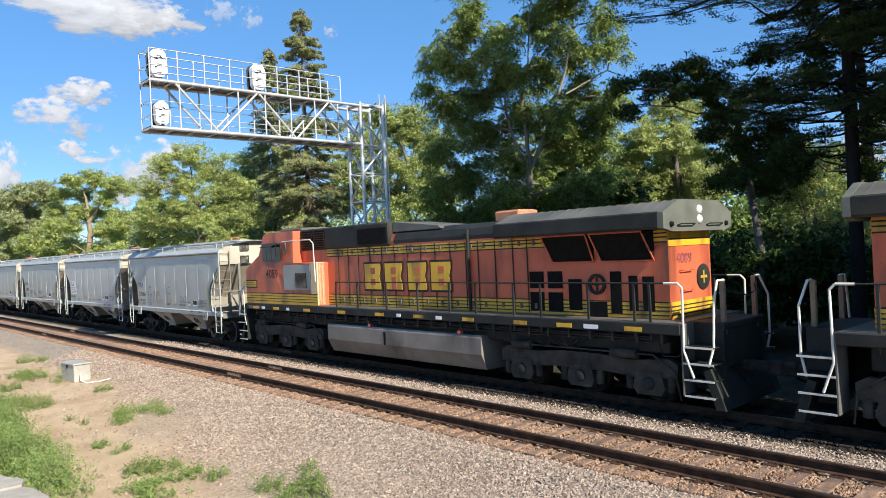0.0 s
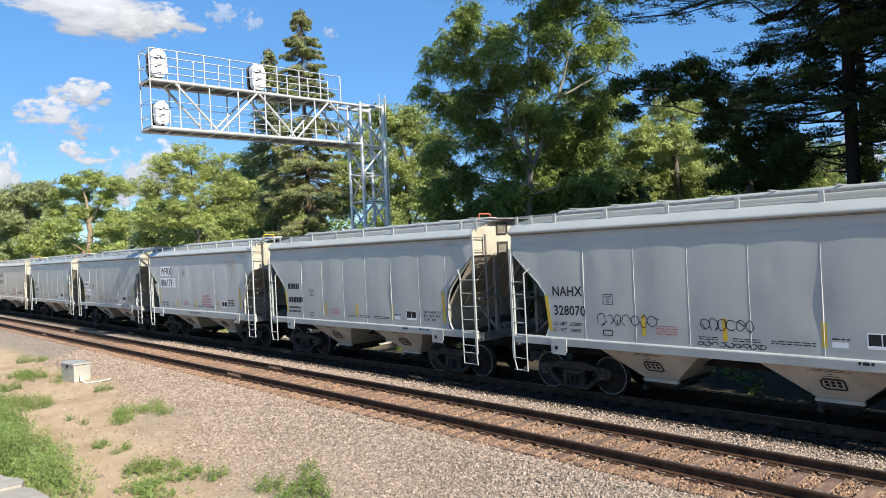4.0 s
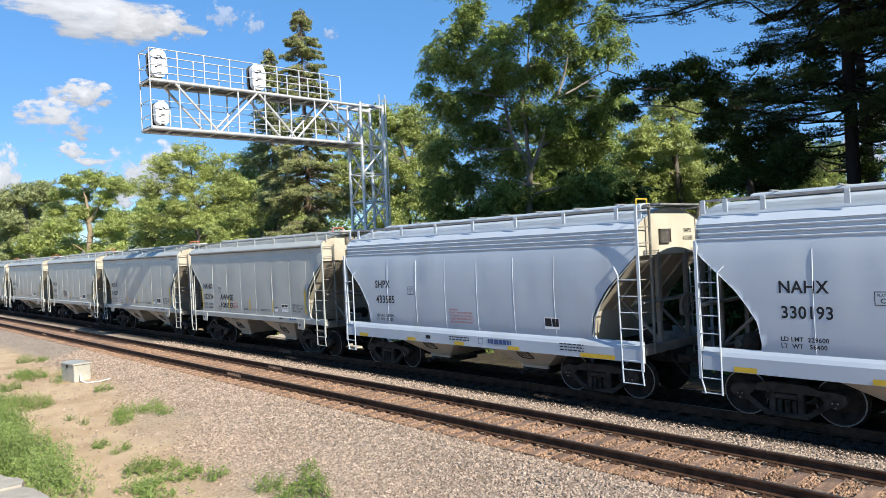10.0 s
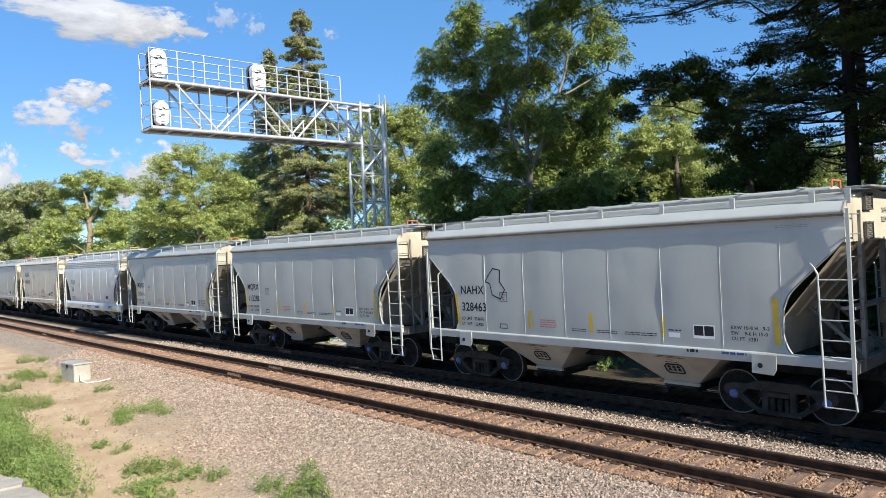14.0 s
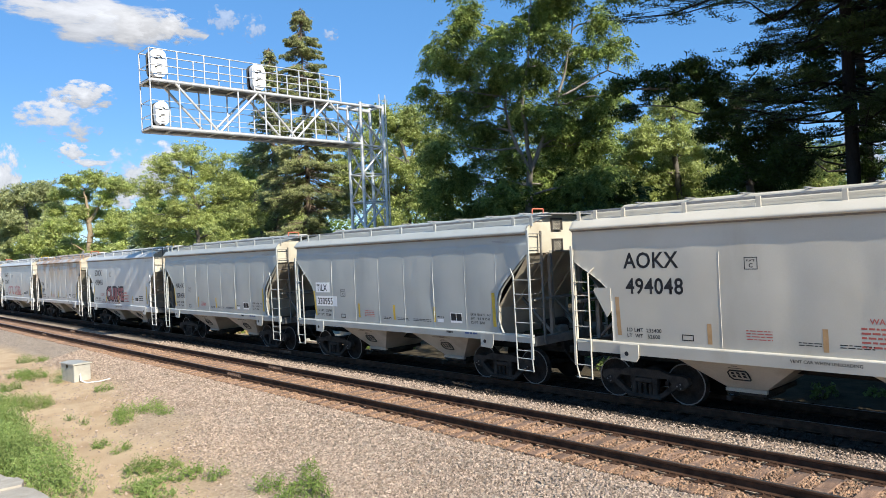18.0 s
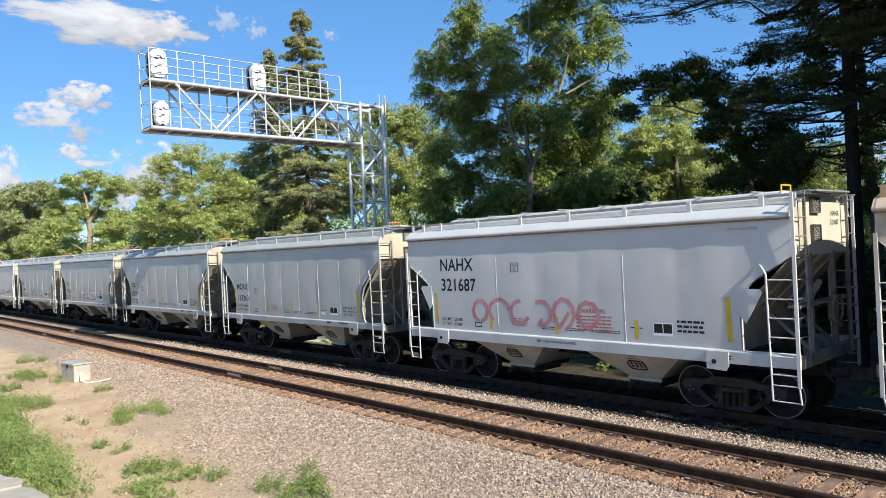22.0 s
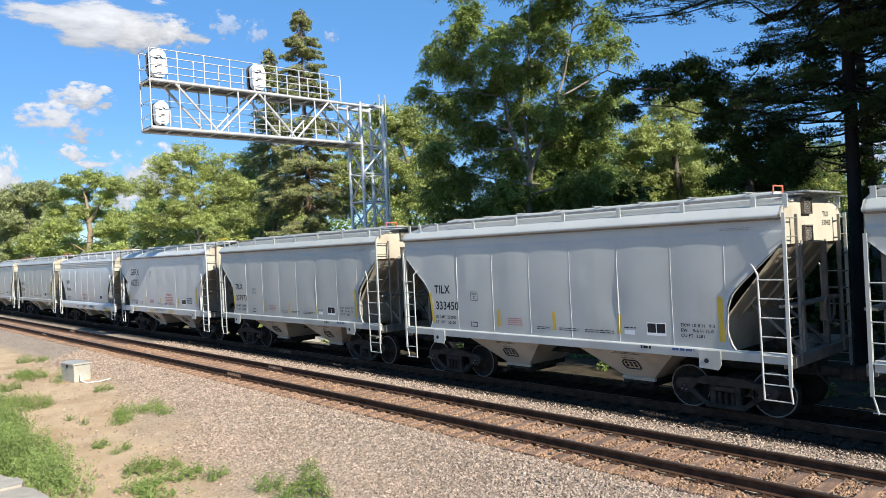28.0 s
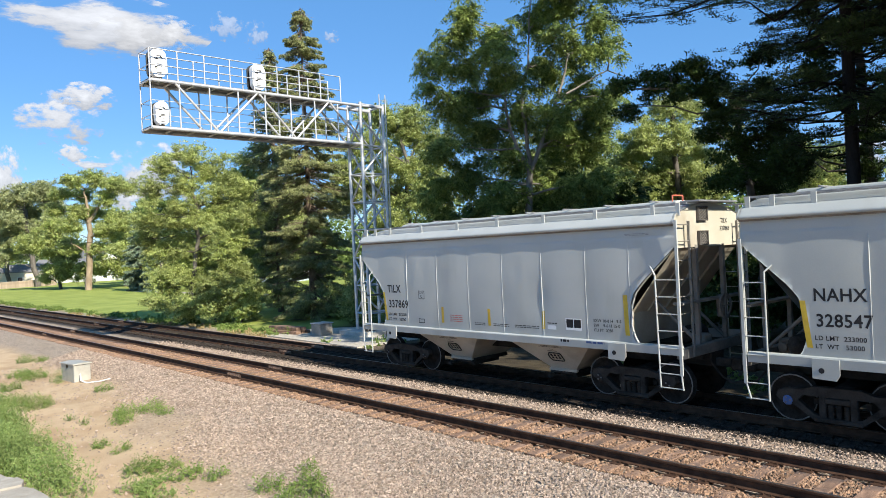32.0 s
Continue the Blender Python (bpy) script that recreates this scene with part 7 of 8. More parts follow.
MAPLE = [(-2.1, -1.3, 14.9, 2.00), (-0.7, 0.3, 14.4, 2.00), (-3.0, -1.4, 12.1, 2.12), (-0.1, -0.6, 11.3, 2.07), (0.0, 1.6, 13.9, 1.61), (-3.0, -1.0, 9.1, 2.28), (1.3, -1.0, 8.5, 2.17), (-4.3, -2.6, 16.5, 1.11), (-1.8, -2.6, 16.1, 1.37), (-0.7, -0.9, 16.2, 1.28), (-2.2, -4.5, 13.3, 1.93), (-4.0, -3.2, 10.2, 2.25), (-4.2, -5.8, 11.6, 1.95), (-6.0, -4.4, 8.8, 2.02), (-1.5, -2.9, 6.5, 2.19), (0.4, 0.8, 10.3, 1.98)]
grown("maple_tree", "light green maple tree in full sun", (-46.6, 41.0, -0.6), [[(0, 0, -0.3), (-1, -1, 6.0), (-1.6, -1.6, 15.0)]], MAPLE, 120000, 0.11, LEAF_LIGHT, 15, 0.2, 0.65, 8.0)
MAPLE = [(0.7, 0.3, 12.2, 1.26), (1.3, 1.9, 12.5, 1.07), (0.2, -1.1, 10.7, 1.31), (1.4, 0.1, 10.3, 1.52), (1.4, 2.6, 9.7, 1.22), (-1.4, -0.4, 10.5, 1.08), (-1.5, -1.3, 9.1, 1.13), (-0.5, 1.3, 8.8, 1.52), (2.3, 1.2, 8.1, 1.17), (0.3, 1.9, 7.5, 1.44), (3.4, 2.2, 10.5, 0.90), (2.4, 4.6, 9.0, 1.09), (-0.8, -0.4, 7.7, 1.35), (1.8, 2.4, 6.5, 1.28), (-0.4, 1.6, 6.3, 1.46), (-2.1, -1.0, 7.1, 1.22)]
grown("maple_tree", "pale green maple tree between darker trees", (-23.4, 40.0, -0.7), [[(0.4, 0.4, -0.3), (0.8, 0.9, 7.6), (0.75, 0.8, 10.4), (0.7, 0.78, 12.2)]], MAPLE, 90000, 0.085, LEAF_LIGHT, 16, 0.2, 0.5, 7.0)
CHERRY = [(-2.4, -1.6, 10.5, 0.60), (-0.9, -2.6, 10.3, 0.65), (-0.7, -1.3, 9.9, 0.75), (-0.8, -2.4, 9.3, 0.65), (-0.2, -1.3, 8.7, 0.86), (-0.0, -1.0, 7.5, 0.94), (-0.5, 0.8, 6.6, 1.04), (-0.2, -1.6, 6.3, 0.81), (-2.5, -3.4, 10.1, 0.49), (-3.3, -3.7, 10.0, 0.42), (-3.7, -2.8, 9.3, 0.48), (-1.6, -0.1, 8.4, 0.61), (-0.2, 0.5, 9.7, 0.86), (0.8, -0.1, 8.0, 0.82), (0.6, 0.8, 6.4, 0.97), (-2.7, -2.2, 9.8, 0.51), (-1.3, -3.0, 9.5, 0.52), (0.1, 0.8, 11.0, 0.64)]
grown("cherry_tree", "dark leafy tree growing among the pine boughs", (-11.5, 26.5, -0.6), [[(0, 0, -0.3), (0, -0.2, 5.0), (-0.3, -0.6, 8.5)], [(-0.3, -0.6, 8.5), (-1.2, -1.8, 9.8), (-3.2, -3.4, 9.9)]], CHERRY, 70000, 0.062, LEAF_SHADE, 51, 0.17, 0.36, 8.0)
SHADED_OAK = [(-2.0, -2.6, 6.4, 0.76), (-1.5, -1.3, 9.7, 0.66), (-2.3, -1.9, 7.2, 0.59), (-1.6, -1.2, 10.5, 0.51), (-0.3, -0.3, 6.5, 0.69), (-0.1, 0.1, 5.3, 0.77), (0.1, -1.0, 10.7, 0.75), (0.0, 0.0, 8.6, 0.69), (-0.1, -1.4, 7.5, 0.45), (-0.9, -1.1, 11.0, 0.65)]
grown("oak_tree", "shaded oak tree behind the pine trunk", (-7.6, 27.5, -0.6), [[(0, 0, -0.3), (-0.3, -0.3, 6.0), (-0.6, -0.5, 11.5)]], SHADED_OAK, 40000, 0.062, LEAF_SHADE, 52, 0.2, 0.36, 8.0)
broadleaf("walnut_tree", "shaded walnut sapling beside a taller tree", (-16.6, 28.5, -0.6), 4.4, 0.3, 2.0, 24000, 0.10, LEAF_SHADE, 18, 0.15, 110, 0.65, 1, 8, droop=0.5)
broadleaf("maple_tree", "dark maple tree under a pine", (-11.5, 32.0, -0.7), 4.6, 0.3, 2.6, 24000, 0.11, LEAF_SHADE, 19, 0.18, 150, 0.75, 1, 9)
broadleaf("maple_tree", "sunlit pale maple tree behind a pine", (-14.6, 41.0, -0.7), 9.0, 0.5, 3.4, 40000, 0.09, LEAF_LIGHT, 17, 0.2, 110, 0.7, 1, 9)
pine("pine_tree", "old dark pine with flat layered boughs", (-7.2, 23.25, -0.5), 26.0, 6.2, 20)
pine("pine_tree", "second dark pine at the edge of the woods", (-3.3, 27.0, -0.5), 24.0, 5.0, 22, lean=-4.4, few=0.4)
broadleaf("maple_tree", "green maple tree deep in the woods", (-34.0, 45.0, -0.8), 13.0, 0.3, 5.5, 40000, 0.16, LEAF_LIGHT, 53, 0.2, 140, 1.0, 1, 9)
broadleaf("maple_tree", "green maple tree deep in the woods", (-29.0, 49.0, -0.8), 11.0, 0.3, 5.5, 36000, 0.18, LEAF_MID, 54, 0.2, 130, 1.0, 1, 9)
broadleaf("maple_tree", "green maple tree deep in the woods", (-19.5, 50.0, -0.8), 8.0, 0.3, 4.0, 36000, 0.18, LEAF_MID, 55, 0.2, 130, 1.0, 1, 9)
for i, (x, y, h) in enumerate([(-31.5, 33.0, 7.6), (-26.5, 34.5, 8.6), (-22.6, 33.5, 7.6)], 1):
    broadleaf("walnut_tree", "dark young walnut in the shade of a taller one", (x, y, -0.6), h, 0.4, 2.7, 30000, 0.11, LEAF_SHADE, 90 + i, 0.12, 110, 0.7, 1, 8, droop=0.5)
shrub_row("shrub", "dark shaded shrub behind the railway", [(-30.2, 27.5, 4.6, 2.3), (-27.0, 28.2, 4.6, 2.5), (-24.0, 28.6, 4.8, 2.5), (-20.4, 28.0, 5.8, 2.8), (-16.4, 25.5, 3.4, 1.9), (-12.9, 26.5, 4.2, 2.3), (-10.0, 27.5, 4.2, 2.3), (-5.6, 27.0, 3.2, 2.0), (-1.4, 26.0, 5.4, 2.6), (1.6, 26.5, 5.2, 2.6)], LEAF_SHADE, 60, 16000, 0.115)
shrub_row("shrub", "bright leafy shrub at the foot of an elm", [(-45.0, 20.6, 3.2, 1.6), (-46.4, 22.6, 4.2, 2.5), (-43.4, 21.6, 3.0, 1.9)], LEAF_LIGHT, 140, 16000, 0.075)
shrub_row("shrub", "leafy shrub at the foot of a spruce", [(-36.6, 26.6, 3.4, 1.7), (-34.0, 24.8, 2.2, 1.2), (-39.0, 29.5, 4.6, 2.0)], LEAF_LIGHT, 80, 14000, 0.08)
# unseen trees added to the east, between the sun and the undergrowth, to cast shade
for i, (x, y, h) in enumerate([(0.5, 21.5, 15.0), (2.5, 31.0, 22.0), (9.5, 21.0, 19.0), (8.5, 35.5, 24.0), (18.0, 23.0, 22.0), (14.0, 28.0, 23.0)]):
    broadleaf("maple_tree", "unseen maple tree added to shade the edge of the woods", (x, y, -0.6), h, 0.4, 3.6 if i == 0 else 4.6, 30000, 0.20, LEAF_SHADE, 120 + i, 0.2, 120, 1.0, 1, 9)
# the park to the west
ASH = [(2.7, -2.7, 19.5, 1.69), (0.9, 1.3, 20.2, 1.75), (6.0, 3.1, 18.9, 1.81), (3.3, 6.5, 18.6, 1.46), (-1.9, -3.4, 17.6, 1.63), (3.6, 2.5, 16.5, 1.42), (-2.9, 1.7, 14.3, 1.89), (5.2, 4.4, 11.7, 1.43), (0.2, -1.6, 14.4, 1.63), (-0.6, -2.4, 11.7, 1.52), (2.4, 2.3, 10.2, 1.54), (6.9, 2.7, 7.4, 1.30), (-4.1, -3.9, 15.0, 1.44), (-4.1, 0.5, 17.9, 1.47), (0.5, 1.3, 7.7, 1.34), (-4.5, -2.0, 8.0, 1.25)]
ASH_STEMS = [[(-0.1, -0.1, -0.2), (0.22, 0.24, 6.7), (0.33, 0.36, 12.3)], [(0.33, 0.36, 12.34), (1.68, 1.82, 15.33), (3.13, 3.40, 17.28), (5.04, 5.47, 18.17)], [(0.33, 0.36, 12.34), (0.17, 0.18, 15.95), (0.05, 0.04, 18.52), (-0.95, -1.04, 19.93)], [(0.32, 0.34, 9.78), (1.88, 2.04, 10.70), (3.30, 3.58, 11.62)], [(0.22, 0.24, 6.71), (-1.32, -1.45, 8.35), (-2.48, -2.71, 8.95)]]
grown("ash_tree", "park tree with a pale bare trunk and spreading crown", (-138.5, 39.6, -0.85), ASH_STEMS, [(x, y, z, r * 1.2) for x, y, z, r in ASH], 90000, 0.16, LEAF_LIGHT, 31, 0.62, 0.9, 8.0, 1, PALEBARK)
PARK_MAPLE = [(0.8, -1.7, 13.8, 2.5), (-3.8, 3.1, 12.4, 2.3), (1.5, -1.1, 8.7, 2.9), (-1.0, 3.2, 7.7, 2.3), (-6.3, -1.4, 12.2, 2.3), (-8.1, -10.4, 12.4, 2.5), (-6.4, -7.9, 8.9, 2.3), (1.9, 0.2, 4.1, 2.5), (1.0, -4.7, 4.8, 2.3), (-11.4, -12.8, 9.8, 2.5), (-2.9, -7.0, 3.6, 2.3), (-6.1, -10.2, 4.4, 2.3), (5.7, 1.6, 3.6, 1.8)]
grown("maple_tree", "full green maple behind the park lawn", (-150.0, 50.0, -0.9), [[(0, 0, -0.2), (0, 0, 6.0), (0, 0, 14.0)], [(0, 0, 5.0), (4, 4, 10.0)], [(0, 0, 5.0), (-5, -5, 10.0)]], PARK_MAPLE, 60000, 0.24, LEAF_LIGHT, 42, 0.45, 1.2, 7.0, squash=0.95)
OAK = [(-6.7, -5.9, 22.8, 3.04), (3.0, -3.8, 22.9, 2.67), (-7.6, -9.3, 21.4, 2.73), (0.5, -1.5, 20.2, 2.45), (-7.1, -4.1, 18.7, 2.78), (-2.4, -10.0, 16.3, 2.67), (3.7, -1.8, 16.5, 2.01), (-6.5, -6.9, 13.1, 2.47), (-7.9, -10.3, 11.9, 2.45), (-13.1, -11.4, 19.8, 2.78), (-0.8, -3.8, 14.8, 2.17), (5.1, 0.2, 14.4, 1.88), (-13.8, -7.4, 8.5, 1.98), (-7.1, -12.3, 7.8, 2.16), (1.0, -5.2, 22.1, 2.14)]
grown("oak_tree", "broad olive-green oak tree far off", (-190.0, 48.0, -0.9), [[(-4, -4, -0.2), (-4, -5, 8.0), (-4, -6, 19.0)], [(-4, -5, 8.0), (1, -3, 15.0), (3, -3, 20.0)]], [(x, y, z, r * 1.15) for x, y, z, r in OAK], 90000, 0.23, LEAF_OAK, 32, 0.7, 1.1, 7.0)
OAK = [(-8.0, -4.8, 10.6, 1.52), (-5.3, -2.8, 11.6, 1.63), (-2.8, -0.8, 10.3, 1.62), (-1.3, 1.4, 9.6, 1.62), (-6.1, -3.8, 8.7, 1.39), (-0.3, -2.6, 7.9, 1.47), (-0.4, -0.6, 6.2, 1.37), (-0.7, -2.1, 4.5, 1.36), (1.4, -0.6, 2.7, 1.36), (-2.9, -2.5, 2.6, 1.15), (2.7, 1.3, 6.6, 1.14), (-6.6, -6.2, 8.8, 1.04)]
grown("oak_tree", "low bright tree in front of an oak", (-158.0, 40.5, -0.9), [[(0, -0.6, -0.2), (0.1, -0.8, 4.0), (-2, -2, 8.5)]], OAK, 40000, 0.19, LEAF_LIGHT, 33, 0.35, 0.8, 8.0)
broadleaf("oak_tree", "green oak tree behind the park houses", (-168.0, 64.0, -0.9), 20.0, 2.0, 9.0, 40000, 0.30, LEAF_MID, 34, 0.5, 130, 1.4, 1, 9)
broadleaf("oak_tree", "green oak tree behind the park lawn", (-128.0, 62.0, -0.9), 16.0, 1.0, 7.5, 40000, 0.27, LEAF_LIGHT, 35, 0.5, 130, 1.2, 1, 9)
broadleaf("oak_tree", "green tree across the park lawn", (-98.0, 55.0, -0.9), 14.0, 1.0, 6.5, 40000, 0.22, LEAF_MID, 36, 0.4, 130, 1.1, 1, 9)
spruce("spruce_tree", "blue-green spruce in the park", (-119.0, 42.0, -0.9), 12.5, 4.2, 34000, NEEDLE_BLUE, 37, 0.4, size=0.30, whorls=32)
spruce("spruce_tree", "blue-green spruce in the park", (-108.0, 40.5, -0.9), 11.0, 3.6, 30000, NEEDLE_BLUE, 38, 0.4, size=0.28, whorls=30)
broadleaf("oak_tree", "green tree filling the park's edge", (-112.0, 58.0, -0.9), 16.0, 1.0, 7.0, 40000, 0.25, LEAF_LIGHT, 39, 0.4, 130, 1.1, 1, 9)
broadleaf("oak_tree", "green tree filling the park's edge", (-84.0, 48.0, -0.9), 12.0, 0.8, 5.6, 44000, 0.18, LEAF_LIGHT, 40, 0.35, 130, 1.0, 1, 9)
broadleaf("oak_tree", "tall olive oak beside the far houses", (-225.0, 44.0, -0.9), 25.0, 2.0, 10.0, 40000, 0.36, LEAF_OAK, 41, 0.6, 150, 1.6, 1, 9)


def far_woods():
    """The tree line that closes the horizon all round."""
    rng = np.random.default_rng(77)
    cs = []
    for i in range(420):
        if i < 300:
            x, y = rng.uniform(-420, 140), rng.uniform(72, 120)
        else:
            x, y = rng.uniform(-520, -330), rng.uniform(-120, 80)
        r = rng.uniform(4, 7)
        h = rng.uniform(9, 15)
        n = 420
        u = rng.standard_normal((n, 3))
        u /= np.linalg.norm(u, axis=1, keepdims=True)
        cs.append(np.array([x, y, h * 0.5 - 1]) + u * np.array([r, r, h * 0.5]) * rng.uniform(0.75, 1.05, (n, 1)))
    v, f = leaves(np.concatenate(cs), 0.5, 0.5, rng)
    tagged(new("far_woods", raw_mesh("far_woods", v, f, LEAF_MID)), "distant mixed green tree line", "woods", kind="stuff")


far_woods()


def sprigs(name, spots, per, height, size, material, label, seed, kind="", spread=0.3, category="weed"):
    """Weeds: leaning leafy stems from the soil."""
    rng = np.random.default_rng(seed)
    vs, fs, o = [], [], 0
    for (x, y, r, h) in spots:
        n_st = max(5, int(per * r * r))
        a, q = rng.uniform(0, 6.283, n_st), r * np.sqrt(rng.uniform(0, 1, n_st))
        bx, by = x + np.cos(a) * q, y + np.sin(a) * q
        bz = ground_height(bx, by) - 0.02
        lean = rng.standard_normal((n_st, 2)) * spread
        hh = h * rng.uniform(0.5, 1.1, n_st) * (1.1 - 0.5 * (q / r) ** 2)
        m = 13
        for k in range(m):
            t = (k + 0.6) / m
            c = np.stack([bx + lean[:, 0] * hh * t, by + lean[:, 1] * hh * t, bz + hh * t], 1)
            c[:, :2] += rng.standard_normal((n_st, 2)) * 0.035
            d = np.stack([rng.standard_normal(n_st), rng.standard_normal(n_st), rng.uniform(0.3, 1.6, n_st)], 1)
            v, f = leaves(c, size, 0.26, rng, axis=d)
            vs.append(v)
            fs.append(f + o)
            o += len(v)
    me = raw_mesh(name, np.concatenate(vs), np.concatenate(fs), material)
    return tagged(new(name, me), label, category, "weeds on the sand" if not kind else "", kind)


WEED = leaf_mat("weed_green", (0.11, 0.17, 0.038), (0.23, 0.30, 0.085), 0.25, 0.3)
WEED_TALL = leaf_mat("weed_pale_green", (0.13, 0.20, 0.05), (0.28, 0.35, 0.12), 0.25, 0.3)
STRAW = leaf_mat("dry_grass", (0.30, 0.22, 0.10), (0.42, 0.33, 0.17), 0.3, 0.2)
for i, (x, y, r, h) in enumerate([(-36.8, 7.7, 0.35, 0.4), (-36.1, 8.2, 0.3, 0.3), (-31.5, 6.8, 0.5, 0.4), (-32.6, 6.6, 0.45, 0.35), (-25.6, 7.6, 0.28, 0.35), (-20.4, 6.5, 0.36, 0.42), (-21.2, 6.9, 0.36, 0.4), (-20.9, 7.5, 0.36, 0.4), (-20.2, 7.6, 0.25, 0.3), (-29.5, 5.7, 0.4, 0.4), (-25.2, 5.5, 0.5, 0.5), (-26.2, 5.0, 0.55, 0.5), (-18.3, 5.3, 0.24, 0.25), (-17.4, 5.5, 0.22, 0.3), (-15.5, 5.3, 0.4, 0.34), (-15.1, 5.6, 0.35, 0.3), (-21.2, 5.8, 0.15, 0.25), (-22.1, 5.7, 0.14, 0.22), (-12.3, 7.4, 0.22, 0.3), (-12.1, 6.4, 0.3, 0.35), (-13.6, 6.1, 0.25, 0.3), (-14.2, 5.7, 0.35, 0.3), (-11.1, 6.6, 0.5, 0.35), (-29.3, 7.15, 0.25, 0.55), (-11.6, 7.0, 0.3, 0.3)]):
    sprigs("weed_clump", [(x, y, r, h)], 420, h, 0.036, WEED, "leafy green weed clump on bare sand", 200 + i)
rngw = random.Random(9)
mass = []
while len(mass) < 135:
    x, y = rngw.uniform(-28, -14.3), rngw.uniform(2.0, 5.0)
    if y < 3.85 + 0.07 * (-15.5 - x) + rngw.uniform(-0.15, 0.15) and not (x > -16.4 and y < 3.35):
        mass.append((x, y, 0.45, rngw.uniform(0.55, 0.9)))
for i in range(12):
    mass.append((rngw.uniform(-14.6, -13.2), rngw.uniform(4.5, 5.2), 0.22, 0.28))
sprigs("tall_weeds", mass, 240, 0.7, 0.038, WEED_TALL, "dense knee-high pale green weeds", 300, "stuff", 0.25, "weeds")
strip = [(rngw.uniform(-150, -33), rngw.uniform(18.6, 20.0), 0.5, rngw.uniform(0.15, 0.5)) for _ in range(130)]
sprigs("verge_weeds", strip, 60, 0.6, 0.09, WEED, "rough green weeds along the track bed", 301, "stuff", 0.3, "weeds")
dry = [(rngw.uniform(-70, -30), rngw.uniform(17.7, 19.0), 0.4, rngw.uniform(0.15, 0.35)) for _ in range(24)]
sprigs("dry_grass", dry, 60, 0.4, 0.08, STRAW, "straw-coloured dry grass beside the ballast", 302, "stuff", 0.35, "grass")
under = [(rngw.uniform(-30, 6), rngw.uniform(18.8, 22.0), 0.45, rngw.uniform(0.15, 0.4)) for _ in range(26)]
sprigs("trackside_weeds", under, 50, 0.5, 0.09, WEED_TALL, "sparse green weeds behind the far track", 303, "stuff", 0.3, "weeds")


# ------------------------------------------------------------ ballast stones
def ballast_stones():
    """Crushed stone as split wedges: pale on the shoulders, rust-dusted between the rails of the near track."""
    rng = np.random.default_rng(42)
    n = 420000
    a, d = np.radians(rng.uniform(103, 172, n)), 11.0 + 27.0 * rng.uniform(0, 1, n) ** 1.15
    x, y = np.cos(a) * d, np.sin(a) * d
    # the near shoulder tapers out over the sand
    lim = 4.6 - 0.16 * x + 0.6 * np.sin(x * 0.9) + rng.standard_normal(n) * 0.5
    keep = (y > lim) | (y > 8.5 + 0.3 * rng.standard_normal(n)) | (rng.uniform(0, 1, n) < 0.05)
    keep &= (y < 18.0) & (x > -36) & (rng.uniform(0, 1, n) < np.clip(d / 22, 0.55, 1.0))
    keep &= ~((np.abs(np.abs(y - NEAR_Y) - 0.7535) < 0.11) | (np.abs(np.abs(y - FAR_Y) - 0.7535) < 0.09))
    x, y, d = x[keep][:190000], y[keep][:190000], d[keep][:190000]
    n = len(x)
    s = rng.uniform(0.012, 0.025, n) * np.clip(0.75 + d / 60, 0.9, 1.3)
    bed = np.abs(y - NEAR_Y) < 1.32
    # stones under and behind the far track take the colour with painted shade
    shade_dirt = (np.abs(y - FAR_Y) < 1.62 + 0.12 * rng.standard_normal(n)) | ((y > 16.7) & (x > -26))
    z = np.where(bed | (np.abs(y - FAR_Y) < 1.32), -0.205 + rng.uniform(-0.012, 0.012, n), ground_height(x, y) + s * rng.uniform(0.1, 0.9, n))
    wedge = np.array([(-1, -1, -0.7), (1, -1, -0.7), (1, 1, -0.7), (-1, 1, -0.7), (-0.55, 0.1, 0.75), (0.6, -0.1, 0.75)])
    v = wedge[None] * rng.uniform(0.6, 1.25, (n, 6, 3)) * np.stack([s * rng.uniform(0.8, 1.4, n), s * rng.uniform(0.7, 1.1, n), s * rng.uniform(0.7, 1.2, n)], 1)[:, None, :]
    a, b = rng.uniform(0, 6.283, n), rng.uniform(-0.7, 0.7, n)
    ca, sa, cb, sb = np.cos(a), np.sin(a), np.cos(b), np.sin(b)
    vx, vy, vz = v[..., 0], v[..., 1], v[..., 2]
    y2, z2 = vy * cb[:, None] - vz * sb[:, None], vy * sb[:, None] + vz * cb[:, None]
    v = np.stack([vx * ca[:, None] - y2 * sa[:, None], vx * sa[:, None] + y2 * ca[:, None], z2], -1)
    v = v + np.stack([x, y, z], 1)[:, None, :]
    tri = np.array([(0, 1, 5), (0, 5, 4), (1, 2, 5), (2, 3, 4), (2, 4, 5), (3, 0, 4)])
    for name, label, material, pick in (("ballast_stones", "loose pinkish-grey crushed stone", STONE, ~bed & ~shade_dirt), ("oiled_stones", "dirty crushed stone with train shade painted in, by the far track", STONE_SHADE, shade_dirt), ("rail_bed_stones", "rust-dusted crushed stone between the ties", STONE_RUST, bed)):
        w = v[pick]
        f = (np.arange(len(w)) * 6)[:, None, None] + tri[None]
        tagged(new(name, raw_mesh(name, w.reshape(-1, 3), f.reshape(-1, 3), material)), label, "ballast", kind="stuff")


ballast_stones()

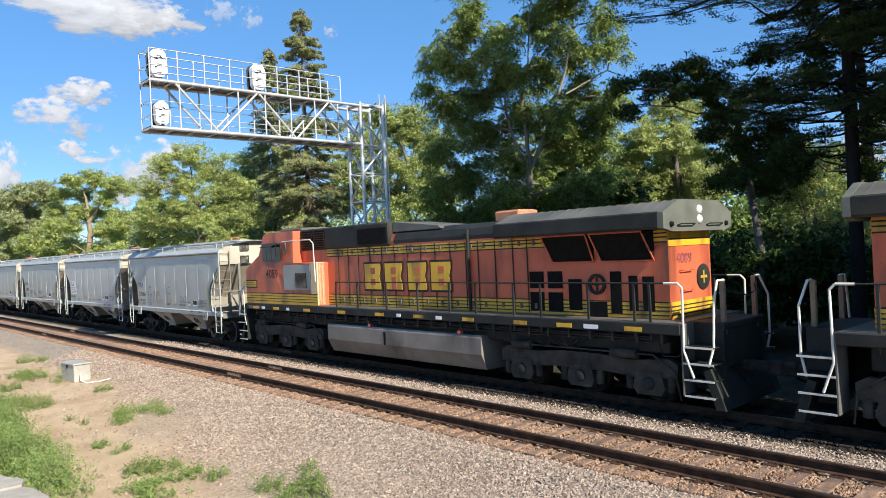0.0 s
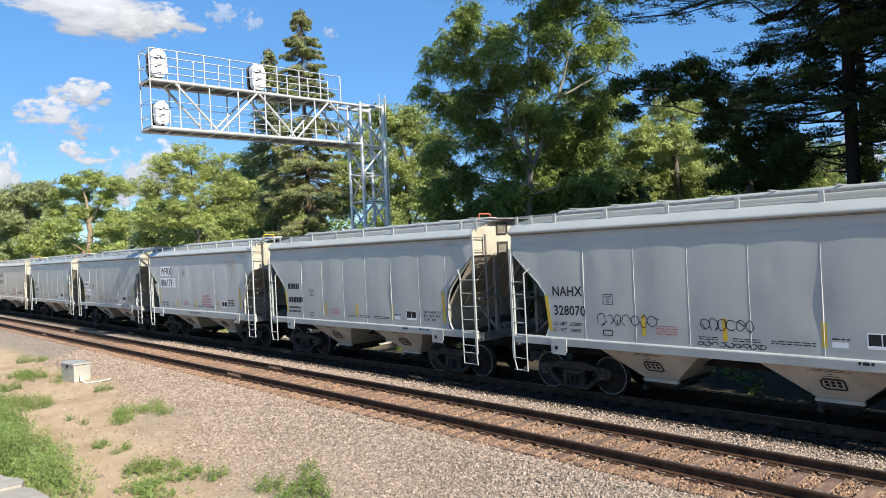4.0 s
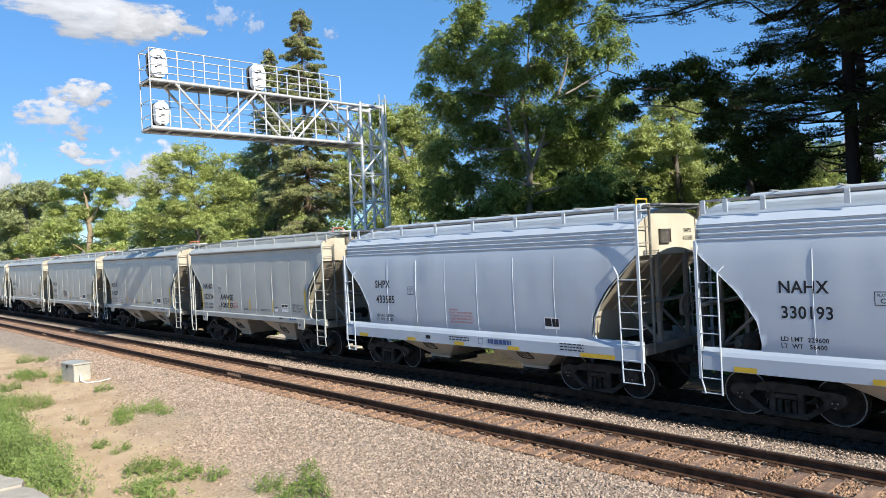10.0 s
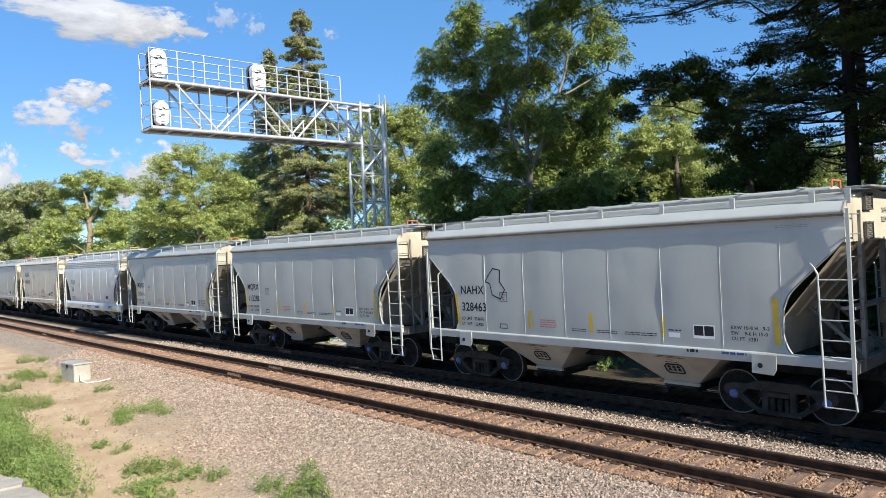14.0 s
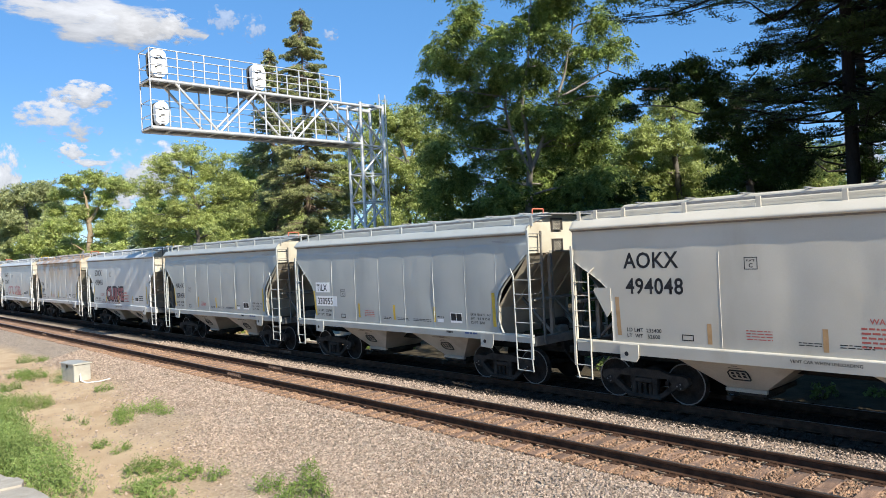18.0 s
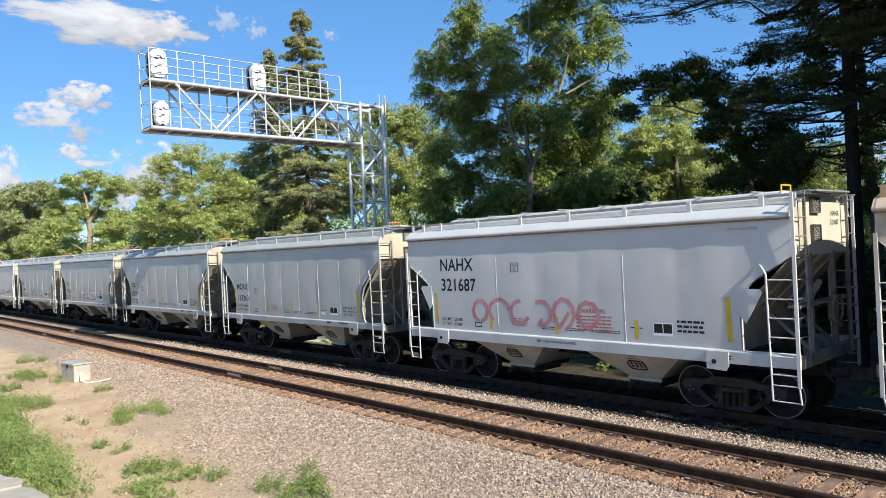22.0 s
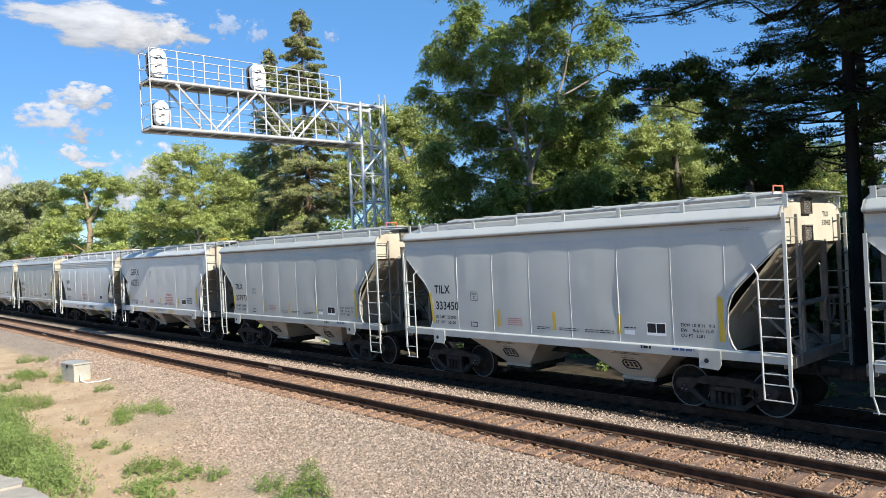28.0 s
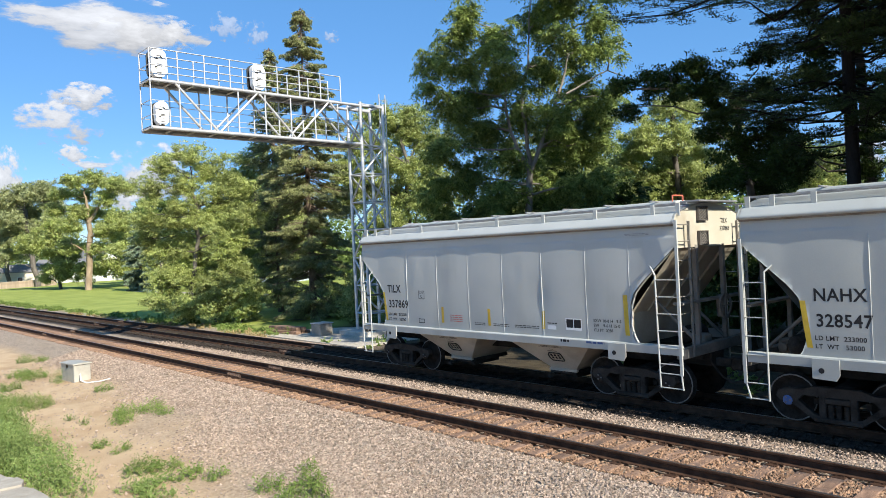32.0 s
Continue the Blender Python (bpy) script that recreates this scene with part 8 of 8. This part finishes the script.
# ------------------------------------------------------------ trackside things
CONCRETE = mat("pale_concrete", (0.28, 0.25, 0.205), (0.42, 0.38, 0.32), 2.5, 0.9, 0, 0.6, 35, stain=(0.27, 0.24, 0.2), stain_at=(0.5, 0.7))
GRAVEL = mat("pale_gravel", (0.36, 0.32, 0.26), (0.52, 0.47, 0.39), 6, 0.9, 0, 0.9, 60)
CASE = mat("weathered_aluminium", (0.36, 0.345, 0.30), (0.48, 0.46, 0.40), 2.5, 0.5, 0.25, 0.2, 30)
box = thing("junction_box", "dented silver metal junction box on the sand", "junction box", pose(-29.2, 7.75, -0.62, 0, 0, 6))
part("case", Shape().box(-0.6, 0.6, -0.3, 0.3, 0.0, 0.66, 0.02), CASE, box, "sheet metal case")
part("lid", Shape().prism([(-0.34, 0.66), (0.34, 0.66), (0.34, 0.70), (0.0, 0.73), (-0.34, 0.70)], "x", -0.64, 0.64), CASE, box, "low pitched lid")
part("hasp", Shape().box(-0.04, 0.04, -0.34, -0.30, 0.52, 0.68, 0.005), GRIME, box)
part("cable", Shape().pipe([(0.5, -0.05, 0.35), (0.95, -0.2, 0.12), (1.3, -0.15, 0.06), (1.7, 0.15, 0.10), (2.1, 0.35, 0.2)], 0.025, 6), WHITE, box, "loose white cable")
part("side_cable", Shape().pipe([(-0.5, -0.1, 0.72), (-0.58, -0.15, 0.55), (-0.5, -0.1, 0.35)], 0.03, 6), WHITE, box)

pile = thing("tie_pile", "short stack of weathered brown railway ties", "timber pile", pose(-34.6, 19.9, -0.5, 0, 0, 4))
for k, (dy, dz) in enumerate(((-0.35, 0), (-0.1, 0), (0.15, 0), (0.4, 0), (-0.2, 0.19), (0.1, 0.19))):
    part("tie", Shape().box(-1.3, 1.3, dy - 0.115, dy + 0.115, dz, dz + 0.18, 0.012), TIE, pile, at=pose(random.uniform(-0.2, 0.2), 0, 0, 0, 0, random.uniform(-2, 2)))
block = thing("concrete_block", "pale square concrete foundation block with a lid", "concrete block", pose(-31.6, 20.2, -0.6, 0, 0, 3))
part("block", Shape().box(-0.42, 0.42, -0.38, 0.38, 0.0, 0.72, 0.03), CONCRETE, block)
part("lid", Shape().box(-0.46, 0.46, -0.42, 0.42, 0.72, 0.77, 0.01), GALV, block, "grey steel lid")
wall = thing("stone_wall", "rough pale limestone wall top beside the weeds", "wall", pose(0, 0, 0), kind="structure")
rngw = random.Random(4)
edge = [(-17.6, 2.75), (-16.6, 2.85), (-15.9, 2.78), (-15.2, 2.95), (-14.6, 2.9), (-14.0, 3.05), (-13.4, 3.08), (-12.6, 3.2), (-11.8, 3.1)]
for (xa, ya), (xb, yb) in zip(edge, edge[1:]):
    part("stone", Shape().prism([(xa + 0.01, 1.2), (xb - 0.01, 1.2), (xb - 0.01, yb), ((xa + xb) / 2, (ya + yb) / 2 + rngw.uniform(-0.06, 0.08)), (xa + 0.01, ya)], "z", -1.2, -0.2 + rngw.uniform(-0.03, 0.03)), CONCRETE, wall)
pad = thing("gravel_pad", "pale gravel pad round the gantry foot", "gravel pad", pose(0, 0, 0), kind="structure")
part("pad_surface", Shape().prism([(-35.5, 18.6), (-26.0, 18.4), (-25.5, 22.5), (-28.0, 24.2), (-33.0, 23.6), (-36.0, 20.6)], "z", -0.9, -0.49), GRAVEL, pad)

# ------------------------------------------------------------ houses
SIDING = mat("white_siding", (0.66, 0.68, 0.70), (0.76, 0.77, 0.78), 0.5, 0.6, 0, 0.2, 6, stretch=(0.2, 0.2, 6))
BEIGE = mat("cream_siding", (0.62, 0.56, 0.44), (0.70, 0.64, 0.52), 0.5, 0.6, 0, 0.2, 6, stretch=(0.2, 0.2, 6))
SHINGLE = mat("shingle_grey", (0.13, 0.13, 0.14), (0.24, 0.24, 0.25), 2, 0.9, 0, 0.5, 12)
PANE = mat("window_glass", (0.03, 0.035, 0.045), (0.05, 0.06, 0.07), 1, 0.08, spec=0.9)
FENCE = mat("fence_boards", (0.34, 0.26, 0.19), (0.46, 0.37, 0.28), 1, 0.85, 0, 0.3, 20, "object", 0.15)


def house(name, label, at, w, d, h, ridge, siding, windows, door=None):
    """A gabled house: x along its long front, which faces -y."""
    hs = thing(name, label, "house", at)
    part("wall", Shape().prism([(-d / 2, 0), (-d / 2, h), (0, h + ridge), (d / 2, h), (d / 2, 0)], "x", -w / 2, w / 2), siding, hs, "boarded wall")
    for s in (-1, 1):
        part("roof", Shape().prism([(s * (d / 2 + 0.4), h - 0.25), (0, h + ridge + 0.05), (0, h + ridge + 0.25), (s * (d / 2 + 0.4), h - 0.05)], "x", -w / 2 - 0.4, w / 2 + 0.4), SHINGLE, hs, "grey shingle roof slope")
    for side, u, z, ww, wh in windows:
        if side == "front":
            fr = part("window", Shape().box(u - ww / 2 - 0.1, u + ww / 2 + 0.1, -d / 2 - 0.06, -d / 2, z - 0.1, z + wh + 0.1), WHITE, hs)
            part("pane", Shape().box(u - ww / 2, u + ww / 2, -d / 2 - 0.09, -d / 2 - 0.05, z, z + wh), PANE, fr)
        else:
            fr = part("window", Shape().box(w / 2, w / 2 + 0.06, u - ww / 2 - 0.1, u + ww / 2 + 0.1, z - 0.1, z + wh + 0.1), WHITE, hs)
            part("pane", Shape().box(w / 2 + 0.05, w / 2 + 0.09, u - ww / 2, u + ww / 2, z, z + wh), PANE, fr)
    return hs


house("house", "white two-storey house with a grey roof beyond the park", pose(-229, 68, -1.0, 0, 0, 20), 11, 9, 6.0, 3.2, SIDING, [("front", -2.5, 1.2, 1.1, 1.7), ("front", 2.5, 1.2, 1.1, 1.7), ("front", 2.5, 4.2, 1.1, 1.5), ("end", -1.8, 1.2, 1.0, 1.7), ("end", 1.8, 1.2, 1.0, 1.7), ("end", 0, 4.2, 1.0, 1.5)])
house("garage", "long low cream garage with a grey roof", pose(-232, 46.5, -1.0, 0, 0, 60), 20, 8, 4.0, 1.8, BEIGE, [("front", 3, 1.2, 1.2, 1.2)])
house("house", "white house with a low roof behind the fence", pose(-236, 58, -1.0, 0, 0, 40), 9, 8, 4.6, 2.4, SIDING, [("front", 0, 1.2, 1.2, 1.4), ("end", 0, 1.2, 1.2, 1.4)])
house("house", "grey-blue house half hidden behind spruces", pose(-119, 66, -0.9, 0, 0, 30), 12, 9, 4.6, 3.0, mat("blue_siding", (0.42, 0.50, 0.56), (0.50, 0.57, 0.62), 0.5, 0.6, 0, 0.2, 6, stretch=(0.2, 0.2, 6)), [("front", -3, 1.2, 1.2, 1.6), ("front", 0.5, 1.2, 1.2, 1.6), ("front", 4, 1.2, 1.2, 1.6), ("end", 0, 1.2, 1.2, 1.6)])
fence = thing("board_fence", "weathered tan board fence round a yard", "fence", pose(-190, 36, -1.0, 0, 0, 128))
board = Shape().prism([(-0.22, 0), (0.22, 0), (0.22, 1.85), (0.1, 1.95), (-0.1, 1.95), (-0.22, 1.85)], "y", -0.02, 0.02).mesh("board", FENCE)
for k in range(46):
    part("board", board, None, fence, at=pose(-4 + k * 0.47, 0, 0))
for z in (0.5, 1.5):
    part("fence_rail", Shape().box(-4.2, 17.4, 0.02, 0.08, z, z + 0.1), FENCE, fence)
lane = thing("park_path", "pale gravel path across the lawn", "path", pose(0, 0, 0), kind="structure")
part("path_surface", Shape().add([(-260, 33.2, -0.72), (-60, 40.5, -0.66), (-60, 42.2, -0.66), (-260, 35.8, -0.72), (-260, 33.2, -1.2), (-60, 40.5, -1.2), (-60, 42.2, -1.2), (-260, 35.8, -1.2)], [(0, 1, 2, 3), (0, 4, 5, 1), (3, 2, 6, 7)]), CONCRETE, lane)

# ------------------------------------------------------------ clouds
def cloud_mat(name="cloud", most=0.94):
    m = bpy.data.materials.new(name)
    m.use_nodes = True
    n, l = m.node_tree.nodes, m.node_tree.links
    n.remove(n["Principled BSDF"])
    co = n.new("ShaderNodeTexCoord")
    info = n.new("ShaderNodeObjectInfo")
    mul = n.new("ShaderNodeMath")
    mul.operation, mul.inputs[1].default_value = "MULTIPLY", 37.0
    l.new(info.outputs["Random"], mul.inputs[0])
    ns = n.new("ShaderNodeTexNoise")
    ns.noise_dimensions = "4D"
    ns.inputs["Scale"].default_value, ns.inputs["Detail"].default_value, ns.inputs["Roughness"].default_value = 1.9, 10, 0.6
    l.new(co.outputs["Object"], ns.inputs["Vector"])
    l.new(mul.outputs[0], ns.inputs["W"])
    ln = n.new("ShaderNodeVectorMath")
    ln.operation = "LENGTH"
    l.new(co.outputs["Object"], ln.inputs[0])
    fall = n.new("ShaderNodeMath")
    fall.operation, fall.inputs[1].default_value, fall.inputs[2].default_value = "MULTIPLY_ADD", -0.46, 0.14
    l.new(ln.outputs["Value"], fall.inputs[0])
    sm = n.new("ShaderNodeMath")
    l.new(fall.outputs[0], sm.inputs[0])
    rag = n.new("ShaderNodeMath")
    rag.operation, rag.inputs[1].default_value, rag.inputs[2].default_value = "MULTIPLY_ADD", 1.7, -0.35
    l.new(ns.outputs[0], rag.inputs[0])
    l.new(rag.outputs[0], sm.inputs[1])
    al = n.new("ShaderNodeMapRange")
    al.interpolation_type = "SMOOTHSTEP"
    al.inputs[1].default_value, al.inputs[2].default_value, al.inputs[4].default_value = 0.25, 0.50, most
    l.new(sm.outputs[0], al.inputs[0])
    em = n.new("ShaderNodeEmission")
    em.inputs[0].default_value, em.inputs[1].default_value = (0.93, 0.95, 1.0, 1), 0.50
    xyz = n.new("ShaderNodeSeparateXYZ")
    l.new(co.outputs["Object"], xyz.inputs[0])
    gl = n.new("ShaderNodeMath")
    gl.operation, gl.inputs[1].default_value, gl.inputs[2].default_value = "MULTIPLY_ADD", 0.12, 0.24
    l.new(xyz.outputs[1], gl.inputs[0])
    g2 = n.new("ShaderNodeMath")
    g2.operation, g2.inputs[1].default_value = "MULTIPLY_ADD", 0.38
    l.new(sm.outputs[0], g2.inputs[0])
    l.new(gl.outputs[0], g2.inputs[2])
    l.new(g2.outputs[0], em.inputs[1])
    tr = n.new("ShaderNodeBsdfTransparent")
    mx = n.new("ShaderNodeMixShader")
    l.new(al.outputs[0], mx.inputs[0])
    l.new(tr.outputs[0], mx.inputs[1])
    l.new(em.outputs[0], mx.inputs[2])
    l.new(mx.outputs[0], n["Material Output"].inputs[0])
    return m


CLOUD = cloud_mat()
CLOUDS = []
disc = Shape()
disc.add([(math.cos(2 * math.pi * i / 40), math.sin(2 * math.pi * i / 40), 0) for i in range(40)], [tuple(range(40))])
CLOUD_MESH = disc.mesh("cloud", CLOUD)
WISP_MESH = CLOUD_MESH.copy()
WISP_MESH.materials[0] = cloud_mat("thin_cloud", 0.45)
for x, y, z, w, h, thin in [(-1316, 414, 452, 370, 116, 0), (-1262, 470, 432, 200, 80, 0), (-1236, 500, 430, 110, 64, 0), (-1369, 355, 268, 150, 92, 0), (-1338, 390, 310, 106, 54, 0), (-1373, 352, 312, 52, 34, 1), (-1358, 368, 211, 60, 46, 0), (-1337, 390, 191, 70, 32, 0), (-1265, 469, 163, 165, 130, 0), (-1290, 440, 130, 120, 80, 0), (-1438, 281, 173, 70, 120, 0), (-1170, 573, 442, 60, 56, 1), (-1137, 609, 424, 46, 56, 1), (-1042, 712, 396, 30, 24, 1), (-402, 1409, 173, 130, 110, 0), (-461, 1345, 112, 150, 110, 0)]:
    c = part("cloud", WISP_MESH if thin else CLOUD_MESH, None)
    tagged(c, "thin veil of white cloud" if thin else "small white fair-weather cloud drifting slowly", "cloud", "clouds", "structure")
    q = (Vector(EYE) - Vector((x, y, z))).to_track_quat("Z", "Y")
    c.matrix_basis = Matrix.LocRotScale((x, y, z), q, (w * 0.5, h * 0.5, 1))
    c.visible_shadow = False
    CLOUDS.append(c)
# ------------------------------------------------------------ what moves
def share_turn(first, others):
    """The wheels of one pattern all turn alike: they follow the first one's keys."""
    for o in others:
        o.rotation_mode = "QUATERNION"
        o.animation_data_create()
        o.animation_data.action = first.animation_data.action
        o.animation_data.action_slot = first.animation_data.action_slot


def motions():
    times = [2 * i for i in range(17)]
    for k, car in enumerate(CARS, 1):
        x = -27.738 - PITCH * k + 5.52
        walk(car, [(t, pose(x + rolled(t), FAR_Y, 0)) for t in times])
    for k, car in enumerate(LOCOS):
        x = -17.3 + 22.3 * k
        walk(car, [(t, pose(x + rolled(t), FAR_Y, 0, 0, 0, 180 * k)) for t in times])
    for i, c in enumerate(CLOUDS):
        p, q = c.location.copy(), c.rotation_euler.to_quaternion() if c.rotation_mode != "QUATERNION" else c.rotation_quaternion.copy()
        side = Vector((6, 6, -28)) if p.z > 400 else Vector((1, 1, -9))
        still = Matrix.LocRotScale(p, q, None)
        walk(c, [(0, still), (32, Matrix.Translation(side) @ still)])
    # the boughs of the walnut rock in the wind
    for i, b in enumerate(WALNUT_BOUGHS):
        rows = []
        for k in range(33):
            s = 0.8 * math.sin(k * 0.62 + i * 1.7) + 0.45 * math.sin(k * 1.9 + i * 0.6)
            rows.append((k, pose(0, 0, 0, 0.35 * math.sin(k * 0.8 + i), s, 0)))
        walk(b, rows)
    # wheels: by where they sit in their truck and which way their car faces
    sets = {}
    for car in CARS + LOCOS:
        way = -1 if car is LOCO_A else 1
        for o in car.children_recursive:
            if o.name.startswith("wheelset"):
                sets.setdefault((round(o.location.x, 3), round(o.location.z, 3), way), []).append(o)
    for (x, r, way), wheels in sets.items():
        n = int(rolled(32) / r / radians(75)) + 1
        rows = []
        for i in range(n + 1):
            t = 32 * i / n
            rows.append((t, Matrix.Translation((x, 0, r)) @ Matrix.Rotation(way * rolled(t) / r, 4, "Y")))
        walk(wheels[0], rows)
        share_turn(wheels[0], wheels[1:])


motions()
